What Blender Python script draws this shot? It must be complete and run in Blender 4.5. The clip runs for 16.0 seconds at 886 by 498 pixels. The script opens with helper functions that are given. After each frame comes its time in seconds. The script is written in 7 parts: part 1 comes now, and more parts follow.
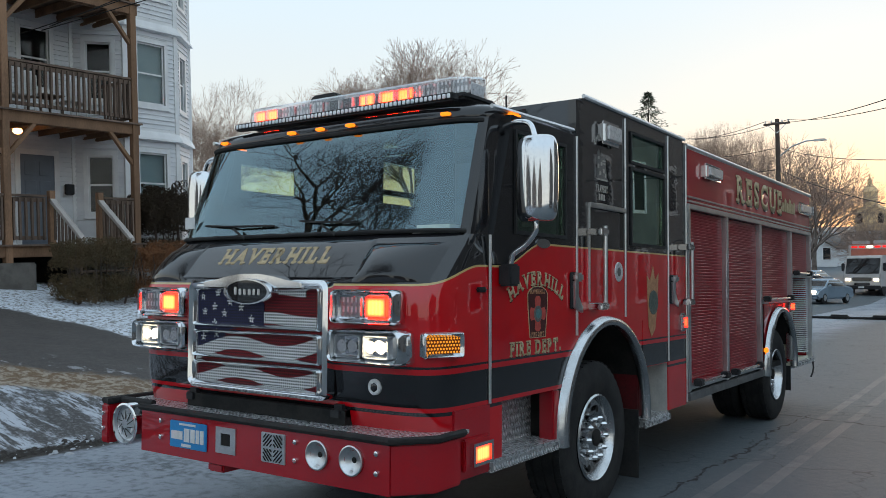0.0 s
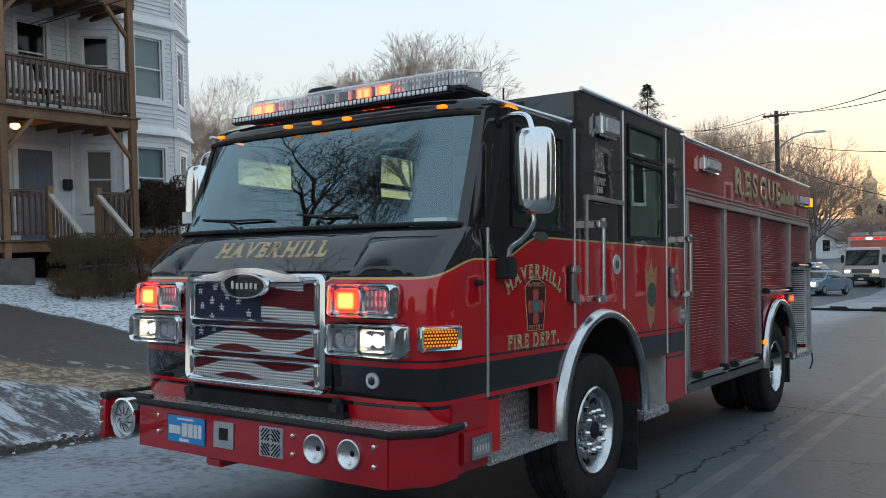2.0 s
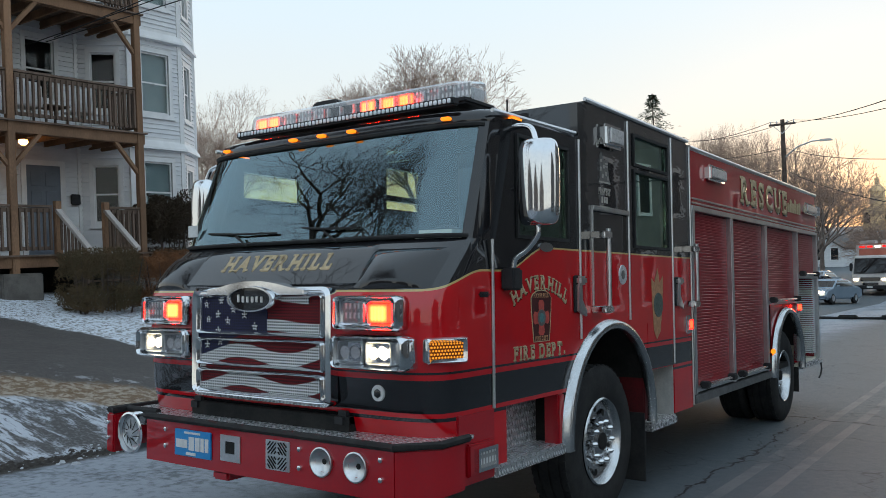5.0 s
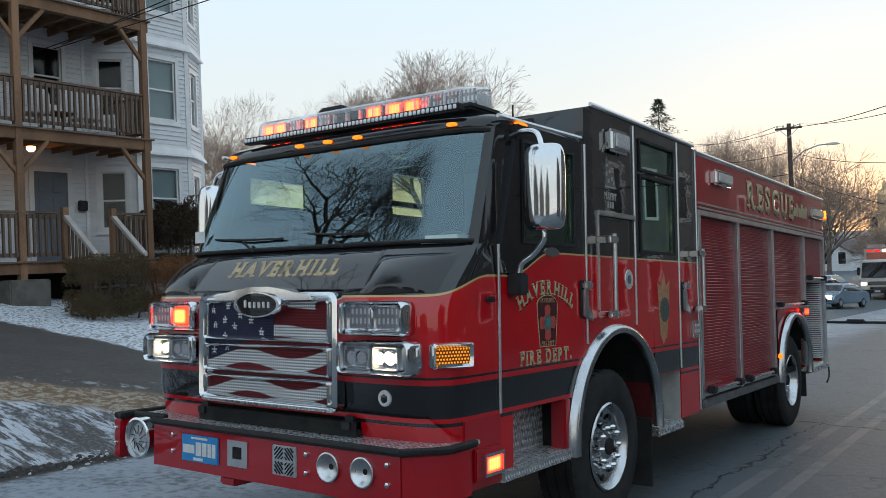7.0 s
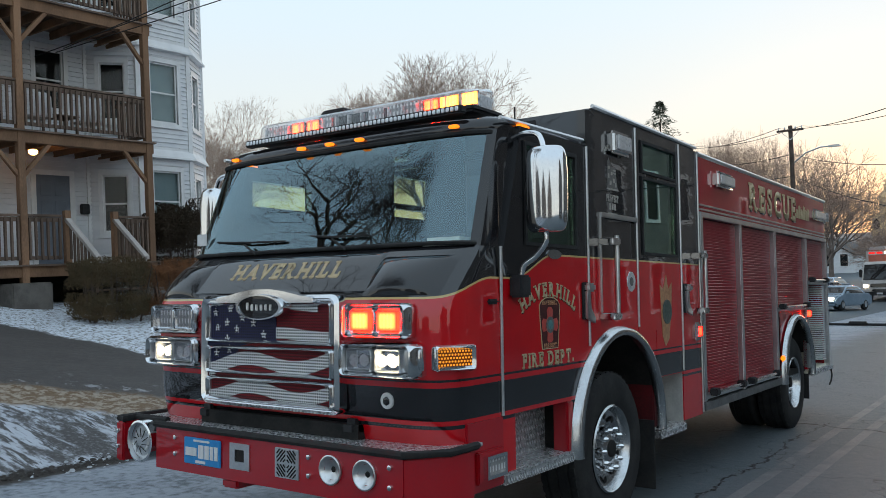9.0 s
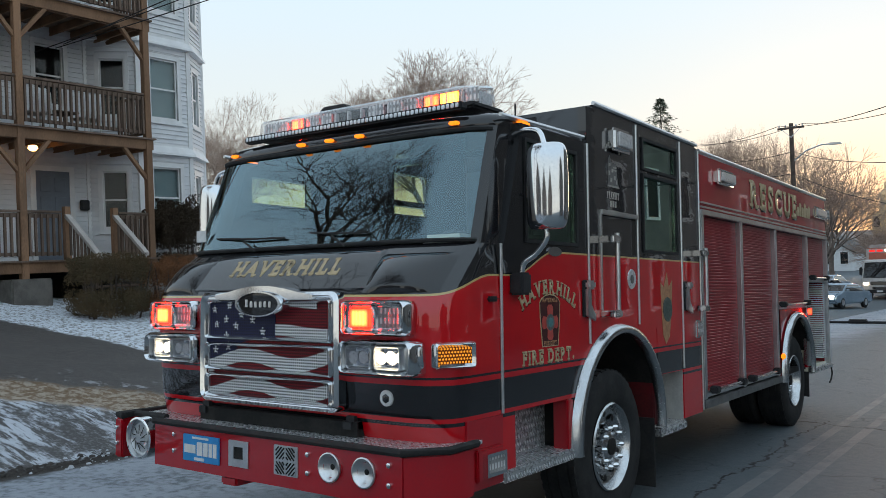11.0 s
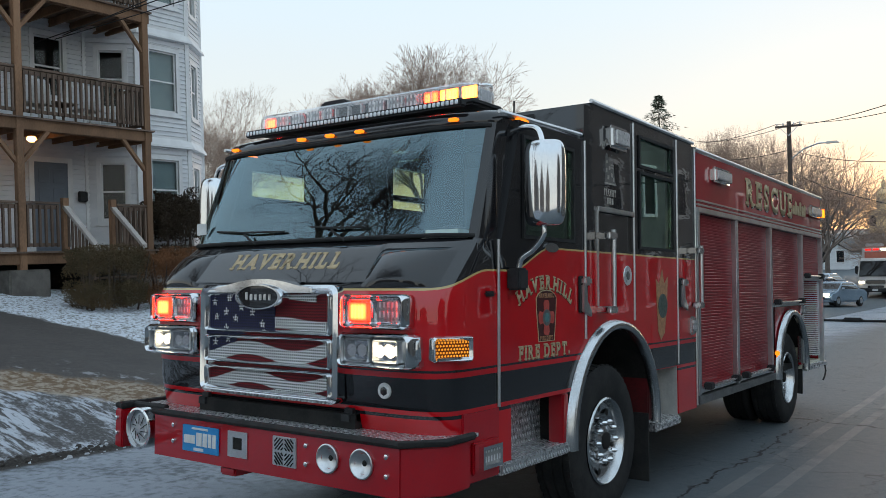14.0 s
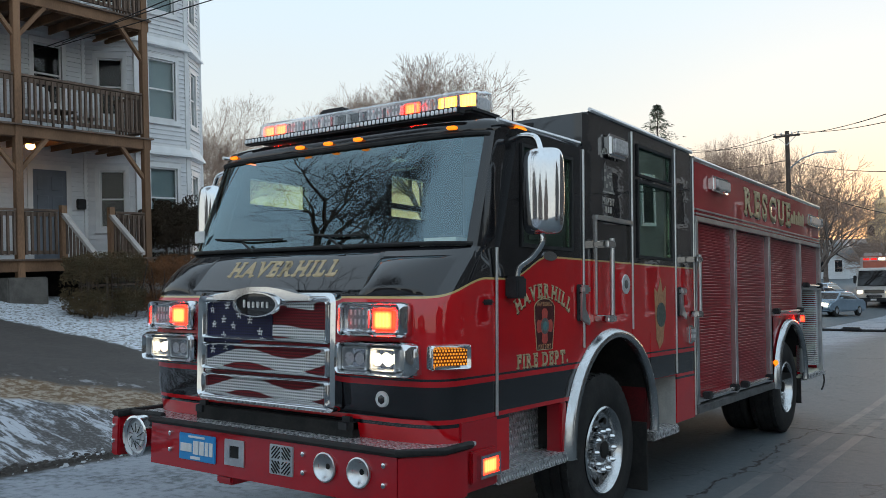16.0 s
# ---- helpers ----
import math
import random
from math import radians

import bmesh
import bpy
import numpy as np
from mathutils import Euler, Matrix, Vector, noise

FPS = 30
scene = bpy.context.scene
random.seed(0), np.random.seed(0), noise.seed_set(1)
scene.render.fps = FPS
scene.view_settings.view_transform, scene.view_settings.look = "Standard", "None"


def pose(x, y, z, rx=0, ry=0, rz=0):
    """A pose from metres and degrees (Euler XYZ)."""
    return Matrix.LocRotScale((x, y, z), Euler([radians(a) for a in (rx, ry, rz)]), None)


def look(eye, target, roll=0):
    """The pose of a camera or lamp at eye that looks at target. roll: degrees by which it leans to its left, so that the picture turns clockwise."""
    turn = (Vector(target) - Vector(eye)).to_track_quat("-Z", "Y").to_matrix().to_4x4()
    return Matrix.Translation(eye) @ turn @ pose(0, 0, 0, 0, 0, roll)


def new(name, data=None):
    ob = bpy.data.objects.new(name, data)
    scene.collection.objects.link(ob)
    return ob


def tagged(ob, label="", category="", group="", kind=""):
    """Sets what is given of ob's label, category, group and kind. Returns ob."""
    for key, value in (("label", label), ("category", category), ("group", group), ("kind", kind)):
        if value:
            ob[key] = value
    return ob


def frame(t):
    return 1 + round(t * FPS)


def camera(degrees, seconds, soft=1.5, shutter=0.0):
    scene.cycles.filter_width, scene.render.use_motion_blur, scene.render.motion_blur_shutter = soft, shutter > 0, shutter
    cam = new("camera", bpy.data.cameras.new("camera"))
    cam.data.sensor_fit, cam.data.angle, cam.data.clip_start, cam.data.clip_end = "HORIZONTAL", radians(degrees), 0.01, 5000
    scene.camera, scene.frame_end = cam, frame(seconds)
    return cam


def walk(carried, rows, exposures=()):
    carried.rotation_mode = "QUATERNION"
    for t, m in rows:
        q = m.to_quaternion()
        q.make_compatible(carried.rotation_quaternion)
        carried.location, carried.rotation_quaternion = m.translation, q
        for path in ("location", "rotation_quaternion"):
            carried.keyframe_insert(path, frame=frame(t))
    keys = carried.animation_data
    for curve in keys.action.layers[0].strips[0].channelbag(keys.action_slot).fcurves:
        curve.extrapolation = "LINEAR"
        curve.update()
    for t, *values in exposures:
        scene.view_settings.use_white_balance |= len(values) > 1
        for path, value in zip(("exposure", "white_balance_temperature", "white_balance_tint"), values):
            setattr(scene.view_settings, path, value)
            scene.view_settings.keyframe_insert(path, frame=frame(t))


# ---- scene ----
cam = camera(55.65, 16.0, soft=0.8)
walk(cam, [
    (0.0, look((3.785, -3.641, 1.848), (0.3503, 1.2785, 1.8293), -1.442)),
    (0.5, look((3.789, -3.642, 1.848), (0.3605, 1.2812, 1.8051), -1.499)),
    (1.0, look((3.778, -3.619, 1.849), (0.3442, 1.3010, 1.7811), -1.524)),
    (1.5, look((3.794, -3.627, 1.847), (0.3604, 1.2931, 1.7764), -1.615)),
    (2.0, look((3.789, -3.624, 1.846), (0.3556, 1.2967, 1.7806), -1.687)),
    (2.5, look((3.792, -3.628, 1.848), (0.3586, 1.2919, 1.7858), -1.693)),
    (3.0, look((3.790, -3.623, 1.848), (0.3501, 1.2928, 1.7910), -1.807)),
    (3.5, look((3.793, -3.626, 1.846), (0.3455, 1.2850, 1.8043), -1.907)),
    (4.0, look((3.798, -3.621, 1.846), (0.3471, 1.2867, 1.8259), -2.053)),
    (6.5, look((3.804, -3.623, 1.846), (0.3071, 1.2521, 1.9028), -2.322)),
    (7.0, look((3.806, -3.628, 1.847), (0.3006, 1.2406, 1.9046), -2.318)),
    (7.5, look((3.799, -3.631, 1.844), (0.2904, 1.2355, 1.9131), -2.307)),
    (8.0, look((3.803, -3.634, 1.847), (0.2931, 1.2316, 1.9196), -2.327)),
    (8.5, look((3.802, -3.629, 1.845), (0.2874, 1.2330, 1.9202), -2.379)),
    (9.0, look((3.802, -3.628, 1.844), (0.2880, 1.2345, 1.9219), -2.409)),
    (11.5, look((3.790, -3.610, 1.845), (0.2734, 1.2519, 1.8848), -2.297)),
    (12.0, look((3.795, -3.613, 1.843), (0.2773, 1.2476, 1.8560), -2.340)),
    (12.5, look((3.791, -3.610, 1.847), (0.2771, 1.2528, 1.8436), -2.148)),
    (13.0, look((3.801, -3.634, 1.847), (0.2922, 1.2336, 1.8522), -1.921)),
    (13.5, look((3.814, -3.660, 1.848), (0.3127, 1.2122, 1.8576), -1.793)),
    (14.0, look((3.819, -3.664, 1.847), (0.3195, 1.2100, 1.8645), -1.745)),
    (14.5, look((3.818, -3.664, 1.847), (0.3241, 1.2130, 1.8734), -1.669)),
    (15.0, look((3.822, -3.661, 1.846), (0.3279, 1.2160, 1.8942), -1.587)),
    (15.5, look((3.823, -3.662, 1.845), (0.3288, 1.2157, 1.9110), -1.587)),
    (16.0, look((3.818, -3.658, 1.844), (0.3282, 1.2223, 1.9226), -1.602)),
], exposures=[(0.0, 0.33), (16.0, 0.33)])

# ---- daylight: hazy dusk sky, the sun low at the far end of the street ----
SUN_AZ = -0.14  # radians from +y towards +x
SUN_EL = radians(3.0)
world = bpy.data.worlds.new("dusk_sky")
scene.world = world
world.use_nodes = True
wn = world.node_tree


def wnode(kind, *ins, op=None):
    n = wn.nodes.new(kind)
    if op:
        n.operation = op
    for s, v in zip(n.inputs, ins):
        if isinstance(v, bpy.types.NodeSocket):
            wn.links.new(v, s)
        elif v is not None:
            s.default_value = v
    return n


def wmix(f, a, c):
    n = wn.nodes.new("ShaderNodeMix")
    n.data_type = "RGBA"
    for i, v in ((0, f), (6, a), (7, c)):
        if isinstance(v, bpy.types.NodeSocket):
            wn.links.new(v, n.inputs[i])
        else:
            n.inputs[i].default_value = v
    return n.outputs[2]


def wrange(v, lo, hi):
    n = wnode("ShaderNodeMapRange", v, lo, hi)
    n.interpolation_type = "SMOOTHSTEP"
    return n.outputs[0]


sky = wn.nodes.new("ShaderNodeTexSky")
sky.sky_type = "NISHITA"
sky.sun_disc = False
sky.sun_elevation, sky.sun_rotation = SUN_EL, SUN_AZ
sky.air_density, sky.dust_density, sky.ozone_density = 1.0, 1.0, 1.0
way = wn.nodes.new("ShaderNodeTexCoord").outputs["Generated"]
parts = wnode("ShaderNodeSeparateXYZ", way)
height = parts.outputs[2]
toward = wnode("ShaderNodeVectorMath", way, (math.sin(SUN_AZ), math.cos(SUN_AZ), 0.0), op="DOT_PRODUCT").outputs["Value"]
low = wrange(height, 0.17, -0.02)
haze = wmix(wrange(height, 0.06, 0.42), (0.68, 0.70, 0.665, 1), (0.58, 0.735, 0.87, 1))
warm = wnode("ShaderNodeMath", low, wrange(toward, 0.70, 1.0), op="MULTIPLY").outputs[0]
haze = wmix(warm, haze, (0.90, 0.62, 0.40, 1))
# thin cloud and drifting smoke
cl = wn.nodes.new("ShaderNodeTexNoise")
cl.inputs["Scale"].default_value, cl.inputs["Detail"].default_value = 2.2, 5.0
wn.links.new(wnode("ShaderNodeVectorMath", way, (1.0, 1.0, 2.6), op="MULTIPLY").outputs[0], cl.inputs["Vector"])
veil = wnode("ShaderNodeMath", wrange(cl.outputs[0], 0.45, 0.75), 0.30, op="MULTIPLY").outputs[0]
haze = wmix(veil, haze, (0.66, 0.69, 0.72, 1))
dusk = wnode("ShaderNodeBackground", sky.outputs[0], 0.015)
hazed = wnode("ShaderNodeBackground", haze, 0.97)
both = wnode("ShaderNodeAddShader", dusk.outputs[0], hazed.outputs[0])
wn.links.new(both.outputs[0], wn.nodes["World Output"].inputs[0])
sun = new("sun", bpy.data.lights.new("sun", "SUN"))
sun.data.energy, sun.data.angle, sun.data.color = 0.5, radians(18), (1.0, 0.70, 0.45)
sun.matrix_world = look((0, 0, 0), (-math.sin(SUN_AZ) * math.cos(SUN_EL), -math.cos(SUN_AZ) * math.cos(SUN_EL), -math.sin(SUN_EL)))

# the street falls away from the camera by three degrees
SLOPE = radians(3.0)
ROAD = Matrix.Rotation(-SLOPE, 4, "X")


# ---- materials ----
class Nodes:
    def __init__(self, name):
        self.mat = bpy.data.materials.new(name)
        self.mat.use_nodes = True
        self.t = self.mat.node_tree
        self.bsdf = self.t.nodes["Principled BSDF"]

    def add(self, kind, **kw):
        n = self.t.nodes.new(kind)
        for k, v in kw.items():
            if k == "noise_dimensions":
                n.noise_dimensions = v
            elif k == "operation":
                n.operation = v
            elif k == "feature":
                n.feature = v
            elif k == "interpolation_type":
                n.interpolation_type = v
        return n

    def put(self, socket, v):
        if isinstance(v, bpy.types.NodeSocket):
            self.t.links.new(v, socket)
        elif isinstance(v, (tuple, list)) and len(v) == 3 and socket.type == "RGBA":
            socket.default_value = (*v, 1)
        else:
            socket.default_value = v

    def math(self, op, a, b=0.0, clamp=False):
        n = self.add("ShaderNodeMath", operation=op)
        n.use_clamp = clamp
        self.put(n.inputs[0], a)
        self.put(n.inputs[1], b)
        return n.outputs[0]

    def step(self, v, lo, hi):
        n = self.add("ShaderNodeMapRange", interpolation_type="SMOOTHSTEP")
        self.put(n.inputs[0], v)
        n.inputs[1].default_value, n.inputs[2].default_value = lo, hi
        return n.outputs[0]

    def mix(self, f, a, b):
        n = self.t.nodes.new("ShaderNodeMix")
        n.data_type = "RGBA"
        self.put(n.inputs[0], f)
        self.put(n.inputs[6], a)
        self.put(n.inputs[7], b)
        return n.outputs[2]

    def coords(self, kind="Object", scale=(1, 1, 1)):
        c = self.add("ShaderNodeTexCoord").outputs[kind]
        if scale != (1, 1, 1):
            m = self.add("ShaderNodeMapping")
            m.inputs[3].default_value = scale
            self.put(m.inputs[0], c)
            c = m.outputs[0]
        return c

    def noise(self, scale, detail=4.0, vec=None, rough=0.55):
        n = self.add("ShaderNodeTexNoise")
        n.inputs["Scale"].default_value, n.inputs["Detail"].default_value, n.inputs["Roughness"].default_value = scale, detail, rough
        self.put(n.inputs["Vector"], vec if vec is not None else self.coords())
        return n.outputs[0]

    def bump(self, height, strength, distance=0.01):
        n = self.add("ShaderNodeBump")
        n.inputs["Strength"].default_value, n.inputs["Distance"].default_value = strength, distance
        self.put(n.inputs["Height"], height)
        self.put(self.bsdf.inputs["Normal"], n.outputs[0])
        self.put(self.bsdf.inputs["Coat Normal"], n.outputs[0])

    def finish(self, color=None, rough=None, metal=None, coat=0.0):
        self.bsdf.inputs["Specular IOR Level"].default_value = 0.10 if coat else 0.26
        if color is not None:
            self.put(self.bsdf.inputs["Base Color"], color)
        if rough is not None:
            self.put(self.bsdf.inputs["Roughness"], rough)
        if metal is not None:
            self.put(self.bsdf.inputs["Metallic"], metal)
        if coat:
            self.bsdf.inputs["Coat Weight"].default_value = coat
            self.bsdf.inputs["Coat Roughness"].default_value = 0.02
            self.bsdf.inputs["Coat IOR"].default_value = 1.52
        return self.mat


def surface(name, c1, c2, scale=6.0, rough=0.6, metal=0.0, bump=0.0, fine=60.0, coat=0.0, stretch=(1, 1, 1), vary=0.0):
    n = Nodes(name)
    vec = n.coords(scale=stretch)
    big, small = n.noise(scale, 5, vec), n.noise(fine, 3, vec)
    f = n.step(n.math("ADD", n.math("MULTIPLY", big, 0.65), n.math("MULTIPLY", small, 0.35)), 0.35, 0.65)
    col = n.mix(f, c1, c2)
    if vary:
        info = n.add("ShaderNodeObjectInfo").outputs["Random"]
        col = n.mix(n.math("MULTIPLY", info, vary), col, tuple(v * 0.45 for v in c1))
    r = n.math("ADD", n.math("MULTIPLY", small, 0.16), rough - 0.08, True)
    if bump:
        n.bump(n.math("ADD", small, big), bump)
    return n.finish(col, r, metal, coat)


def glow(name, color, strength):
    n = Nodes(name)
    n.bsdf.inputs["Emission Color"].default_value = (*color, 1)
    n.bsdf.inputs["Emission Strength"].default_value = strength
    return n.finish(color, 0.4)


def led(name, half_x, half_z, rim, rim_power, core, core_power):
    """A red light module: a deep red rim round a hotter core."""
    n = Nodes(name)
    sep = n.add("ShaderNodeSeparateXYZ")
    n.put(sep.inputs[0], n.coords())
    fx = n.step(n.math("ABSOLUTE", sep.outputs[0]), half_x, half_x * 0.5)
    fz = n.step(n.math("ABSOLUTE", sep.outputs[2]), half_z, half_z * 0.48)
    ribs = n.math("ADD", n.math("MULTIPLY", n.math("SINE", n.math("MULTIPLY", sep.outputs[0], 260.0)), 0.12), 0.88)
    hot = n.math("MULTIPLY", n.math("MULTIPLY", fx, fz), ribs)
    n.put(n.bsdf.inputs["Emission Color"], n.mix(hot, rim, core))
    n.put(n.bsdf.inputs["Emission Strength"], n.math("ADD", n.math("MULTIPLY", hot, core_power - rim_power), rim_power))
    return n.finish((0.6, 0.03, 0.02), 0.3)


def ribbed(name):
    """An unlit clear lamp: bright and dark ribs of its moulded lens."""
    n = Nodes(name)
    sep = n.add("ShaderNodeSeparateXYZ")
    n.put(sep.inputs[0], n.coords())
    r = n.step(n.math("SINE", n.math("MULTIPLY", sep.outputs[0], 210.0)), -0.5, 0.7)
    q = n.step(n.math("SINE", n.math("MULTIPLY", sep.outputs[2], 120.0)), -0.8, 0.2)
    n.bump(r, 0.6, 0.004)
    return n.finish(n.mix(n.math("MULTIPLY", r, q), (0.38, 0.37, 0.37), (0.88, 0.87, 0.87)), 0.25, 0.4)


def glass(name, tint, ior=1.5, rough=0.0, gloss=(1, 1, 1)):
    """A thin pane: clear and tinted, with a mirror reflection by Fresnel."""
    n = Nodes(name)
    tr = n.add("ShaderNodeBsdfTransparent")
    tr.inputs[0].default_value = (*tint, 1)
    gl = n.add("ShaderNodeBsdfGlossy")
    gl.inputs["Roughness"].default_value = rough
    gl.inputs["Color"].default_value = (*gloss, 1)
    edge = n.add("ShaderNodeLayerWeight")
    edge.inputs[0].default_value = 0.5
    f0 = ((ior - 1) / (ior + 1)) ** 2
    fr = n.math("ADD", n.math("MULTIPLY", n.math("POWER", edge.outputs["Facing"], 4.0), 1 - f0), f0)
    mx = n.add("ShaderNodeMixShader")
    n.put(mx.inputs[0], fr)
    n.put(mx.inputs[1], tr.outputs[0])
    n.put(mx.inputs[2], gl.outputs[0])
    n.put(n.t.nodes["Material Output"].inputs[0], mx.outputs[0])
    return n.mat


def livery(name):
    """Red paint with a black upper cab, gold pinstripe and a black band low on the cab."""
    n = Nodes(name)
    sep = n.add("ShaderNodeSeparateXYZ")
    n.put(sep.inputs[0], n.coords())
    y, z = sep.outputs[1], sep.outputs[2]
    belt = n.math("ADD", n.math("ADD", n.math("MULTIPLY", n.step(y, -0.2, 0.28), 0.11), 1.64), n.math("MULTIPLY", n.step(y, 0.5, 1.0), 0.15))
    over = n.math("SUBTRACT", z, belt)
    cab = n.math("LESS_THAN", y, 3.72)

    def band(lo, hi):
        return n.math("MULTIPLY", n.math("GREATER_THAN", z, lo), n.math("LESS_THAN", z, hi))
    black = n.math("MAXIMUM", n.math("GREATER_THAN", over, 0.0), n.math("MAXIMUM", n.math("MAXIMUM", band(0.99, 1.165), band(1.195, 1.208)), band(0.945, 0.965)))
    black = n.math("MULTIPLY", black, cab)
    gold = n.math("MULTIPLY", n.math("LESS_THAN", n.math("ABSOLUTE", over), 0.006), cab)
    grime = n.step(n.noise(3.0, 6), 0.4, 0.75)
    red = n.mix(grime, (0.56, 0.003, 0.008), (0.46, 0.005, 0.011))
    col = n.mix(gold, n.mix(black, red, (0.010, 0.010, 0.012)), (0.55, 0.40, 0.16))
    dust = n.noise(90.0, 3)
    wavy = n.noise(4.0, 2, n.coords(scale=(0.5, 0.8, 3.0)))
    n.bump(wavy, 0.035, 0.02)
    return n.finish(col, n.math("ADD", n.math("MULTIPLY", dust, 0.12), 0.30), 0.0, 1.0)


def tread_plate(name):
    n = Nodes(name)
    sep = n.add("ShaderNodeSeparateXYZ")
    n.put(sep.inputs[0], n.coords())
    u = n.math("ADD", sep.outputs[0], sep.outputs[1])
    v = n.math("SUBTRACT", n.math("SUBTRACT", sep.outputs[0], sep.outputs[1]), 0.0)
    w = sep.outputs[2]

    def ridge(a, b):
        return n.math("MULTIPLY", n.math("SINE", n.math("MULTIPLY", a, 105.0)), n.math("SINE", n.math("MULTIPLY", b, 105.0)))
    h = n.step(ridge(n.math("ADD", u, w), n.math("ADD", v, n.math("MULTIPLY", w, 0.3))), 0.2, 0.6)
    n.bump(h, 0.9, 0.004)
    col = n.mix(h, (0.42, 0.42, 0.43), (0.97, 0.97, 0.98))
    return n.finish(col, n.math("ADD", n.math("MULTIPLY", n.noise(30), 0.2), 0.18), 0.6)


def mesh_print(name, color):
    """Printed perforated screen of the grille: dark holes in a coloured sheet."""
    n = Nodes(name)
    sep = n.add("ShaderNodeSeparateXYZ")
    n.put(sep.inputs[0], n.coords())
    a = n.math("SINE", n.math("MULTIPLY", n.math("ADD", sep.outputs[0], sep.outputs[2]), 185.0))
    b = n.math("SINE", n.math("MULTIPLY", n.math("SUBTRACT", sep.outputs[0], sep.outputs[2]), 185.0))
    hole = n.step(n.math("MULTIPLY", a, b), 0.05, 0.35)
    col = n.mix(hole, color, (0.006, 0.006, 0.007))
    n.bump(n.math("SUBTRACT", 1.0, hole), 0.5, 0.003)
    return n.finish(col, 0.45, 0.2)


PAINT = livery("fire_red_paint")
BODY_RED = surface("body_red_paint", (0.41, 0.004, 0.011), (0.34, 0.006, 0.014), 2.0, 0.35, coat=0.9)
SHUTTER = surface("shutter_red_paint", (0.27, 0.006, 0.013), (0.19, 0.007, 0.013), 1.2, 0.42, coat=0.3)
BLACK = surface("black_gloss_paint", (0.010, 0.010, 0.012), (0.014, 0.013, 0.014), 3.0, 0.2, coat=0.9)
BLACK.node_tree.nodes["Principled BSDF"].inputs["Coat IOR"].default_value = 1.62
for paint in (PAINT, BODY_RED):
    paint.node_tree.nodes["Principled BSDF"].inputs["Coat IOR"].default_value = 1.68
RUBBER = surface("black_rubber", (0.018, 0.018, 0.019), (0.035, 0.034, 0.033), 8.0, 0.75, bump=0.2)
PLASTIC = surface("dark_plastic", (0.02, 0.02, 0.022), (0.035, 0.035, 0.037), 10.0, 0.55)
UNDER = surface("underbody_black", (0.012, 0.012, 0.012), (0.03, 0.028, 0.026), 5.0, 0.85)
CHROME = surface("chrome", (0.78, 0.79, 0.80), (0.70, 0.71, 0.73), 4.0, 0.085, 1.0)
RIM = surface("satin_aluminium_rim", (0.62, 0.63, 0.64), (0.50, 0.51, 0.52), 6.0, 0.24, 1.0)
ALU = surface("brushed_aluminium", (0.74, 0.75, 0.76), (0.60, 0.61, 0.62), 5.0, 0.32, 1.0)
# much darker red than the body's, for the back of the wheel housing
ARCHRED = surface("dark_arch_red", (0.11, 0.007, 0.010), (0.06, 0.008, 0.009), 5.0, 0.7)
BAYCREAM = surface("cream_bay_paint", (0.82, 0.80, 0.66), (0.70, 0.68, 0.56), 6.0, 0.45)
STEPGREY = surface("pale_grey_step_metal", (0.50, 0.49, 0.46), (0.40, 0.39, 0.37), 8.0, 0.5)
DARKRAIL = surface("dark_grey_rail", (0.16, 0.16, 0.16), (0.10, 0.10, 0.10), 8.0, 0.5)
TREAD = tread_plate("diamond_tread_plate")
GOLD = surface("gold_leaf_lettering", (0.44, 0.33, 0.19), (0.56, 0.44, 0.28), 30.0, 0.5, 0.1)
CRESTDARK = surface("badge_dark_red", (0.085, 0.02, 0.02), (0.05, 0.014, 0.014), 20.0, 0.4)
CRESTRED = surface("badge_red", (0.52, 0.09, 0.07), (0.40, 0.06, 0.05), 20.0, 0.4)
FLAGRED = mesh_print("grille_screen_red", (0.19, 0.006, 0.012))
FLAGWHITE = mesh_print("grille_screen_white", (0.72, 0.72, 0.72))
FLAGBLUE = mesh_print("grille_screen_navy", (0.020, 0.022, 0.075))
WHITE = surface("white_enamel", (0.75, 0.75, 0.74), (0.62, 0.62, 0.61), 9.0, 0.4)
PLATEBLUE = surface("plate_blue", (0.03, 0.24, 0.55), (0.04, 0.28, 0.60), 12.0, 0.4)
LEDLENS = surface("white_led_lens", (0.92, 0.93, 0.95), (0.80, 0.82, 0.85), 80.0, 0.15)
SEAT = surface("seat_cloth", (0.03, 0.03, 0.033), (0.05, 0.05, 0.054), 14.0, 0.9)
WINDSCREEN = glass("windscreen_glass", (0.88, 0.94, 0.84), 2.6, 0.0, (0.68, 0.91, 1.0))
SIDEGLASS = glass("tinted_side_glass", (0.78, 0.86, 0.72), 2.4, 0.0, (0.72, 0.95, 0.95))
DOME = glass("light_bar_dome", (0.90, 0.90, 0.91), 1.9, 0.10)
LENS = glass("clear_lens", (0.86, 0.86, 0.87), 1.45, 0.05)
PANE = glass("house_window_glass", (0.78, 0.82, 0.82), 1.33)
REDLIT = led("red_led_lit", 0.072, 0.054, (1.0, 0.0007, 0.0003), 120.0, (1.0, 0.0095, 0.0016), 200.0)
SIDELIT = led("side_red_led_lit", 0.082, 0.046, (1.0, 0.0006, 0.0003), 90.0, (1.0, 0.0062, 0.0014), 160.0)
SMALLLIT = led("small_red_led_lit", 0.05, 0.045, (1.0, 0.0008, 0.0004), 40.0, (1.0, 0.0035, 0.0010), 70.0)
BARLIT = led("roof_red_led_lit", 0.07, 0.044, (1.0, 0.0016, 0.0005), 60.0, (1.0, 0.0090, 0.0018), 90.0)
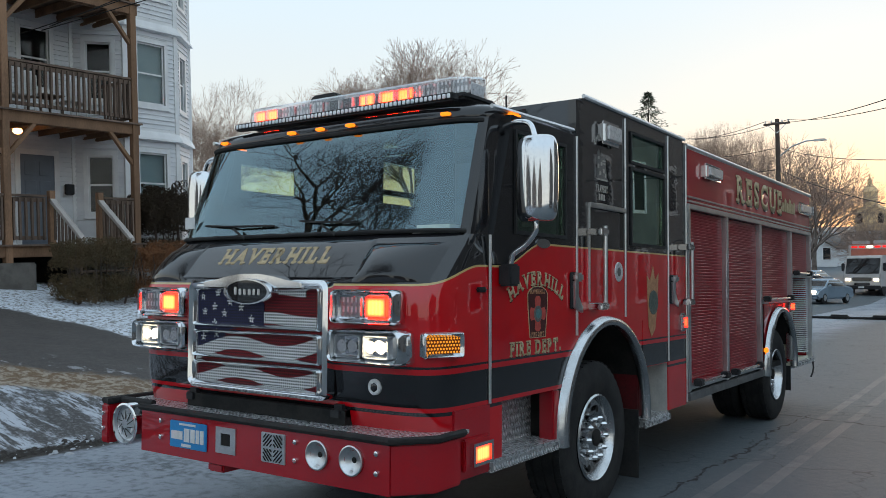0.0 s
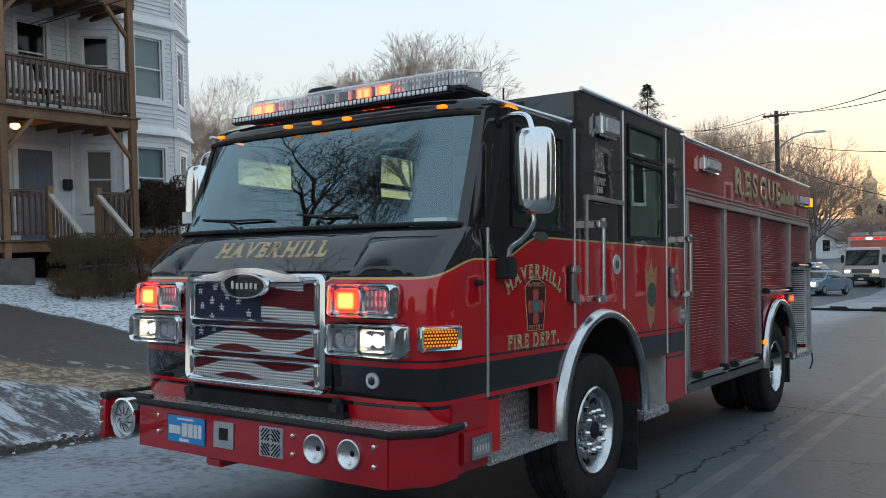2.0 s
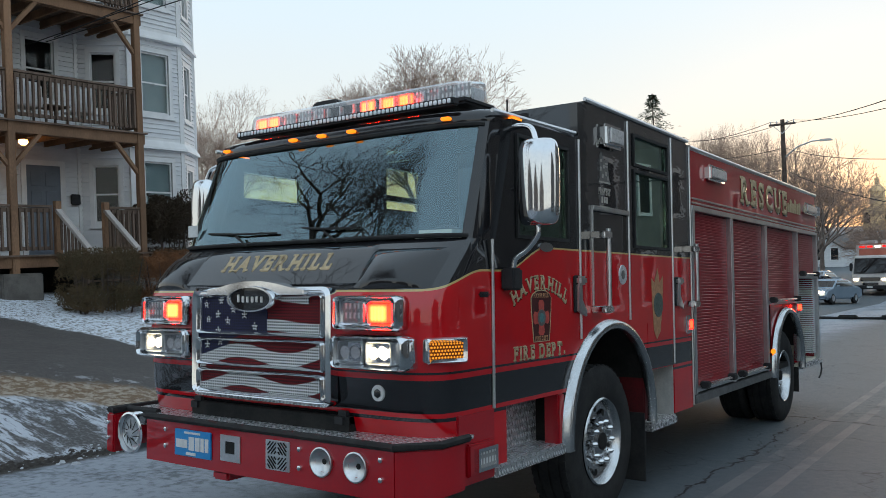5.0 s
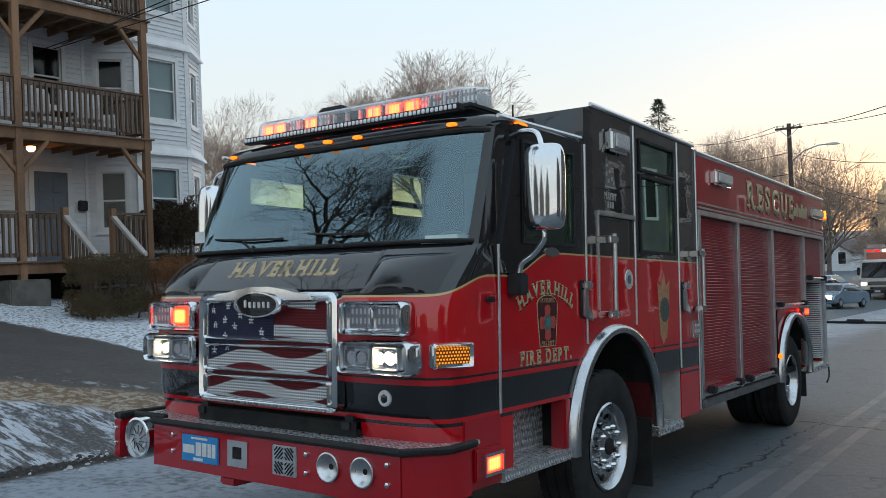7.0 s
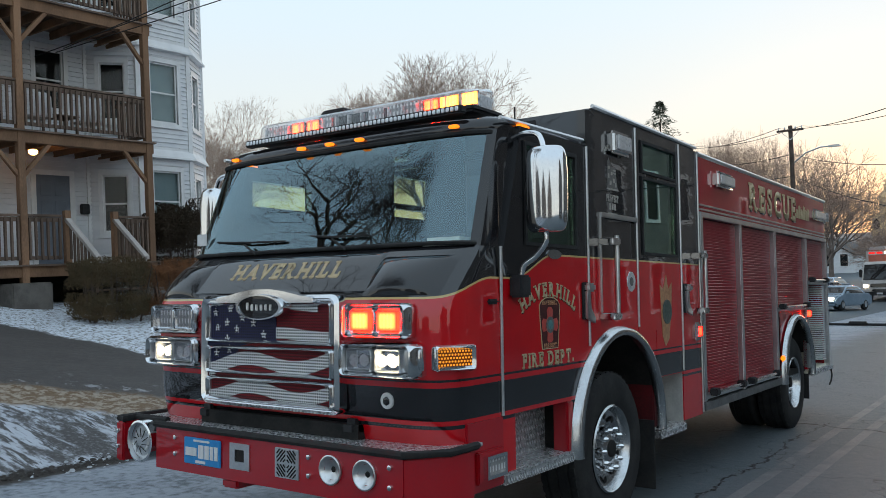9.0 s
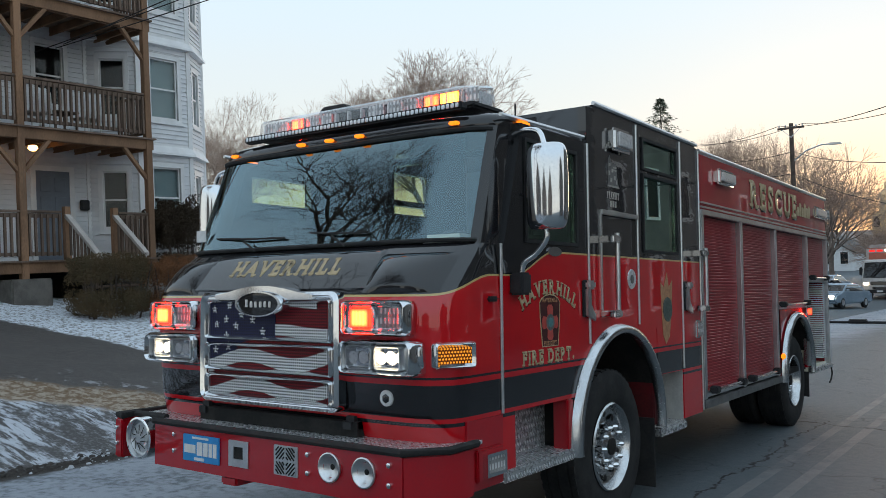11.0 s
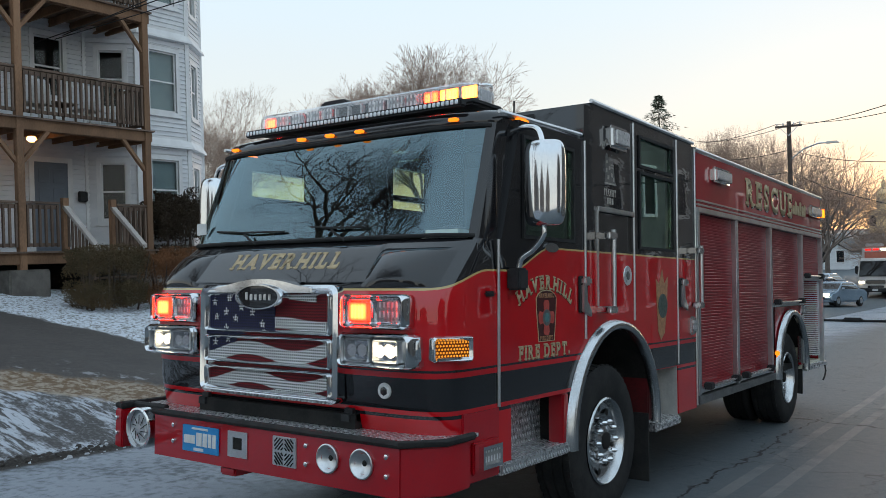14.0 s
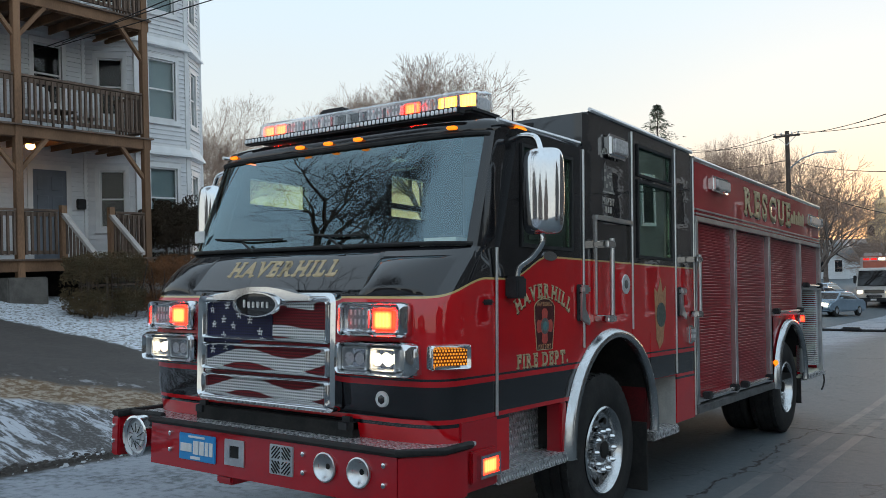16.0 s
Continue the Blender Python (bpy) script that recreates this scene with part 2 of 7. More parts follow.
BARAMBER = led("roof_amber_led_lit", 0.085, 0.05, (1.0, 0.10, 0.004), 6.0, (1.0, 0.34, 0.04), 9.0)
LEDOFF = ribbed("led_unlit")
# siding of the unseen added houses, toned for what the engine's paint reflects
SHINGLE = surface("grey_brown_shingle", (0.23, 0.21, 0.195), (0.15, 0.135, 0.125), 1.2, 0.85)
UNLIT = surface("led_reflector_unlit", (0.62, 0.61, 0.62), (0.80, 0.79, 0.80), 60.0, 0.3, 0.5)
HEADLIT = glow("headlamp_lit", (1.0, 0.86, 0.60), 4.0)
AMBERLIT = glow("amber_marker_lit", (1.0, 0.22, 0.01), 1.25)
AMBERFLASH = glow("amber_flasher_lit", (1.0, 0.13, 0.006), 4.5)
AMBERDIODE = glow("amber_diode_lit", (1.0, 0.34, 0.03), 0.6)
EMBLEMGREY = surface("grey_emblem_print", (0.16, 0.15, 0.14), (0.10, 0.10, 0.10), 40.0, 0.4)
FLAMETAN = surface("tan_flame_print", (0.50, 0.27, 0.14), (0.34, 0.16, 0.09), 25.0, 0.4)
CRESTTEAL = surface("badge_teal", (0.06, 0.16, 0.17), (0.10, 0.22, 0.22), 40.0, 0.4)
EMBLEMPALE = surface("pale_emblem_print", (0.42, 0.40, 0.36), (0.30, 0.28, 0.25), 60.0, 0.4)
EMBLEMDARK = surface("dark_green_emblem_print", (0.05, 0.075, 0.06), (0.12, 0.14, 0.13), 45.0, 0.4)
AMBER = surface("amber_reflector", (0.26, 0.075, 0.006), (0.18, 0.05, 0.005), 70.0, 0.3)
PORCHLIT = glow("porch_bulb_lit", (1.0, 0.50, 0.16), 7.0)
CABPANE = surface("cab_liner_grey", (0.16, 0.19, 0.19), (0.22, 0.25, 0.25), 6.0, 0.8)
SIDING = surface("white_vinyl_siding", (0.74, 0.75, 0.76), (0.64, 0.65, 0.67), 1.5, 0.55, stretch=(1, 1, 3))
TRIM = surface("white_painted_trim", (0.80, 0.80, 0.80), (0.70, 0.70, 0.70), 3.0, 0.5)
TIMBER = surface("weathered_timber", (0.33, 0.19, 0.112), (0.165, 0.097, 0.06), 2.0, 0.8, bump=0.3, stretch=(1, 1, 0.25), vary=0.5)
PALEWOOD = surface("pale_grey_boards", (0.46, 0.42, 0.39), (0.34, 0.31, 0.29), 3.0, 0.8, bump=0.2, stretch=(1, 1, 0.25))
GREYWOOD = surface("grey_weathered_wood", (0.22, 0.155, 0.12), (0.10, 0.072, 0.056), 3.0, 0.85, bump=0.3, stretch=(1, 1, 0.25), vary=0.5)
DOORGREY = surface("grey_blue_door_paint", (0.17, 0.20, 0.24), (0.14, 0.165, 0.20), 3.0, 0.5)
CURTAIN = surface("pale_window_blind", (0.58, 0.63, 0.64), (0.46, 0.52, 0.54), 3.0, 0.8)
# near-black that paints the darkness of unlit rooms onto window sheets
DARKROOM = surface("unlit_room_black", (0.012, 0.013, 0.015), (0.02, 0.02, 0.022), 3.0, 0.9)
CONCRETE = surface("concrete_block", (0.17, 0.155, 0.14), (0.10, 0.092, 0.082), 5.0, 0.9, bump=0.4)
GRIT = surface("frozen_grit", (0.035, 0.031, 0.028), (0.07, 0.062, 0.056), 14.0, 0.9)
SLUSH = surface("old_slush", (0.50, 0.53, 0.57), (0.34, 0.36, 0.38), 12.0, 0.7, bump=0.3)
GRANITE = surface("granite_kerb", (0.17, 0.16, 0.155), (0.09, 0.087, 0.084), 9.0, 0.85, bump=0.4, vary=0.4)
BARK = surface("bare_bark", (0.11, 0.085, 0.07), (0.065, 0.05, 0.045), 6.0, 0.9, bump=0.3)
# bark for distant trunks, with the haze of distance mixed into its colour
HAZEBARK = surface("haze_paled_bark", (0.27, 0.22, 0.19), (0.19, 0.155, 0.135), 3.0, 0.9)
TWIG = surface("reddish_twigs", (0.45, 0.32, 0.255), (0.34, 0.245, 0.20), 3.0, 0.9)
NEEDLE = surface("dark_spruce_needles", (0.20, 0.22, 0.17), (0.25, 0.26, 0.20), 5.0, 0.8)
BROWNLEAF = surface("russet_hedge_leaves", (0.24, 0.105, 0.045), (0.12, 0.06, 0.03), 3.0, 0.8)
OLIVELEAF = surface("dark_olive_hedge_leaves", (0.085, 0.068, 0.036), (0.13, 0.085, 0.045), 3.0, 0.8)
DARKLEAF = surface("dark_evergreen_leaves", (0.035, 0.024, 0.015), (0.055, 0.04, 0.025), 3.0, 0.75)
POLEWOOD = surface("utility_pole_wood", (0.13, 0.10, 0.085), (0.08, 0.06, 0.05), 3.0, 0.9)
CABLE = surface("black_cable", (0.02, 0.02, 0.02), (0.03, 0.03, 0.03), 5.0, 0.7)


# ---- mesh helpers ----
def box(bm, x0, x1, y0, y1, z0, z1, bev=0.0, seg=2):
    vs = [bm.verts.new((x, y, z)) for x in (x0, x1) for y in (y0, y1) for z in (z0, z1)]
    fs = [bm.faces.new([vs[i] for i in q]) for q in ((0, 1, 3, 2), (4, 6, 7, 5), (0, 4, 5, 1), (2, 3, 7, 6), (0, 2, 6, 4), (1, 5, 7, 3))]
    if bev:
        es = list({e for f in fs for e in f.edges})
        bmesh.ops.bevel(bm, geom=es, offset=bev, segments=seg, affect="EDGES", clamp_overlap=True)
    return bm


def prism(bm, pts, axis, a0, a1, bev=0.0):
    """A polygon in the two other axes, drawn out along an axis."""
    def v(p, a):
        return {"x": (a, p[0], p[1]), "y": (p[0], a, p[1]), "z": (p[0], p[1], a)}[axis]
    lo, hi = [bm.verts.new(v(p, a0)) for p in pts], [bm.verts.new(v(p, a1)) for p in pts]
    fs = [bm.faces.new(lo[::-1]), bm.faces.new(hi)]
    n = len(pts)
    fs += [bm.faces.new((lo[i], lo[(i + 1) % n], hi[(i + 1) % n], hi[i])) for i in range(n)]
    if bev:
        bmesh.ops.bevel(bm, geom=list({e for f in fs for e in f.edges}), offset=bev, segments=2, affect="EDGES", clamp_overlap=True)
    return bm


def tube(bm, pts, r, n=8, closed=False):
    pts = [Vector(p) for p in pts]
    rings = []
    for i, p in enumerate(pts):
        d = (pts[min(i + 1, len(pts) - 1)] - pts[max(i - 1, 0)]) if not closed else pts[(i + 1) % len(pts)] - pts[i - 1]
        d.normalize()
        a = d.orthogonal().normalized() if not rings else (rings[-1][1] - rings[-1][1].dot(d) * d).normalized()
        b = d.cross(a)
        rr = r[i] if isinstance(r, (list, tuple)) else r
        rings.append(([bm.verts.new(p + rr * (math.cos(2 * math.pi * k / n) * a + math.sin(2 * math.pi * k / n) * b)) for k in range(n)], a))
    m = len(rings)
    for i in range(m if closed else m - 1):
        A, B = rings[i][0], rings[(i + 1) % m][0]
        for k in range(n):
            bm.faces.new((A[k], A[(k + 1) % n], B[(k + 1) % n], B[k]))
    if not closed:
        bm.faces.new(rings[0][0][::-1])
        bm.faces.new(rings[-1][0])
    return bm


def flowing(pts, n=5):
    """A smooth run of points through the given ones."""
    P = [Vector(p) for p in pts]
    P = [2 * P[0] - P[1]] + P + [2 * P[-1] - P[-2]]
    out = []
    for a, b, c, d in zip(P, P[1:], P[2:], P[3:]):
        for k in range(n):
            t = k / n
            out.append(0.5 * (2 * b + (c - a) * t + (2 * a - 5 * b + 4 * c - d) * t * t + (3 * b - a - 3 * c + d) * t ** 3))
    return out + [P[-2]]


def lathe(bm, prof, centre, axis="x", n=40, closed=False):
    """A profile of (radius, height) turned about an axis through centre."""
    c = Vector(centre)
    rings = []
    for r, h in prof:
        ring = []
        for k in range(n):
            s, t = r * math.sin(2 * math.pi * k / n), r * math.cos(2 * math.pi * k / n)
            ring.append(bm.verts.new(c + Vector({"x": (h, s, t), "y": (s, h, t), "z": (s, t, h)}[axis])))
        rings.append(ring)
    for A, B in zip(rings, rings[1:]):
        for k in range(n):
            bm.faces.new((A[k], A[(k + 1) % n], B[(k + 1) % n], B[k]))
    if not closed:
        bm.faces.new(rings[0])
        bm.faces.new(rings[-1][::-1])
    return bm


def sheet(bm, rows):
    """A skin over rows of points."""
    g = [[bm.verts.new(p) for p in row] for row in rows]
    for a, b in zip(g, g[1:]):
        for i in range(len(a) - 1):
            bm.faces.new((a[i], a[i + 1], b[i + 1], b[i]))
    return bm


def ring_panel(bm, axis, a0, a1, outer, holes, bev=0.0):
    """A slab in the (u, z) plane with rectangular holes; outer and holes are (u0, u1, z0, z1)."""
    us = sorted({outer[0], outer[1], *[h[0] for h in holes], *[h[1] for h in holes]})
    zs = sorted({outer[2], outer[3], *[h[2] for h in holes], *[h[3] for h in holes]})
    vs = {}

    def v(u, a, z):
        k = (u, a, z)
        if k not in vs:
            vs[k] = bm.verts.new((a, u, z) if axis == "x" else (u, a, z))
        return vs[k]

    def solid(i, j):
        if i < 0 or j < 0 or i >= len(us) - 1 or j >= len(zs) - 1:
            return False
        cu, cz = (us[i] + us[i + 1]) / 2, (zs[j] + zs[j + 1]) / 2
        return not any(h[0] < cu < h[1] and h[2] < cz < h[3] for h in holes)
    for i in range(len(us) - 1):
        for j in range(len(zs) - 1):
            if not solid(i, j):
                continue
            u0, u1, z0, z1 = us[i], us[i + 1], zs[j], zs[j + 1]
            bm.faces.new((v(u0, a0, z0), v(u1, a0, z0), v(u1, a0, z1), v(u0, a0, z1)))
            bm.faces.new((v(u0, a1, z0), v(u0, a1, z1), v(u1, a1, z1), v(u1, a1, z0)))
            for di, dj, p, q in ((-1, 0, (u0, z0), (u0, z1)), (1, 0, (u1, z0), (u1, z1)), (0, -1, (u0, z0), (u1, z0)), (0, 1, (u0, z1), (u1, z1))):
                if not solid(i + di, j + dj):
                    bm.faces.new((v(p[0], a0, p[1]), v(q[0], a0, q[1]), v(q[0], a1, q[1]), v(p[0], a1, p[1])))
    bmesh.ops.recalc_face_normals(bm, faces=bm.faces)
    return bm


def to_mesh(name, bm, materials, smooth=40):
    bmesh.ops.recalc_face_normals(bm, faces=bm.faces)
    me = bpy.data.meshes.new(name)
    bm.to_mesh(me)
    bm.free()
    for m in materials if isinstance(materials, (list, tuple)) else [materials]:
        me.materials.append(m)
    if smooth:
        me.polygons.foreach_set("use_smooth", [True] * len(me.polygons))
        me.set_sharp_from_angle(angle=radians(smooth))
    return me


def part(name, bm, material, parent=None, label="", smooth=40):
    ob = new(name, to_mesh(name, bm, material, smooth))
    if parent is not None:
        ob.parent = parent
    return tagged(ob, label)


def B():
    return bmesh.new()


def thing(name, label, category, m=None, group="", kind=""):
    ob = new(name)
    if m is not None:
        ob.matrix_world = m
    return tagged(ob, label, category, group, kind)


def lettering(bm, text, size, m, extrude=0.004, widen=1.0, bold=0.022):
    """Letters in the built-in font, laid by the pose m (text runs along +x, up is +y), centred."""
    cu = bpy.data.curves.new("letters", "FONT")
    cu.body, cu.size, cu.extrude, cu.align_x, cu.offset = text, size, extrude, "CENTER", size * bold
    ob = bpy.data.objects.new("letters", cu)
    scene.collection.objects.link(ob)
    bpy.context.view_layer.update()
    me = bpy.data.meshes.new_from_object(ob.evaluated_get(bpy.context.evaluated_depsgraph_get()))
    me.transform(m @ Matrix.Diagonal((widen, 1, 1, 1)))
    bm.from_mesh(me)
    bpy.data.objects.remove(ob)
    bpy.data.curves.remove(cu)
    bpy.data.meshes.remove(me)
    return bm


# stems that carry slab serifs: at the left, right or middle of a letter, at its base or top
SERIFS = {"H": "Lb Lt Rb Rt", "A": "Lb Rb", "V": "Lt Rt", "E": "Lb Lt Rx Rd", "R": "Lb Lt Rb", "I": "Cb Ct", "L": "Lb Lt Rx", "F": "Lb Lt Rd",
          "D": "Lb Lt", "P": "Lb Lt", "T": "Cb Ld Rd", "U": "Lt Rt", "B": "Lb Lt", "S": "Rd Lx", "C": "Rd"}


def serif_lettering(bm, text, height, width, m, extrude=0.003, arc=0.0):
    """Bold letters with slab serifs, height tall and width long over all; arc bends the line about a centre that far below."""
    cells, at = [], 0.0
    for ch, after in zip(text, text[1:] + " "):
        q = B()
        if ch != " ":
            lettering(q, ch, 1.0, Matrix.Identity(4), 0.0, 1.0, 0.045)
            xs, ys = [v.co.x for v in q.verts], [v.co.y for v in q.verts]
            x0, x1, y0 = min(xs), max(xs), (0.0 if ch != "." else min(ys))
            for v in q.verts:
                v.co.x, v.co.y, v.co.z = v.co.x - x0, (v.co.y - y0) / 0.72, 0.0
            w = x1 - x0
            for f in SERIFS.get(ch, "").split():
                cx = {"L": 0.06, "R": w - 0.06, "C": w / 2}[f[0]]
                if f[1] in "bt":
                    z = 0.0 if f[1] == "b" else 0.90
                    box(q, cx - 0.15, cx + 0.15, z, z + 0.10, -0.001, 0.001)
                else:
                    z = 0.0 if f[1] == "x" else 0.66
                    box(q, cx - 0.02, cx + 0.09, z, z + 0.34, -0.001, 0.001)
        else:
            w = 0.16
        cells.append((q, at, w))
        at += w + (0.10 if ch + after in ("AV", "VA") else 0.19 if "A" in ch + after or "V" in ch + after else 0.25)
    total = at - 0.25
    for q, x, w in cells:
        mid = (x + w / 2 - total / 2) * width / total
        if arc:
            base = Matrix.Rotation(-mid / arc, 4, "Z")
            base = Matrix.Translation((arc * math.sin(mid / arc), arc * math.cos(mid / arc) - arc, 0)) @ base
        else:
            base = Matrix.Translation((mid, 0, 0))
        size = Matrix.Diagonal((width / total, height, 1, 1))
        ret = bmesh.ops.extrude_face_region(q, geom=q.faces[:])
        bmesh.ops.translate(q, vec=(0, 0, extrude), verts=[v for v in ret["geom"] if isinstance(v, bmesh.types.BMVert)])
        q.transform(m @ base @ size @ Matrix.Translation((-w / 2, 0, 0)))
        me = bpy.data.meshes.new("t")
        q.to_mesh(me)
        q.free()
        bm.from_mesh(me)
        bpy.data.meshes.remove(me)
    return bm


def side_pose(x, y, z, turn=0.0):
    """For lettering on the driver's side: reads along +y, faces +x."""
    return Matrix.Translation((x, y, z)) @ Matrix(((0, 0, 1, 0), (1, 0, 0, 0), (0, 1, 0, 0), (0, 0, 0, 1))) @ Matrix.Rotation(turn, 4, "Z")


def front_pose(x, y, z, lean=0.0):
    """For lettering on the front: reads along +x, faces -y; lean tips its top back."""
    return Matrix.Translation((x, y, z)) @ Matrix.Rotation(radians(90 - lean), 4, "X")


# ---- ground: one sheet, with the street, the drive and the lawn bank as its zones ----
KERB_X = -4.05


def smooth01(v):
    v = min(1.0, max(0.0, v))
    return v * v * (3 - 2 * v)


def ground_z(x, y):
    """Height above the street's plane, in the street's own slope."""
    z = 0.0115 * max(0.0, y - 10) + 0.040 * max(0.0, y - 52) + 0.06 * min(120.0, max(0.0, y - 110)) + 0.052 * min(0.0, y + 40)
    flat = smooth01((y - 24) / 14)
    bank = (0.035 + 0.075 * smooth01((y - 5) / 3)) + 0.161 * (-4.2 - max(x, -13.4)) + 0.075 * (1 - smooth01((y - 5) / 3)) * smooth01((-4.3 - x) / 1.5) if x < KERB_X - 0.005 else 0.0
    return z + max(0.0, bank) * (1 - 0.8 * flat) - (0.02 * smooth01((x - 4) / 5) if x > 4 else 0)


def on_ground(x, y):
    """The world's place of a point of the street's plan, on the ground."""
    return ROAD @ Vector((x, y, ground_z(x, y)))


def span(a, b, step):
    return [a + (b - a) * i / max(1, round((b - a) / step)) for i in range(max(1, round((b - a) / step)))]


def build_ground():
    xs = [-2500, -800, -300, -120, -60, -35, -22] + span(-16, -4.1, 0.12) + [-4.06, -4.05] + span(-3.95, 5, 0.25) + span(5, 14, 1) + [14, 20, 30, 45, 80, 200, 700, 2500]
    ys = [-2500, -600, -150, -60, -30, -15, -8] + span(-4, 9, 0.12) + span(9, 24, 0.6) + span(24, 60, 2) + [60, 75, 100, 160, 300, 700, 1500, 3500]
    verts, faces = [], []
    for y in ys:
        for x in xs:
            z = ground_z(x, y)
            if -15.9 < x < -4.1 and -4 < y < 24:
                z += 0.035 * noise.noise((x * 1.3, y * 1.3, 0)) + 0.012 * noise.noise((x * 7, y * 7, 4))
            verts.append(ROAD @ Vector((x, y, z)))
    w = len(xs)
    for j in range(len(ys) - 1):
        for i in range(w - 1):
            faces.append((j * w + i, j * w + i + 1, (j + 1) * w + i + 1, (j + 1) * w + i))
    me = bpy.data.meshes.new("ground")
    me.from_pydata(verts, [], faces)
    me.materials.append(ground_material())
    me.polygons.foreach_set("use_smooth", [True] * len(me.polygons))
    return tagged(new("ground", me), "grey winter street with icy pavement, asphalt drive and patchy snow", "ground", kind="structure")


def ground_material():
    n = Nodes("winter_street")
    sep = n.add("ShaderNodeSeparateXYZ")
    n.put(sep.inputs[0], n.coords())
    x, y = sep.outputs[0], sep.outputs[1]
    wob = n.math("MULTIPLY", n.math("SUBTRACT", n.noise(1.6, 6), 0.5), 1.1)
    rag = n.math("MULTIPLY", n.math("SUBTRACT", n.noise(9.0, 5), 0.5), 0.7)
    ragged = n.math("ADD", wob, rag)
    kerb = n.math("LESS_THAN", x, KERB_X)
    fine, mid, big = n.noise(140.0, 3), n.noise(12.0, 6), n.noise(0.9, 5)
    # asphalt
    asphalt = n.mix(n.step(fine, 0.35, 0.65), (0.070, 0.084, 0.094), (0.124, 0.145, 0.158))
    asphalt = n.mix(n.step(big, 0.3, 0.7), asphalt, (0.102, 0.120, 0.132))
    crackv = n.add("ShaderNodeTexVoronoi", feature="DISTANCE_TO_EDGE")
    crackv.inputs["Scale"].default_value = 0.55
    warp = n.add("ShaderNodeVectorMath", operation="ADD")
    n.put(warp.inputs[0], n.coords())
    nz = n.add("ShaderNodeTexNoise")
    nz.inputs["Scale"].default_value = 2.2
    n.put(nz.inputs["Vector"], n.coords())
    n.put(warp.inputs[1], nz.outputs[1])
    n.put(crackv.inputs["Vector"], warp.outputs[0])
    crack = n.math("LESS_THAN", crackv.outputs["Distance"], 0.006)
    asphalt = n.mix(n.math("MULTIPLY", crack, 0.5), asphalt, (0.02, 0.02, 0.02))
    # worn double centre line
    line = n.math("MAXIMUM", n.math("LESS_THAN", n.math("ABSOLUTE", n.math("SUBTRACT", x, 1.98)), 0.055), n.math("LESS_THAN", n.math("ABSOLUTE", n.math("SUBTRACT", x, 1.66)), 0.055))
    line = n.math("MULTIPLY", line, n.step(n.noise(2.2, 8, None, 0.65), 0.28, 0.60))
    asphalt = n.mix(n.math("MULTIPLY", line, 0.26), asphalt, (0.34, 0.33, 0.30))
    wander = n.math("MULTIPLY", n.math("SUBTRACT", n.noise(1.7, 8, None, 0.62), 0.5), 0.55)
    along = n.math("LESS_THAN", n.math("ABSOLUTE", n.math("ADD", n.math("SUBTRACT", x, 1.42), wander)), 0.014)
    across = n.math("LESS_THAN", n.math("ABSOLUTE", n.math("ADD", n.math("SUBTRACT", n.math("ADD", y, n.math("MULTIPLY", x, 0.12)), 7.6), wander)), 0.022)
    seams = n.math("MAXIMUM", n.math("MULTIPLY", along, n.math("LESS_THAN", y, 7.7)), n.math("MULTIPLY", across, n.math("GREATER_THAN", x, 0.6)))
    asphalt = n.mix(n.math("MULTIPLY", seams, n.step(n.noise(6.0, 4), 0.25, 0.5)), asphalt, (0.018, 0.018, 0.019))
    # thin ice and salt on the gutter side
    ice = n.math("MULTIPLY", n.step(n.math("ADD", x, ragged), -0.6, -2.2), n.step(n.math("ADD", n.math("MULTIPLY", mid, 0.6), n.math("MULTIPLY", big, 0.4)), 0.34, 0.56))
    street = n.mix(n.math("MULTIPLY", ice, 0.85), asphalt, (0.33, 0.36, 0.41))
    mud = n.step(n.math("ABSOLUTE", n.math("ADD", n.math("ADD", x, 4.0), n.math("MULTIPLY", rag, 0.35))), 0.24, 0.06)
    # snow with grass and leaf litter
    litter = n.step(n.noise(13.0, 8, None, 0.7), 0.49, 0.57)
    snow = n.mix(n.math("MULTIPLY", litter, 0.8), (0.66, 0.70, 0.76), (0.10, 0.085, 0.06))
    diag = n.math("ADD", n.math("SUBTRACT", y, x), n.math("MULTIPLY", ragged, 0.8))
    drive = n.mix(n.step(mid, 0.4, 0.75), (0.066, 0.060, 0.058), (0.105, 0.094, 0.088))
    spots = n.math("MULTIPLY", n.step(n.noise(5.0, 8, None, 0.65), 0.57, 0.66), n.step(diag, 10.6, 9.0))
    drive = n.mix(n.math("MULTIPLY", spots, 0.6), drive, (0.45, 0.46, 0.48))
    sand = n.mix(n.step(n.noise(9.0, 12, None, 0.7), 0.44, 0.58), (0.15, 0.095, 0.055), (0.34, 0.29, 0.23))
    streak = n.noise(1.25, 12, n.coords(scale=(0.75, 1.9, 1)), 0.74)
    flecks = n.math("MULTIPLY", n.step(n.noise(26.0, 5), 0.5, 0.62), 0.35)
    bare = n.mix(flecks, (0.075, 0.072, 0.072), (0.26, 0.26, 0.27))
    thin = n.noise(4.5, 8, n.coords(scale=(0.45, 2.6, 1)), 0.7)
    swept = n.math("MAXIMUM", n.step(streak, 0.47, 0.56), n.step(thin, 0.50, 0.56))
    walkway = n.mix(swept, (0.46, 0.49, 0.54), bare)
    off = n.mix(n.step(diag, 7.4, 7.7), walkway, sand)
    off = n.mix(n.step(diag, 8.7, 9.1), off, drive)
    lawn = n.math("SUBTRACT", n.math("ADD", y, n.math("MULTIPLY", rag, 0.35)), n.math("ADD", n.math("MULTIPLY", x, 0.27), 6.80))
    off = n.mix(n.step(lawn, -0.05, 0.08), off, snow)
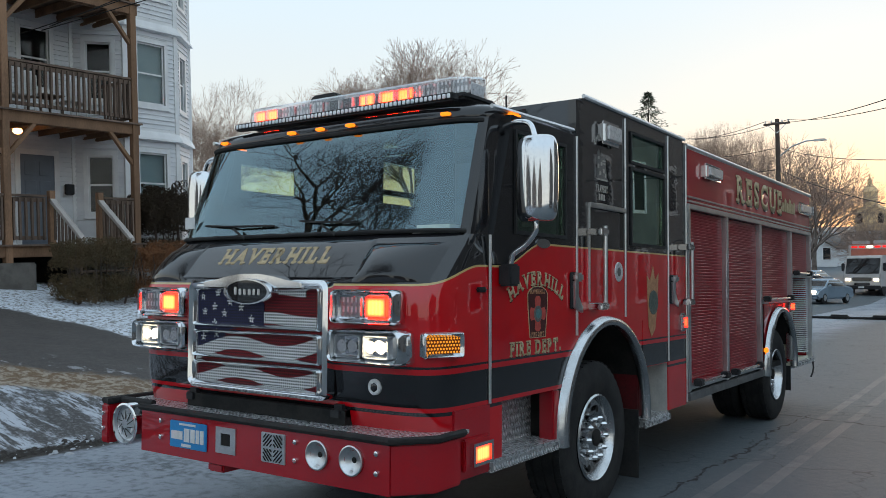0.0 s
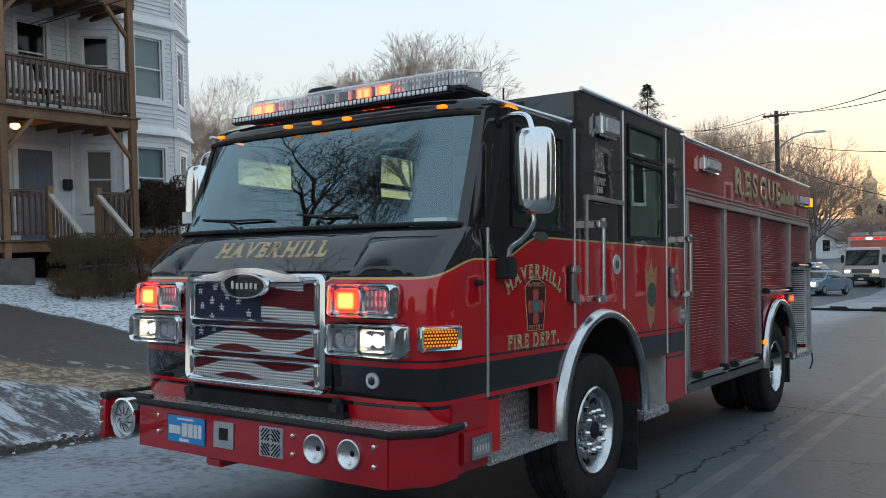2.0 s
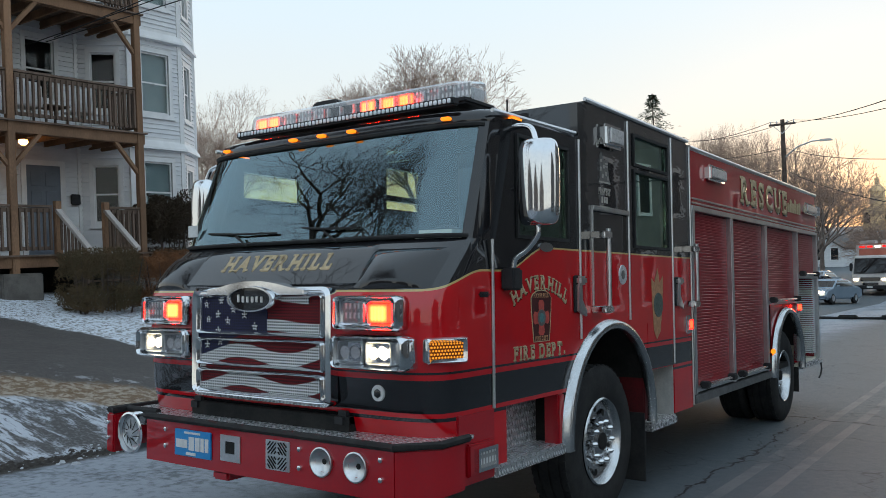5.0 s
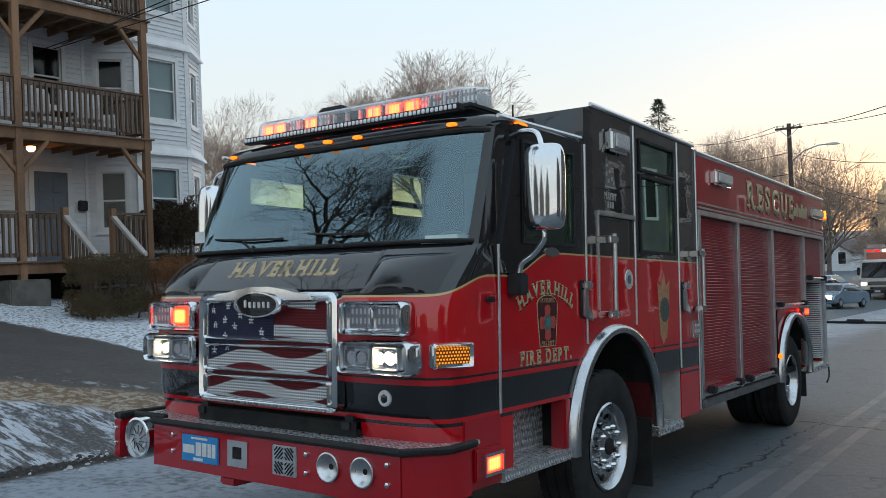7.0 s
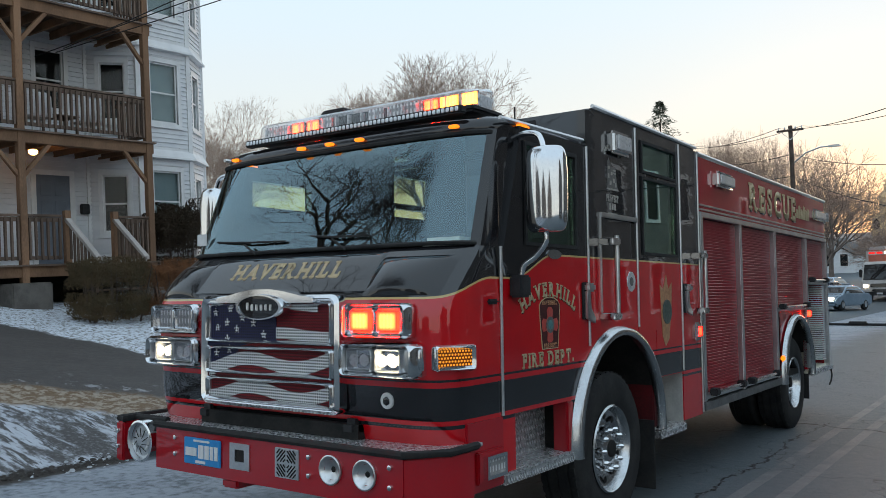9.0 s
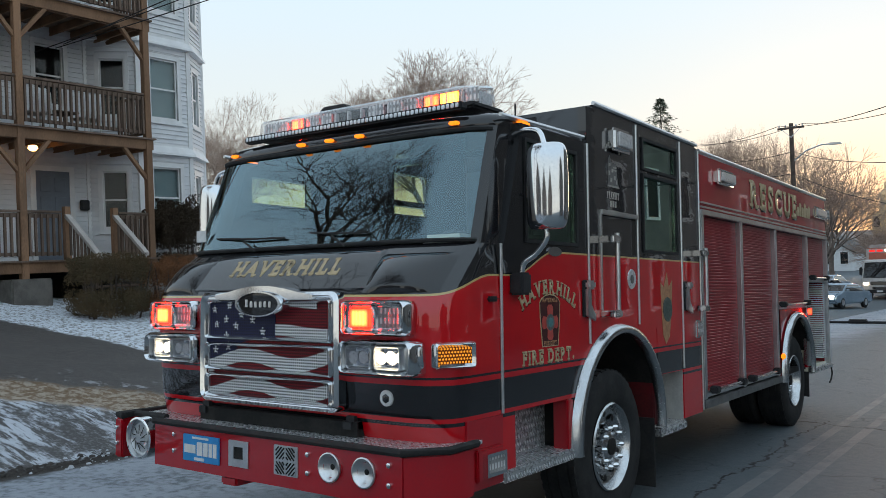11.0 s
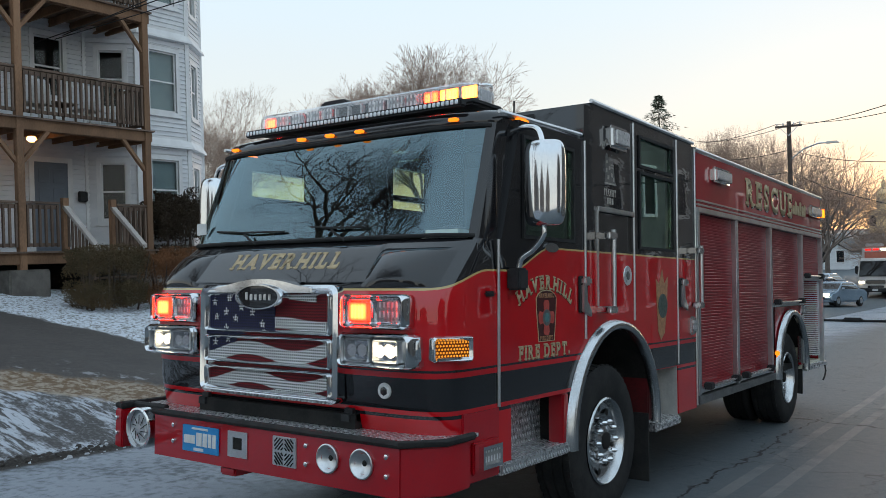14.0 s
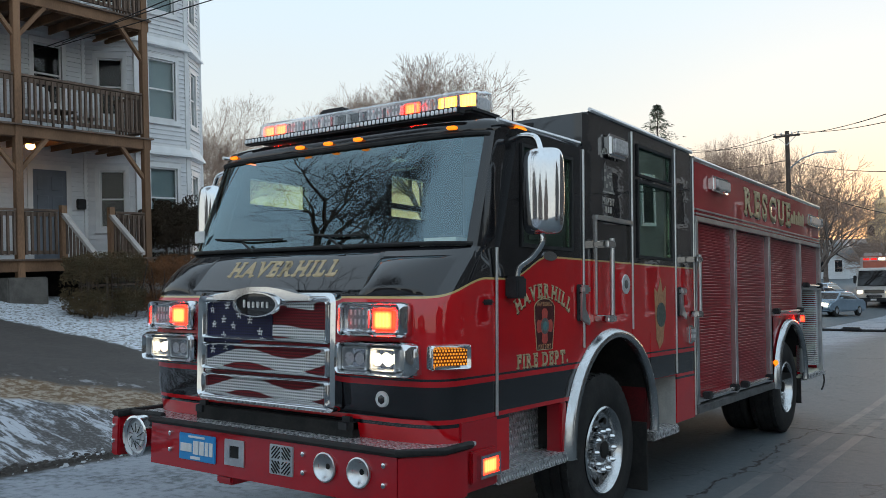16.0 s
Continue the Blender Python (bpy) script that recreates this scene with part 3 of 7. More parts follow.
    far = n.step(y, 24.0, 30.0)
    off = n.mix(far, off, asphalt)
    col = n.mix(kerb, street, off)
    col = n.mix(n.math("MULTIPLY", mud, n.math("SUBTRACT", 1.0, far)), col, (0.035, 0.030, 0.026))
    n.bump(n.math("ADD", n.math("MULTIPLY", fine, 0.4), mid), 0.5, 0.02)
    return n.finish(col, n.math("ADD", n.math("MULTIPLY", mid, 0.3), 0.5))


build_ground()


# ---- trees ----
def branching(seed, reach, r0, levels, stems, twig, fork, open_up):
    """Verts and faces of a bare tree: a tapered trunk that forks again and again into a dome of fine twigs."""
    rnd = random.Random(seed)
    thick_v, thick_f, thin_v, thin_f = [], [], [], []

    def limb(a, b, ra, rb, thin):
        V, F = (thin_v, thin_f) if thin else (thick_v, thick_f)
        n = 3 if thin else 6
        d = (b - a).normalized()
        u = d.orthogonal().normalized()
        w = d.cross(u)
        base = len(V)
        for p, r in ((a, ra), (b, rb)):
            for k in range(n):
                V.append(p + r * (math.cos(6.2832 * k / n) * u + math.sin(6.2832 * k / n) * w))
        for k in range(n):
            F.append((base + k, base + (k + 1) % n, base + n + (k + 1) % n, base + n + k))

    def grow(p, d, length, r, level):
        steps = 3 if level < 4 else 2
        for i in range(steps):
            d = (d + Vector((rnd.gauss(0, 0.09), rnd.gauss(0, 0.09), rnd.gauss(0.035, 0.06)))).normalized()
            q = p + d * length / steps
            limb(p, q, max(twig, r * (1 - 0.3 * i / steps)), max(twig, r * (1 - 0.3 * (i + 1) / steps)), level >= 4)
            p = q
            if level > 1 and level < levels and rnd.random() < 0.35:
                ang = rnd.random() * 6.2832
                o = d.orthogonal().normalized()
                side = o * math.cos(ang) + d.cross(o) * math.sin(ang)
                grow(p, (d + side * 0.9).normalized(), length * 0.62, r * 0.4, min(levels, level + 2))
        if level >= levels:
            return
        ang = rnd.random() * 6.2832
        count = 3 if rnd.random() < 0.35 else 2
        for k in range(count):
            o = d.orthogonal().normalized()
            turn = ang + 6.2832 * k / count + rnd.gauss(0, 0.3)
            side = o * math.cos(turn) + d.cross(o) * math.sin(turn)
            nd = (d + side * rnd.uniform(0.28, 0.62)).normalized()
            grow(p, nd, length * rnd.uniform(0.70, 0.90), r * (0.72 if count == 2 else 0.6), level + 1)
    trunk = Vector((0, 0, fork))
    p = Vector((0, 0, 0))
    for i in range(4):
        q = trunk * (i + 1) / 4 + Vector((rnd.gauss(0, 0.04), rnd.gauss(0, 0.04), 0))
        limb(p, q, r0 * (1.25 - 0.12 * i), r0 * (1.13 - 0.12 * i), False)
        p = q
    for k in range(stems):
        turn = 6.2832 * (k + 0.5 * rnd.random()) / stems
        out = open_up * (rnd.uniform(0.55, 1.0) if k else 0.1)
        grow(p, Vector((math.cos(turn) * out, math.sin(turn) * out, 1)).normalized(), reach * rnd.uniform(0.22, 0.30), r0 * 0.6, 1)
    return thick_v, thick_f, thin_v, thin_f


def raw_mesh(name, v, f, material):
    me = bpy.data.meshes.new(name)
    me.from_pydata(v, [], f)
    me.materials.append(material)
    me.polygons.foreach_set("use_smooth", [True] * len(me.polygons))
    return me


def bare_tree(place, seed, height, width, label, r0=0.25, levels=8, stems=6, fork=0.3, open_up=0.75, crown_mat=None, twig=0.008):
    tv, tf, cv, cf = branching(seed, height * (1 - fork), r0, levels, stems, twig, height * fork, open_up)
    top = max(v.z for v in cv)
    wide = 2 * sorted(math.hypot(v.x, v.y) for v in cv)[int(len(cv) * 0.97)]
    sx, sz = width / wide, height / top
    for v in tv + cv:
        v.x, v.y, v.z = v.x * sx, v.y * sx, v.z * sz
    t = thing("bare_tree", label, "tree", Matrix.Translation(place))
    # trunks beyond 30 m take the bark colour paled to imitate haze
    for nm, v, f, m in (("trunk", tv, tf, HAZEBARK if place.y > 30 else BARK), ("crown", cv, cf, crown_mat or TWIG)):
        ob = new(nm, raw_mesh(nm, v, f, m))
        ob.parent = t
    return t


def spruce(place, seed, height):
    rnd = random.Random(seed)
    t = thing("spruce_tree", "dark sparse spruce standing behind the street", "tree", Matrix.Translation(place))
    b = B()
    tube(b, [(0, 0, 0), (0, 0, height)], [0.22, 0.03], 6)
    part("trunk", b, BARK, t)
    v, f = [], []
    for i in range(5200):
        h = 1 - 0.8 * rnd.random() ** 1.4
        layer = 0.62 + 0.38 * math.cos(h * 110)
        r = (1 - h) * height * 0.85 * layer * rnd.uniform(0.15, 1) + 0.1
        a = rnd.random() * 6.2832
        c = Vector((r * math.cos(a), r * math.sin(a), h * height - 0.25 * r))
        d = Vector((math.cos(a), math.sin(a), -0.2 + rnd.gauss(0, 0.25))) * rnd.uniform(0.15, 0.38)
        s = Vector((-math.sin(a), math.cos(a), rnd.gauss(0, 0.4))) * 0.05
        k = len(v)
        v += [c - s, c + s, c + d]
        f.append((k, k + 1, k + 2))
    ob = new("crown", raw_mesh("crown", v, f, NEEDLE))
    ob.parent = t
    return t


def shrub(name, label, lo, hi, seed, count, leaf, material):
    """A hedge or bush of many small leaves on stems, between two corners of the world."""
    rnd = random.Random(seed)
    lo, hi = Vector(lo), Vector(hi)
    c, h = (lo + hi) / 2, (hi - lo) / 2
    t = thing(name, label, "bush", Matrix.Translation((c.x, c.y, lo.z)))
    v, f = [], []
    for i in range(count):
        d = Vector((rnd.gauss(0, 1), rnd.gauss(0, 1), rnd.gauss(0, 1))).normalized()
        lump = 0.82 + 0.22 * noise.noise((d.x * 2.2 + seed, d.y * 2.2, d.z * 2.2)) + 0.10 * noise.noise((d.x * 6, d.y * 6 + seed, d.z * 6))
        q = 1.0 - 0.5 * rnd.random() ** 2.2
        p = Vector([math.copysign(abs(d[k]) ** 0.5, d[k]) * h[k] * lump * q for k in range(3)]) + Vector((0, 0, h.z))
        if p.z < 0.02:
            continue
        a = Vector((rnd.gauss(0, 1), rnd.gauss(0, 1), rnd.gauss(0, 1))).normalized() * leaf * rnd.uniform(0.6, 1.4)
        b = a.orthogonal().normalized() * leaf * 0.45
        k = len(v)
        v += [p - a, p + b, p + a, p - b]
        f.append((k, k + 1, k + 2, k + 3))
    ob = new("foliage", raw_mesh("foliage", v, f, material))
    ob.parent = t
    b = B()
    for i in range(16):
        x, y = rnd.uniform(-0.6, 0.6) * h.x, rnd.uniform(-0.7, 0.7) * h.y
        tube(b, [(x * 0.5, y * 0.8, -0.1), (x, y, h.z), (x * 1.2, y * 1.1, h.z * 1.6)], [0.02, 0.014, 0.006], 4)
    part("stem", b, BARK, t)
    return t


# ---- the fire engine, in its own space: front towards -y, driver's side at +x ----
def outline(W, F, yb=0.5, n=28, power=5.0):
    """Half-rounded plan of the cab's nose from the left side round the front to the right side."""
    pts = []
    for i in range(n + 1):
        a = math.pi * i / n
        cx, sy = -math.cos(a), math.sin(a)
        x = math.copysign(abs(cx) ** (2 / power), cx) * W
        y = yb - (yb - F) * abs(sy) ** (2 / power)
        pts.append((x, y))
    return pts


NOSE = [(0.62, 1.25, -0.06, 9), (0.88, 1.25, -0.17, 9), (1.05, 1.25, -0.21, 9), (1.50, 1.25, -0.24, 9), (1.62, 1.248, -0.235, 8.5), (1.68, 1.245, -0.205, 8), (1.76, 1.24, -0.14, 7), (1.86, 1.235, -0.055, 6), (1.93, 1.23, 0.02, 5)]


def nose_y(x, z):
    """The cab front's y at a place of its face."""
    for (z0, W0, F0, p0), (z1, W1, F1, p1) in zip(NOSE, NOSE[1:]):
        if z0 <= z <= z1:
            f = (z - z0) / (z1 - z0)
            W, F = W0 + f * (W1 - W0), F0 + f * (F1 - F0)
            q = p0 + f * (p1 - p0)
            return 0.5 - (0.5 - F) * max(0.0, 1 - min(1, abs(x) / W) ** q) ** (1 / q)
    return 0.0


def front_frame(bm, x0, x1, z0, z1, y, wide, depth, r=0.03):
    """A rectangular bezel with rounded corners standing on the front face."""
    def loop(ix, yy):
        a0, a1, b0, b1 = x0 + ix, x1 - ix, z0 + ix, z1 - ix
        rr = max(0.006, r - ix * 0.5)
        pts = []
        for cx, cz, s in ((a1 - rr, b1 - rr, 0), (a0 + rr, b1 - rr, 90), (a0 + rr, b0 + rr, 180), (a1 - rr, b0 + rr, 270)):
            for k in range(5):
                t = radians(s + 22.5 * k)
                pts.append((cx + rr * math.cos(t), yy(cx + rr * math.cos(t)) if callable(yy) else yy, cz + rr * math.sin(t)))
        return [bm.verts.new(p) for p in pts]
    yf = y if callable(y) else (lambda x: y)
    rings = [loop(0, lambda x: yf(x) + 0.03), loop(0, lambda x: yf(x) - depth * 0.6), loop(wide * 0.4, lambda x: yf(x) - depth), loop(wide, lambda x: yf(x) - depth * 0.5), loop(wide, lambda x: yf(x) + 0.03)]
    m = len(rings[0])
    for A, C in zip(rings, rings[1:]):
        for k in range(m):
            bm.faces.new((A[k], A[(k + 1) % m], C[(k + 1) % m], C[k]))
    return bm


truck = thing("fire_engine", "red and black rescue fire engine with flashing red lights", "fire engine", ROAD.copy())
drums = {}


def drum(key, parent, x, y, z, w, r, lit, turn=0.0, deep=0.006):
    """A turning light paddle: one face glows, the other is the bare reflector."""
    b = B()
    box(b, -w / 2 + 0.004, w / 2 - 0.004, -deep, -0.001, -r + 0.003, r - 0.003)
    front = set(b.faces)
    box(b, -w / 2 - 0.003, w / 2 + 0.003, 0.0, 0.006, -r - 0.003, r + 0.003)
    for f in b.faces:
        f.material_index = 0 if f in front and (deep > 0.01 or f.calc_center_median().y < 0.0005 - deep) else 1
    ob = part("light_drum", b, [lit, LEDOFF], parent, "turning red light drum")
    base = pose(x, y, z, 0, 0, turn)
    ob.matrix_local = base
    drums[key] = (ob, base)
    return ob


def build_cab():
    # nose
    b = B()
    sheet(b, [[(x, y, z) for x, y in outline(W, F, 0.5, 28, q)] for z, W, F, q in NOSE])
    part("cab_front", b, PAINT, truck, "red front with black hood and bands")
    b = B()
    box(b, -1.0, 1.0, 0.1, 3.65, 0.62, 0.72)
    part("cab_floor", b, UNDER, truck)
    # windscreen and its surround
    lo, hi = outline(1.23, 0.02), outline(1.205, 0.30, 0.62)
    inner = range(4, 25)
    b = B()
    rows = []
    for j in range(13):
        f = j / 12
        row = []
        for k, i in enumerate(inner):
            (x0, y0), (x1, y1) = lo[i], hi[i]
            bow = 0.026 * 4 * f * (1 - f) * (1 - (k / 10 - 1) ** 2)
            row.append((x0 + (x1 - x0) * f, y0 + (y1 - y0) * f - bow * 0.92, 1.945 + 0.665 * f + bow * 0.38))
        rows.append(row)
    sheet(b, rows)
    ws = part("windscreen", b, WINDSCREEN, truck, "large curved windscreen reflecting bare trees")
    ws.visible_shadow = False
    for rng, nm in ((range(0, 5), "pillar"), (range(24, 29), "pillar")):
        b = B()
        rows = []
        for f in (0, 0.5, 1):
            rows.append([(lo[i][0] * (1 - f) + hi[i][0] * f, lo[i][1] * (1 - f) + hi[i][1] * f, 1.93 + 0.70 * f) for i in rng])
        sheet(b, rows)
        part(nm, b, BLACK, truck, "black windscreen pillar")
    b = B()
    tube(b, [(lo[i][0], lo[i][1] - 0.008, 1.945) for i in range(3, 26)], 0.013, 6)
    tube(b, [(hi[i][0], hi[i][1] - 0.006, 2.61) for i in range(3, 26)], 0.016, 6)
    part("windscreen_seal", b, RUBBER, truck)
    # low roof with rounded front brow
    b = B()
    rows = []
    for z, W, F in ((2.600, 1.205, 0.300), (2.625, 1.212, 0.286), (2.655, 1.215, 0.288), (2.690, 1.21, 0.312), (2.715, 1.19, 0.365), (2.725, 1.05, 0.55)):
        rows.append([(-W, 1.6, z)] + [(x, y, z) for x, y in outline(W, F, 0.75)] + [(W, 1.6, z)])
    sheet(b, rows)
    part("cab_roof", b, BLACK, truck, "black cab roof")
    b = B()
    box(b, -1.06, 1.06, 0.5, 1.62, 2.69, 2.715)
    part("roof_panel", b, BLACK, truck)
    # raised crew roof with a sloped, faceted front
    b = B()
    prism(b, [(1.46, 2.66), (1.60, 2.95), (1.75, 2.985), (3.69, 2.965), (3.69, 2.91), (1.76, 2.92), (1.64, 2.90), (1.53, 2.66)], "x", -1.236, 1.236, 0.012)
    part("crew_roof", b, BLACK, truck, "raised black crew roof")
    for s in (-1, 1):
        b = B()
        tube(b, [(s * 1.245, 1.61, 2.965), (s * 1.245, 3.70, 2.955)], 0.016, 6)
        tube(b, [(s * 1.225, 0.42, 2.69), (s * 1.235, 1.47, 2.705)], 0.014, 6)
        part("roof_drip_rail", b, ALU, truck)
    for s in (-1, 1):
        b = B()
        prism(b, [(-0.34, 0), (0.34, 0), (0.30, 0.16), (-0.30, 0.16)], "y", 1.475, 1.49)
        bmesh.ops.translate(b, vec=(s * 0.55, 0.02, 2.74), verts=b.verts)
        part("roof_vent_panel", b, PLASTIC, truck)
    # doors and side panels, both sides
    for s in (-1, 1):
        x0, x1 = (1.19, 1.25) if s > 0 else (-1.25, -1.19)

        def slab(name, outer, holes, label=""):
            b = B()
            ring_panel(b, "x", x0, x1, outer, holes)
            return part(name, b, PAINT, truck, label)
        # front door is kept clear of the wheel arch below
        b = B()
        ring_panel(b, "x", x0, x1, (0.60, 1.475, 1.93, 2.665), [(0.66, 1.30, 1.97 if s > 0 else 2.36, 2.56)])
        ring_panel(b, "x", x0, x1, (0.36, 1.475, 1.36, 1.93), [])
        prism(b, [(0.40, 1.93), (0.60, 1.93), (0.60, 2.60)], "x", x0, x1)
        d = part("front_door", b, PAINT, truck, "black over red front door with gold lettering")
        b = B()
        ring_panel(b, "x", x0, x1, (0.36, 1.247, 0.965, 1.36), [])
        part("door_skirt", b, PAINT, d)
        slab("mid_panel", (1.482, 2.315, 1.36, 2.92), [(1.72, 2.29, 1.92, 2.20)] if s > 0 else [], "black over red panel with badge")
        d2 = slab("rear_door", (2.322, 3.24, 1.36, 2.92), [(2.45 if s > 0 else 2.40, 3.15 if s > 0 else 2.98, 1.97 if s > 0 else 2.40, 2.54 if s > 0 else 2.48), (2.45 if s > 0 else 2.40, 3.15 if s > 0 else 2.98, 2.61 if s > 0 else 2.53, 2.82 if s > 0 else 2.79)], "black over red crew door with two windows")
        slab("rear_post", (3.247, 3.70, 0.58, 2.92), [])
        b = B()
        ring_panel(b, "x", x0, x1, (2.676, 3.24, 0.985, 1.36), [])
        part("door_skirt", b, PAINT, d2)
        if s > 0:
            b = B()
            box(b, 1.20, 1.235, 1.72, 2.29, 1.92, 2.20)
            part("locker_panel", b, BLACK, truck)
            b = B()
            box(b, 1.245, 1.272, 1.67, 2.31, 2.19, 2.225, 0.006)
            box(b, 1.245, 1.262, 1.67, 1.69, 1.52, 2.20, 0.004)
            part("locker_trim", b, ALU, truck)
        for nm, (u0, u1, z0, z1) in (("window", (0.66, 1.30, 1.97 if s > 0 else 2.36, 2.56)), ("window", (2.45 if s > 0 else 2.40, 3.15 if s > 0 else 2.98, 1.97 if s > 0 else 2.40, 2.54 if s > 0 else 2.48)), ("window", (2.45 if s > 0 else 2.40, 3.15 if s > 0 else 2.98, 2.61 if s > 0 else 2.53, 2.82 if s > 0 else 2.79))):
            b = B()
            box(b, s * 1.232 - 0.004, s * 1.232 + 0.004, u0 + 0.001, u1 - 0.001, z0 + 0.001, z1 - 0.001)
            g = part(nm, b, SIDEGLASS, truck, "dark tinted side window")
            g.visible_shadow = False
            b = B()
            w = 0.022
            ring_panel(b, "x", s * 1.24, s * 1.262, (u0 - w, u1 + w, z0 - w, z1 + w), [(u0, u1, z0, z1)])
            part("frame", b, RUBBER, g)
        # hinges and shut lines
        for yy, za, zc in ((0.357, 0.97, 1.93), (1.479, 1.30, 2.66), (2.318, 1.40, 2.92), (3.243, 1.0, 2.92), (3.702, 0.60, 2.90)):
            b = B()
            tube(b, [(s * 1.256, yy, za), (s * 1.256, yy, zc)], 0.010, 8)
            part("hinge", b, ALU, truck)
        # door handles
        for yy in (1.43, 3.33):
            b = B()
            box(b, s * 1.25, s * 1.262, yy - 0.055, yy + 0.075, 1.48, 1.73, 0.012)
            h = part("door_handle", b, PLASTIC, truck, "chrome and black door handle")
            b = B()
            box(b, s * 1.262, s * 1.302, yy - 0.04, yy + 0.07, 1.665, 1.725, 0.014)
            prism(b, [(yy - 0.03, 1.49), (yy + 0.09, 1.45), (yy + 0.09, 1.49), (yy + 0.02, 1.56), (yy + 0.02, 1.67), (yy - 0.03, 1.67)], "x", s * 1.262, s * 1.285, 0.004)
            part("lever", b, ALU, h)
        for yy, za, zc in ((1.77, 1.47, 2.06), (3.62, 1.47, 2.02)):
            b = B()
            tube(b, [(s * 1.335, yy, za), (s * 1.335, yy, zc)], 0.019, 10)
            gb = part("grab_bar", b, ALU, truck, "vertical aluminium grab bar")
            for zz in (za + 0.02, zc - 0.05):
                b = B()
                box(b, s * 1.25, s * 1.36, yy - 0.11, yy + 0.02, zz - 0.02, zz + 0.03, 0.008)
                part("bracket", b, CHROME, gb)
        # steps
        b = B()
        box(b, s * 0.95, s * 1.27, 0.36, 1.215, 0.575, 0.645, 0.012)
        part("front_step", b, TREAD, truck, "diamond plate step")
        b = B()
        ring_panel(b, "x", s * 1.02, s * 1.03, (0.37, 1.24, 0.64, 0.965), [])
        ring_panel(b, "y", 0.37, 0.38, (min(s * 1.02, s * 1.24), max(s * 1.02, s * 1.24), 0.64, 0.965), [])
        part("step_well", b, TREAD, truck)
        b = B()
        box(b, s * 1.14, s * 1.25, 1.15, 1.23, 0.60, 0.965, 0.01)
        part("wheel_housing_front", b, BODY_RED, truck)
        b = B()
        box(b, s * 0.9, s * 1.235, 2.62, 2.70, 0.60, 1.28, 0.01)
        part("wheel_housing_back", b, ARCHRED, truck)
        b = B()
        box(b, s * 0.95, s * 1.27, 2.70, 3.25, 0.50, 0.57, 0.012)
        part("rear_step", b, TREAD, truck)
        b = B()
        ring_panel(b, "x", s * 1.0, s * 1.01, (2.70, 3.25, 0.56, 0.985), [])
        ring_panel(b, "y", 3.235, 3.246, (min(s * 1.01, s * 1.24), max(s * 1.01, s * 1.24), 0.56, 0.985), [])
        part("step_well", b, STEPGREY, truck, "pale grey step well")
        # skin between the doors round the wheel arch
        b = B()
        n = 14
        for k in range(n):
            a0, a1 = math.pi * k / n, math.pi * (k + 1) / n
            y0, z0 = 1.96 - 0.72 * math.cos(a0), 0.66 + 0.71 * math.sin(a0)
            y1, z1 = 1.96 - 0.72 * math.cos(a1), 0.66 + 0.71 * math.sin(a1)
            vs = [b.verts.new((s * 1.247, q, w)) for q, w in ((y0, z0), (y1, z1), (y1, 1.42), (y0, 1.42))]
            b.faces.new(vs)
        part("arch_panel", b, PAINT, truck)
        arch(s, 1.96, 0.66, 0.715)
    # crew cab back and interior
    b = B()
    ring_panel(b, "y", 3.60, 3.66, (-1.19, 1.19, 0.7, 2.92), [])
    part("cab_back_wall", b, CABPANE, truck)
    b = B()
    box(b, -1.15, 1.15, 0.12, 0.55, 1.55, 1.90, 0.04)
    part("dashboard", b, PLASTIC, truck, "dark dashboard")
    for xx in (-0.72, 0.72):
        b = B()
        box(b, xx - 0.26, xx + 0.26, 1.0, 1.5, 1.15, 1.32, 0.05)
        box(b, xx - 0.25, xx + 0.25, 1.40, 1.55, 1.30, 2.05, 0.05)
        box(b, xx - 0.14, xx + 0.14, 1.42, 1.53, 2.05, 2.28, 0.04)
        part("cab_seat", b, SEAT, truck)
    b = B()
    tube(b, [(0.72 + 0.2 * math.cos(a), 0.75 - 0.1 * math.sin(a), 1.86 + 0.18 * math.sin(a)) for a in [i * math.pi / 10 for i in range(20)]], 0.016, 8, True)
    part("steering_wheel", b, PLASTIC, truck)
    b = B()
    box(b, -0.32, 0.32, 0.85, 1.9, 1.1, 1.75, 0.08)
    part("engine_cover", b, CABPANE, truck)
    b = B()
    box(b, 0.72, 1.02, 0.30, 0.50, 1.92, 2.0, 0.03)
    part("dash_papers", b, WHITE, truck, "pale things on the dashboard")


def arch(s, yc, zc, r):
    """Chrome fender crown and a dark liner over a wheel."""
    b = B()
    n = 48
    prev = None
    for k in range(n + 1):
        a = -0.10 + (math.pi + 0.20) * k / n
        cy, cz = -math.cos(a), math.sin(a)
        ring = []
        for dr, xx in ((-0.015, 1.235), (-0.02, 1.29), (0.0, 1.315), (0.04, 1.30), (0.055, 1.25)):
            ring.append(b.verts.new((s * xx, yc + (r + dr) * cy, zc + (r + dr) * cz * 0.985)))
        if prev:
            for i in range(len(ring)):
                j = (i + 1) % len(ring)
                b.faces.new((prev[i], prev[j], ring[j], ring[i]))
        prev = ring
    part("wheel_arch_trim", b, RIM, truck, "polished wheel arch trim", 80)
    b = B()
    sheet(b, [[(s * xx, yc - r * math.cos(math.pi * k / 20), zc + r * math.sin(math.pi * k / 20)) for k in range(21)] for xx in (1.25, 0.75)])
    part("wheel_arch_liner", b, UNDER, truck)


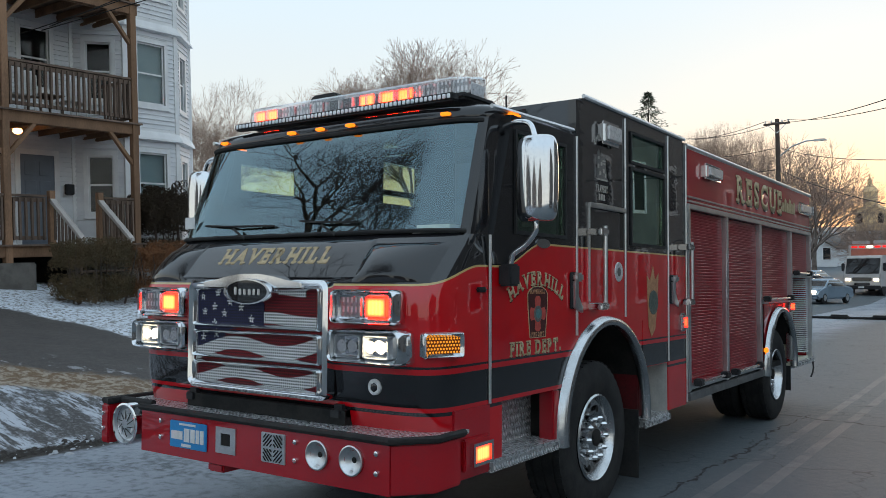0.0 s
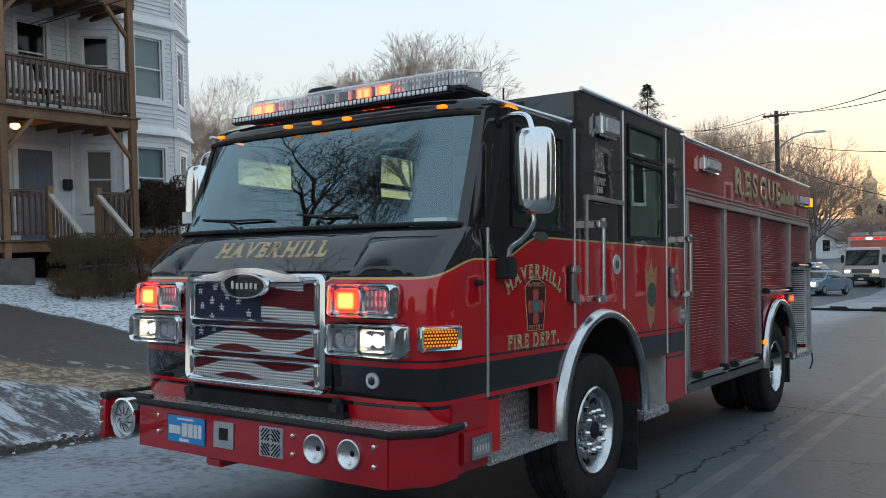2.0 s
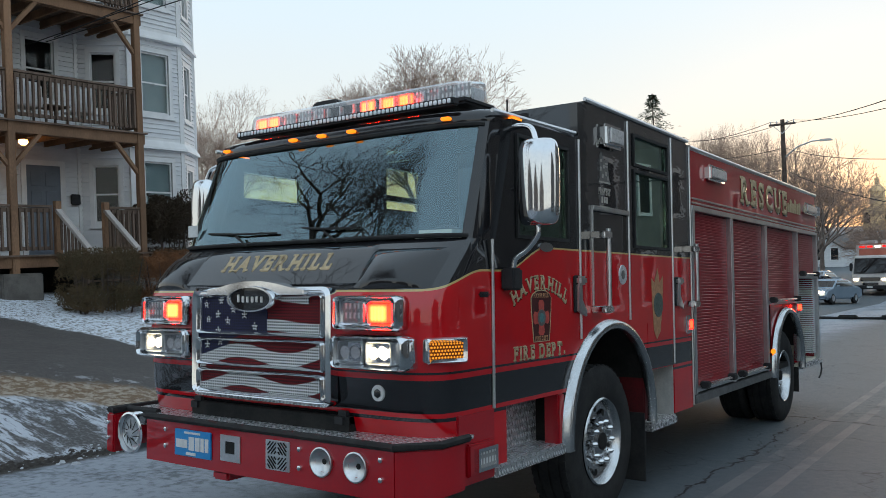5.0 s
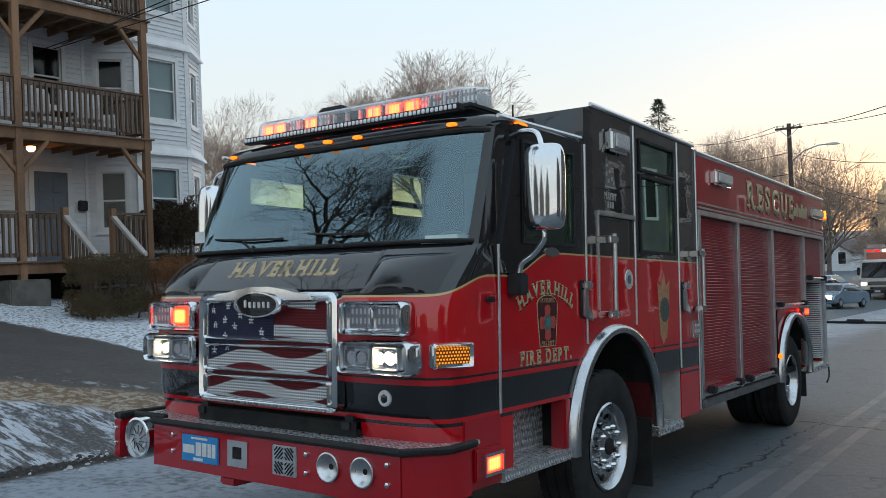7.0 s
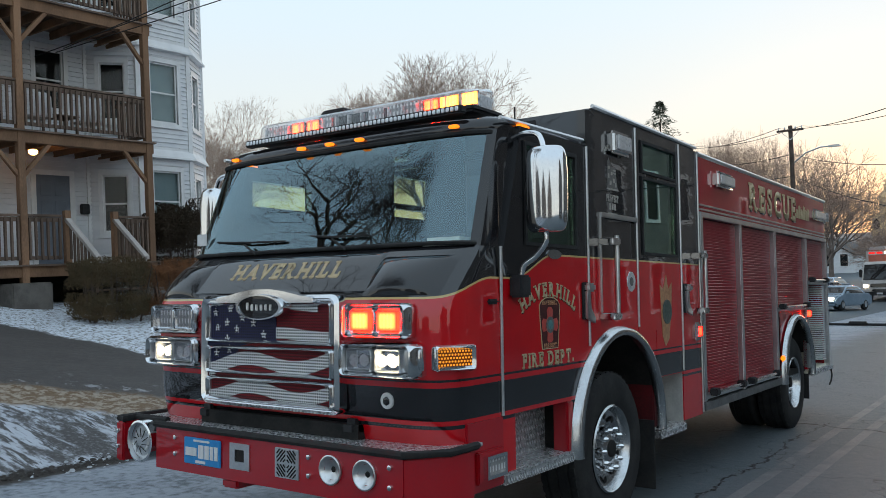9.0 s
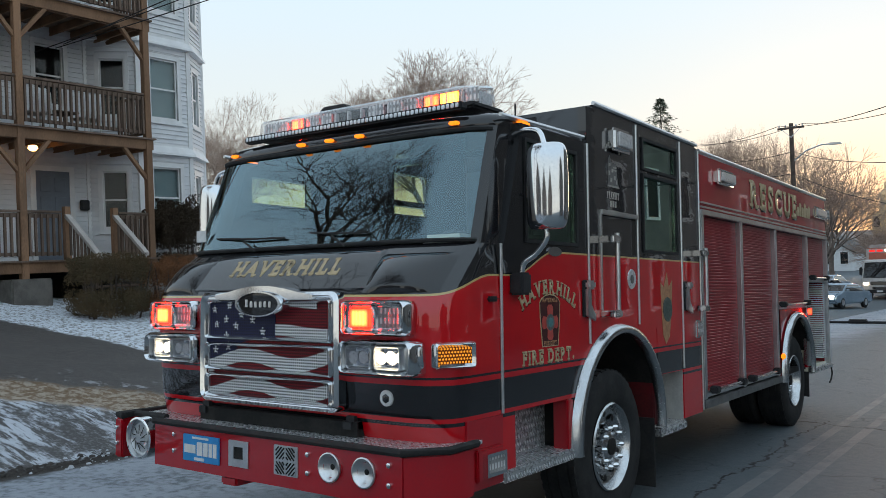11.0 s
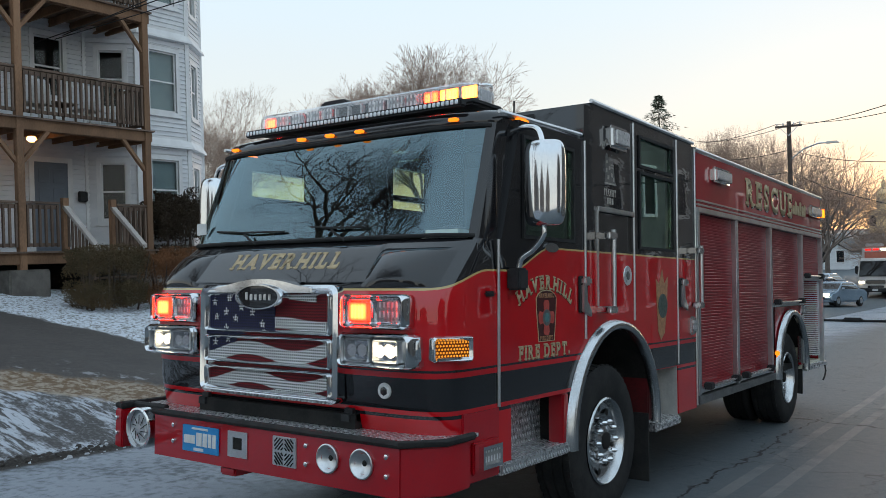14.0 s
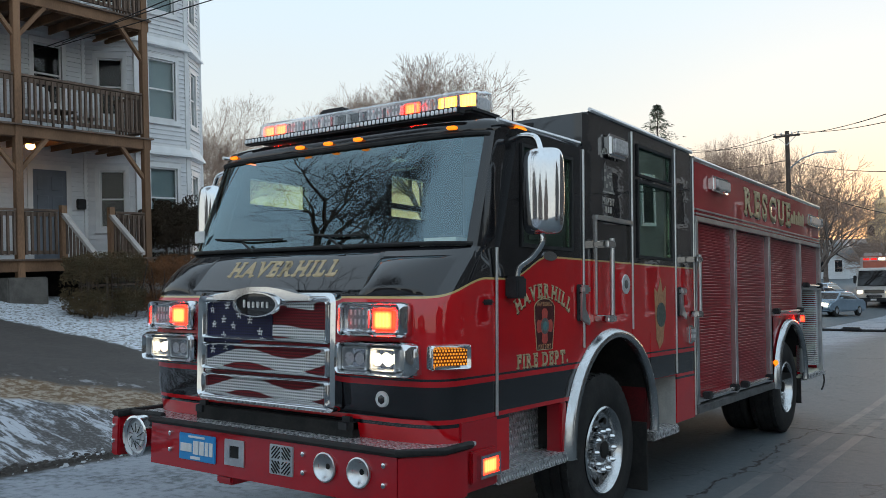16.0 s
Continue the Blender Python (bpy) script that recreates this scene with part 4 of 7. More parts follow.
def build_wheel(y, s, twin=False):
    w = new("wheel")
    w.parent = truck
    w.location = (s * 1.05, y, 0.545)
    R, hw = 0.545, 0.165
    b = B()
    prof = [(0.31, -hw + 0.02), (0.36, -hw), (0.50, -hw + 0.005), (0.535, -hw + 0.03), (R, -hw + 0.045)]
    prof = prof + [(R, -0.09), (R - 0.014, -0.088), (R - 0.014, -0.075), (R, -0.073), (R, -0.01), (R - 0.014, -0.008), (R - 0.014, 0.006), (R, 0.008), (R, 0.073), (R - 0.014, 0.075), (R - 0.014, 0.088), (R, 0.09)] + [(r, -h) for r, h in prof[::-1]]
    lathe(b, prof, (0, 0, 0), "x", 48, True)
    part("tyre", b, RUBBER, w, "black ribbed tyre")
    blocks = B()
    for k in range(44):
        a = 2 * math.pi * k / 44
        m = Matrix.Rotation(a, 4, "X")
        for h in (-1, 1):
            q = B()
            box(q, h * 0.098, h * 0.132, -0.024, 0.024, R - 0.03, R + 0.003)
            me = bpy.data.meshes.new("t")
            q.to_mesh(me)
            q.free()
            me.transform(m)
            blocks.from_mesh(me)
            bpy.data.meshes.remove(me)
    tagged(part("tread_block", blocks, RUBBER, w), kind="stuff")
    b = B()
    o = s
    lathe(b, [(0.312, o * 0.155), (0.300, o * 0.165), (0.285, o * 0.150), (0.270, o * (0.10 if not twin else 0.0)), (0.20, o * (0.075 if not twin else -0.02)), (0.17, o * (0.085 if not twin else 0.0)), (0.115, o * (0.09 if not twin else 0.0)), (0.105, o * (0.135 if not twin else 0.06)), (0.075, o * (0.15 if not twin else 0.09)), (0.004, o * (0.152 if not twin else 0.095))], (0, 0, 0), "x", 40, True)
    rim = part("rim", b, RIM, w, "polished aluminium rim")
    base = 0.085 if not twin else 0.0
    for k in range(10):
        a = 2 * math.pi * k / 10
        b = B()
        lathe(b, [(0.025, o * base), (0.025, o * (base + 0.035)), (0.017, o * (base + 0.09)), (0.006, o * (base + 0.10))], (0, 0.142 * math.cos(a), 0.142 * math.sin(a)), "x", 8)
        part("wheel_nut", b, CHROME, rim)
    for k in range(10):
        a = 2 * math.pi * (k + 0.5) / 10
        b = B()
        lathe(b, [(0.026, o * (base + 0.012)), (0.02, o * (base + 0.016))], (0, 0.228 * math.cos(a), 0.228 * math.sin(a)), "x", 10)
        part("hand_hole", b, UNDER, rim)
    b = B()
    lathe(b, [(0.06, o * 0.13), (0.062, o * 0.16), (0.05, o * 0.165)] if not twin else [(0.06, o * 0.05), (0.062, o * 0.12), (0.05, o * 0.125)], (0, 0, 0), "x", 16)
    part("hub_cap", b, UNDER, rim)
    if twin:
        b = B()
        lathe(b, [(h_r, h - s * 0.35) for h_r, h in prof], (0, 0, 0), "x", 32, True)
        part("inner_tyre", b, RUBBER, w)


def build_front_details():
    # grille: chrome outer frame, three windows with a printed screen behind
    y0 = -0.25
    b = B()
    front_frame(b, -0.59, 0.595, 0.995, 1.665, y0, 0.05, 0.05, 0.05)
    gr = part("grille", b, CHROME, truck, "chrome grille with a printed flag screen")
    for z0, z1 in ((1.375, 1.625), (1.185, 1.36), (1.02, 1.17)):
        b = B()
        front_frame(b, -0.54, 0.545, z0, z1, y0 - 0.005, 0.026, 0.045, 0.02)
        part("grille_bar", b, CHROME, gr)
    b = B()
    box(b, -0.56, 0.56, y0 - 0.012, y0 + 0.02, 1.0, 1.64)
    part("screen", b, FLAGRED, gr, "red perforated screen")
    b = B()
    prism(b, [(-0.54, 1.21), (-0.50, 1.22), (-0.28, 1.31), (-0.24, 1.36), (-0.05, 1.385), (0.07, 1.395), (0.08, 1.62), (-0.54, 1.62)], "y", y0 - 0.016, y0 - 0.0125)
    part("flag_field", b, FLAGBLUE, gr, "navy flag field")

    def wave(x0, x1, zc, amp, ph, half):
        b = B()
        rows = [[], []]
        for i in range(33):
            x = x0 + (x1 - x0) * i / 32
            z = zc(x) + amp * math.sin(ph + (x + 0.54) * 7.2)
            rows[0].append((x, y0 - 0.020, z - half))
            rows[1].append((x, y0 - 0.020, z + half))
        sheet(b, rows)
        part("flag_stripe", b, FLAGWHITE, gr, "white wavy stripe", smooth=0)
    wave(0.08, 0.53, lambda x: 1.425 + 0.02 * x, 0.016, 3.4, 0.034)
    wave(0.18, 0.42, lambda x: 1.585 + 0.02 * x, 0.012, 3.4, 0.018)
    wave(-0.53, 0.53, lambda x: 1.262 + 0.055 * x, 0.034, -1.0, 0.040)
    wave(-0.53, 0.53, lambda x: 1.088 + 0.040 * x, 0.033, -1.2, 0.038)
    for i, (sx, sz) in enumerate(((-0.47, 1.56), (-0.33, 1.585), (-0.45, 1.47), (-0.36, 1.50), (-0.22, 1.53), (-0.27, 1.46), (-0.12, 1.50), (-0.15, 1.575), (-0.36, 1.40), (-0.03, 1.43), (-0.46, 1.31), (-0.34, 1.335))):
        b = B()
        prism(b, [(sx + (0.028 if k % 2 == 0 else 0.012) * math.sin(k * math.pi / 5), sz + (0.028 if k % 2 == 0 else 0.012) * math.cos(k * math.pi / 5)) for k in range(10)], "y", y0 - 0.021, y0 - 0.0165)
        part("flag_star", b, FLAGWHITE, gr)
    # oval badge on a chrome brow
    b = B()
    n = 36
    rings = []
    for f, d in ((1.0, 0.02), (1.0, -0.075), (0.96, -0.092), (0.86, -0.092), (0.84, -0.080)):
        rings.append([b.verts.new((f * 0.205 * math.cos(6.2832 * k / n), y0 + d, 1.595 + f * 0.078 * math.sin(6.2832 * k / n))) for k in range(n)])
    for A, C in zip(rings, rings[1:]):
        for k in range(n):
            b.faces.new((A[k], A[(k + 1) % n], C[(k + 1) % n], C[k]))
    brow = [(-0.42, 1.655), (-0.3, 1.665), (-0.2, 1.685), (-0.08, 1.70), (0.08, 1.70), (0.2, 1.685), (0.3, 1.665), (0.42, 1.655), (0.42, 1.62), (-0.42, 1.62)]
    prism(b, brow, "y", y0 - 0.065, y0 + 0.02, 0.008)
    part("badge_surround", b, CHROME, gr, "chrome oval badge surround")
    b = B()
    prism(b, [(0.172 * math.cos(6.2832 * k / n), 1.595 + 0.064 * math.sin(6.2832 * k / n)) for k in range(n)], "y", y0 - 0.082, y0 - 0.03)
    badge = part("badge_plate", b, BLACK, gr, "black oval maker's badge")
    b = B()
    for k in range(6):
        x = -0.10 + 0.04 * k
        box(b, x - 0.012, x + 0.012, y0 - 0.087, y0 - 0.08, 1.575, 1.612 + (0.012 if k == 0 else 0), 0.004)
    part("badge_marks", b, ALU, badge)

    # warning lights above, headlamps below
    for s, keys in ((-1, ("LO", "LI")), (1, ("RO", "RI"))):
        xa, xb = sorted((s * 0.63, s * 1.085))
        yf = -0.262
        b = B()
        front_frame(b, xa, xb, 1.425, 1.615, yf, 0.022, 0.055, 0.035)
        wl = part("warning_light", b, CHROME, truck, "twin red warning light in chrome bezel")
        b = B()
        box(b, xa + 0.004, xb - 0.004, yf, -0.02, 1.43, 1.61, 0.01)
        part("housing", b, CHROME, wl)
        for key, cx in zip(keys, (s * 0.955, s * 0.765)):
            b = B()
            front_frame(b, cx - 0.088, cx + 0.088, 1.45, 1.59, yf - 0.012, 0.016, 0.02, 0.02)
            part("lamp_frame", b, CHROME, wl)
            b = B()
            box(b, cx - 0.073, cx + 0.073, yf - 0.049, yf - 0.046, 1.464, 1.576, 0.001)
            ln = part("lens", b, LENS, wl)
            ln.visible_shadow = False
            b = B()
            box(b, cx - 0.08, cx + 0.08, yf - 0.006, yf - 0.002, 1.455, 1.585)
            part("backing", b, PLASTIC, wl)
            drum(key, wl, cx, yf - 0.0135, 1.52, 0.142, 0.053, REDLIT, deep=0.028)
        xa, xb = sorted((s * 0.62, s * 1.13))
        b = B()
        front_frame(b, xa, xb, 1.215, 1.405, yf, 0.03, 0.065, 0.04)
        hl = part("headlamp", b, CHROME, truck, "lit twin headlamp in chrome bezel")
        b = B()
        box(b, xa + 0.004, xb - 0.004, yf, -0.02, 1.222, 1.398, 0.01)
        part("housing", b, CHROME, hl)
        for cx, lit in ((s * 0.955, True), (s * 0.755, False)):
            y = yf - 0.045
            b = B()
            front_frame(b, cx - 0.09, cx + 0.09, 1.245, 1.375, y + 0.02, 0.012, 0.02, 0.02)
            part("lamp_frame", b, ALU, hl)
            b = B()
            box(b, cx - 0.078, cx + 0.078, y - 0.004, y + 0.002, 1.257, 1.363, 0.002)
            part("lens", b, LENS, hl).visible_shadow = False
            for k in (-1, 1):
                b = B()
                lathe(b, [(0.034, y + 0.008), (0.028, y + 0.02), (0.012, y + 0.03)], (cx + k * 0.037, 0, 1.31), "y", 14)
                part("reflector", b, HEADLIT if lit else UNLIT, hl, "lit lamp" if lit else "")
        # amber side marker
        turned = Matrix.Translation((s * 1.228, -0.075, 1.322)) @ Matrix.Rotation(s * radians(64), 4, "Z")
        b = B()
        front_frame(b, -0.125, 0.125, -0.07, 0.07, 0.0, 0.026, 0.035, 0.02)
        b.transform(turned)
        sm = part("side_marker", b, CHROME, truck, "amber honeycomb marker in chrome frame")
        b = B()
        box(b, -0.105, 0.105, -0.012, 0.03, -0.05, 0.05, 0.006)
        b.transform(turned)
        part("lens", b, AMBER, sm)
        for k in range(60):
            b = B()
            lathe(b, [(0.0065, -0.014), (0.004, -0.0165)], (-0.1 + 0.0182 * (k % 12) + 0.009 * ((k // 12) % 2), 0, -0.036 + 0.018 * (k // 12)), "y", 6)
            b.transform(turned)
            part("diode", b, AMBERDIODE, sm)
        # lower side flasher by the step
        b = B()
        box(b, s * 1.245, s * 1.275, 0.075, 0.335, 0.63, 0.805, 0.008)
        fl = part("side_flasher", b, BODY_RED, truck, "red flasher in chrome housing beside the step")
        b = B()
        ring_panel(b, "x", s * 1.272, s * 1.305, (0.12, 0.32, 0.655, 0.78), [(0.14, 0.30, 0.675, 0.76)])
        part("bezel", b, CHROME, fl)
        if s > 0:
            drum("B", fl, 1.2825, 0.22, 0.717, 0.158, 0.0423, SIDELIT, 90, 0.016)
    # raised middle of the hood between the two fender lobes
    b = B()
    rows = []
    for k, z in enumerate((1.672, 1.68, 1.72, 1.77, 1.82, 1.87, 1.905, 1.912)):
        lift = 0.0 if k in (0, 7) else 0.010
        xs_ = [-0.80, -0.785, -0.77] + [-0.7 + 0.14 * i for i in range(11)] + [0.77, 0.785, 0.80]
        rows.append([(x * (1 - 0.10 * (z - 1.67) / 0.24), nose_y(x, z) - (lift if 0 < i < len(xs_) - 1 else 0.0) - 0.001, z + 0.3 * (lift if 0 < i < len(xs_) - 1 else 0.0)) for i, x in enumerate(xs_)])
    sheet(b, rows)
    part("hood_panel", b, BLACK, truck, "raised black hood panel")
    for s in (-1, 1):
        b = B()
        rows = []
        for k in range(13):
            v = -1 + k / 6
            z = 1.765 + 0.11 * v
            row = []
            for i in range(17):
                u = -1 + i / 8
                x = s * (0.945 + 0.235 * u)
                lift = 0.045 * (max(0.0, 1 - u * u) * max(0.0, 1 - v * v)) ** 0.6
                row.append((x, nose_y(x, z) - lift * 0.75 - 0.001, z + lift * 0.6))
            rows.append(row)
        sheet(b, rows)
        part("fender_lobe", b, BLACK, truck, "rounded black fender lobe beside the hood")
    b = B()
    box(b, -1.150, -1.125, -0.30, -0.22, 1.265, 1.355, 0.008)
    part("corner_marker", b, AMBER, truck, "small amber corner marker")
    # hood lettering
    b = B()
    serif_lettering(b, "HAVERHILL", 0.125, 0.93, front_pose(-0.005, -0.146, 1.765, 40), 0.004)
    hl = part("hood_lettering", b, GOLD, truck, "gold serif letters with red shadow on the hood", smooth=0)
    b = B()
    serif_lettering(b, "HAVERHILL", 0.125, 0.93, front_pose(0.002, -0.145, 1.757, 40), 0.002)
    part("letter_shadow", b, CRESTRED, hl, smooth=0)
    # round badge
    b = B()
    yb = nose_y(0.89, 1.09)
    lathe(b, [(0.001, yb - 0.012), (0.040, yb - 0.012), (0.044, yb - 0.008), (0.044, yb + 0.02)], (0.88, 0, 1.09), "y", 24)
    rb = part("round_badge", b, WHITE, truck, "small round silver badge")
    b = B()
    lathe(b, [(0.001, yb - 0.015), (0.022, yb - 0.015), (0.026, yb - 0.0122)], (0.88, 0, 1.088), "y", 6)
    part("badge_centre", b, BLACK, rb)
    # wipers
    for xa, xb in ((-0.85, -0.15), (0.02, 0.55)):
        b = B()
        xm = (xa + xb) / 2
        tube(b, [(xm + 0.12, nose_y(0.3, 1.92) - 0.03, 1.93), (xm, -0.01, 2.0)], 0.008, 6)
        tube(b, [(xa, 0.055, 2.035), (xm, 0.01, 2.015), (xb, 0.02, 2.01)], 0.007, 6)
        part("wiper", b, RUBBER, truck, "black windscreen wiper")
    b = B()
    box(b, -1.08, -0.98, 0.06, 0.065, 2.02, 2.10)
    part("sticker", b, WHITE, truck)
    # clearance markers over the windscreen
    for xm in (-0.97, -0.26, 0.0, 0.26, 0.97):
        b = B()
        ym = 0.5 - 0.2 * max(0, 1 - abs(xm / 1.215) ** 5) ** 0.2 - 0.02 if abs(xm) < 0.5 else 0.32
        box(b, xm - 0.03, xm + 0.03, ym - 0.028, ym + 0.02, 2.640, 2.660, 0.006)
        part("roof_marker", b, AMBERLIT, truck, "glowing amber roof marker")
    for s in (-1, 1):
        b = B()
        box(b, s * 1.205, s * 1.245, 0.62, 0.74, 2.655, 2.69, 0.010)
        part("roof_marker", b, AMBERLIT, truck, "glowing amber roof marker")
    # LED strip and warning light bar
    b = B()
    box(b, -0.86, 1.03, 0.30, 0.37, 2.728, 2.776, 0.010)
    st = part("led_strip", b, PLASTIC, truck, "black roof strip with many small lamps")
    for k in range(56):
        b = B()
        x = -0.83 + 1.83 * k / 55
        box(b, x - 0.0125, x + 0.0125, 0.294, 0.31, 2.739, 2.767, 0.005, 1)
        part("lamp", b, LEDLENS, st)
    b = B()
    box(b, -0.88, 1.04, 0.42, 0.78, 2.76, 2.80, 0.015)
    lb = part("light_bar", b, PLASTIC, truck, "clear roof light bar with red flashers")
    b = B()
    pts = []
    for z, i in ((2.80, 0.0), (2.895, 0.012), (2.915, 0.045)):
        pts.append([(-0.90 + i, 0.60 - 0.12, z), (-0.82 + i, 0.43 + i, z), (0.96 - i, 0.43 + i, z), (1.09 - i, 0.58, z), (0.96 - i, 0.77 - i, z), (-0.82 + i, 0.77 - i, z), (-0.90 + i, 0.60 + 0.12, z), (-0.90 + i, 0.60 - 0.12, z)])
    sheet(b, pts)
    b.faces.new([b.verts.new(Vector(p) + Vector((0, 0, 0.0005))) for p in pts[-1][:-1]])
    part("dome", b, DOME, lb, "clear plastic dome").visible_shadow = False
    for key, x, w in (("A1", -0.80, 0.10), ("A2", -0.68, 0.10), ("C", -0.52, 0.12), ("C2", -0.37, 0.12), ("D", -0.24, 0.10), ("E", 0.21, 0.13), ("F", 0.39, 0.13), ("G", 0.53, 0.13), ("H", 0.67, 0.12), ("I1", 0.81, 0.15), ("I2", 0.96, 0.13)):
        drum(key, lb, x, 0.50, 2.853, w, 0.042, BARAMBER if key in ("I1", "I2") else BARLIT)
    for k in range(16):
        b = B()
        x = -0.84 + 0.117 * k
        box(b, x - 0.005, x + 0.005, 0.475, 0.514, 2.80, 2.885)
        part("divider", b, UNLIT, lb)
    b = B()
    box(b, -0.87, 1.02, 0.5075, 0.512, 2.80, 2.893)
    part("back_plate", b, PLASTIC, lb)
    b = B()
    box(b, -0.86, 1.0, 0.56, 0.70, 2.80, 2.89, 0.01)
    part("reflector_tray", b, UNLIT, lb)
    b = B()
    prism(b, [(-0.62, 2.80), (-0.62, 3.00), (-0.58, 3.045), (-0.36, 3.045), (-0.32, 3.00), (-0.32, 2.80)], "y", 0.80, 0.90, 0.012)
    box(b, -0.46, -0.35, 0.82, 0.88, 2.70, 2.80)
    part("roof_camera", b, PLASTIC, truck, "dark roof unit behind the light bar")
    # aerial
    b = B()
    tube(b, [(0.95, 1.05, 2.70), (0.95, 1.05, 2.90)], 0.006, 6)
    part("aerial", b, CABLE, truck)


def build_bumper():
    b = B()
    prism(b, [(-0.86, -0.29), (1.15, -0.29), (1.15, 0.0), (-0.86, 0.0)], "z", 0.585, 0.84)
    bp = part("bumper", b, BODY_RED, truck, "red steel bumper with tread plate deck")
    b = B()
    prism(b, [(1.149, -0.42), (1.30, -0.23), (1.30, 0.0), (1.149, 0.0)], "z", 0.585, 0.84, 0.008)
    part("bumper_corner", b, BODY_RED, bp)
    b = B()
    ring_panel(b, "y", -0.42, -0.405, (-0.86, 1.15, 0.585, 0.84), [(0.613, 0.717, 0.683, 0.787), (0.853, 0.957, 0.683, 0.787)])
    part("bumper_face", b, BODY_RED, bp, "red bumper face with two horn holes")
    b = B()
    box(b, -0.86, 1.15, -0.404, -0.291, 0.825, 0.84)
    part("bumper_top", b, BODY_RED, bp)
    b = B()
    box(b, -0.86, 1.15, -0.404, -0.291, 0.585, 0.60)
    box(b, -0.86, -0.845, -0.404, -0.291, 0.6, 0.825)
    part("bumper_base", b, BODY_RED, bp)
    b = B()
    box(b, -1.30, -1.22, -0.42, 0.0, 0.585, 0.84, 0.01)
    box(b, -1.22, -0.86, -0.02, 0.02, 0.60, 0.84)
    part("bumper_end", b, BODY_RED, bp)
    b = B()
    prism(b, [(-0.87, -0.405), (1.14, -0.405), (1.285, -0.22), (1.285, 0.10), (-1.23, 0.10), (-1.23, -0.30), (-0.87, -0.30)], "z", 0.841, 0.862)
    part("deck", b, TREAD, bp, "diamond plate bumper deck")
    b = B()
    for path in ([(-0.87, -0.422, 0.858), (1.153, -0.422, 0.858), (1.305, -0.225, 0.858), (1.305, 0.02, 0.858)], [(-1.30, 0.0, 0.858), (-1.30, -0.40, 0.858), (-1.22, -0.42, 0.858), (-1.21, -0.32, 0.865), (-0.88, -0.32, 0.865)]):
        tube(b, path, 0.021, 8)
    part("edge_rail", b, RUBBER, bp, "black rubber edge")
    # siren
    b = B()
    lathe(b, [(0.125, -0.15), (0.135, -0.37), (0.135, -0.425), (0.122, -0.43), (0.118, -0.40)], (-1.035, 0, 0.73), "y", 36, True)
    sr = part("siren", b, CHROME, bp, "round chrome siren set in the bumper")
    b = B()
    lathe(b, [(0.12, -0.395), (0.10, -0.41), (0.095, -0.40), (0.07, -0.40), (0.065, -0.415), (0.02, -0.42)], (-1.035, 0, 0.73), "y", 30)
    face = part("siren_face", b, ALU, sr)
    for k in range(10):
        b = B()
        a = 6.2832 * k / 10
        tube(b, [(-1.035 + 0.03 * math.cos(a), -0.425, 0.73 + 0.03 * math.sin(a)), (-1.035 + 0.085 * math.cos(a + 0.4), -0.412, 0.73 + 0.085 * math.sin(a + 0.4))], 0.0025, 5)
        part("vane", b, UNDER, sr)
    # licence plate with bars for its writing
    b = B()
    box(b, -0.565, -0.225, -0.432, -0.421, 0.645, 0.805, 0.004)
    pl = part("licence_plate", b, PLATEBLUE, bp, "blue licence plate with white marks")
    for x0, x1, z0, z1 in ((-0.545, -0.44, 0.695, 0.745), (-0.425, -0.375, 0.685, 0.765), (-0.365, -0.325, 0.685, 0.765), (-0.315, -0.285, 0.685, 0.765), (-0.275, -0.245, 0.685, 0.765), (-0.45, -0.36, 0.655, 0.672), (-0.47, -0.32, 0.782, 0.794)):
        b = B()
        box(b, x0, x1, -0.4355, -0.431, z0, z1)
        part("plate_mark", b, WHITE, pl)
    # steel socket, speaker grille, horns, bolts, tow eye
    b = B()
    ring_panel(b, "y", -0.428, -0.40, (-0.145, 0.025, 0.655, 0.805), [(-0.10, -0.02, 0.70, 0.77)])
    so = part("winch_socket", b, ALU, bp, "steel socket plate")
    b = B()
    box(b, -0.12, 0.0, -0.423, -0.421, 0.68, 0.785)
    part("socket_hole", b, UNDER, so)
    b = B()
    box(b, 0.235, 0.425, -0.428, -0.40, 0.65, 0.815, 0.004)
    sp = part("speaker_grille", b, ALU, bp, "slotted steel speaker grille")
    for q in range(4):
        for k in range(5):
            b = B()
            sx, sz = (1 if q % 2 else -1), (1 if q > 1 else -1)
            d = 0.03 + k * 0.024
            u0, u1 = max(0.008, d - 0.074), min(0.074, d - 0.008)
            cx, cz = 0.33, 0.7325
            tube(b, [(cx + sx * u0, -0.429, cz + sz * (d - u0)), (cx + sx * u1, -0.429, cz + sz * (d - u1))], 0.0042, 4)
            part("slot", b, UNDER, sp)
    for xh in (0.665, 0.905):
        b = B()
        lathe(b, [(0.074, -0.415), (0.080, -0.435), (0.073, -0.438), (0.066, -0.428), (0.042, -0.412), (0.012, -0.404)], (xh, 0, 0.735), "y", 32, True)
        hn = part("air_horn", b, ALU, bp, "polished round air horn")
        b = B()
        lathe(b, [(0.016, -0.405), (0.010, -0.41)], (xh, 0, 0.735), "y", 16)
        part("horn_throat", b, UNDER, hn)
    for xb, zz in ((-0.66, 0.79), (-0.66, 0.69), (0.50, 0.785), (0.50, 0.685), (1.07, 0.79), (1.07, 0.69), (-1.27, 0.78), (-1.27, 0.68)):
        b = B()
        lathe(b, [(0.016, -0.42), (0.014, -0.432), (0.006, -0.436)], (xb, 0, zz), "y", 10)
        part("bolt", b, CHROME, bp)
    b = B()
    box(b, -0.25, -0.11, -0.40, -0.2, 0.53, 0.585, 0.012)
    part("tow_eye", b, BODY_RED, bp)
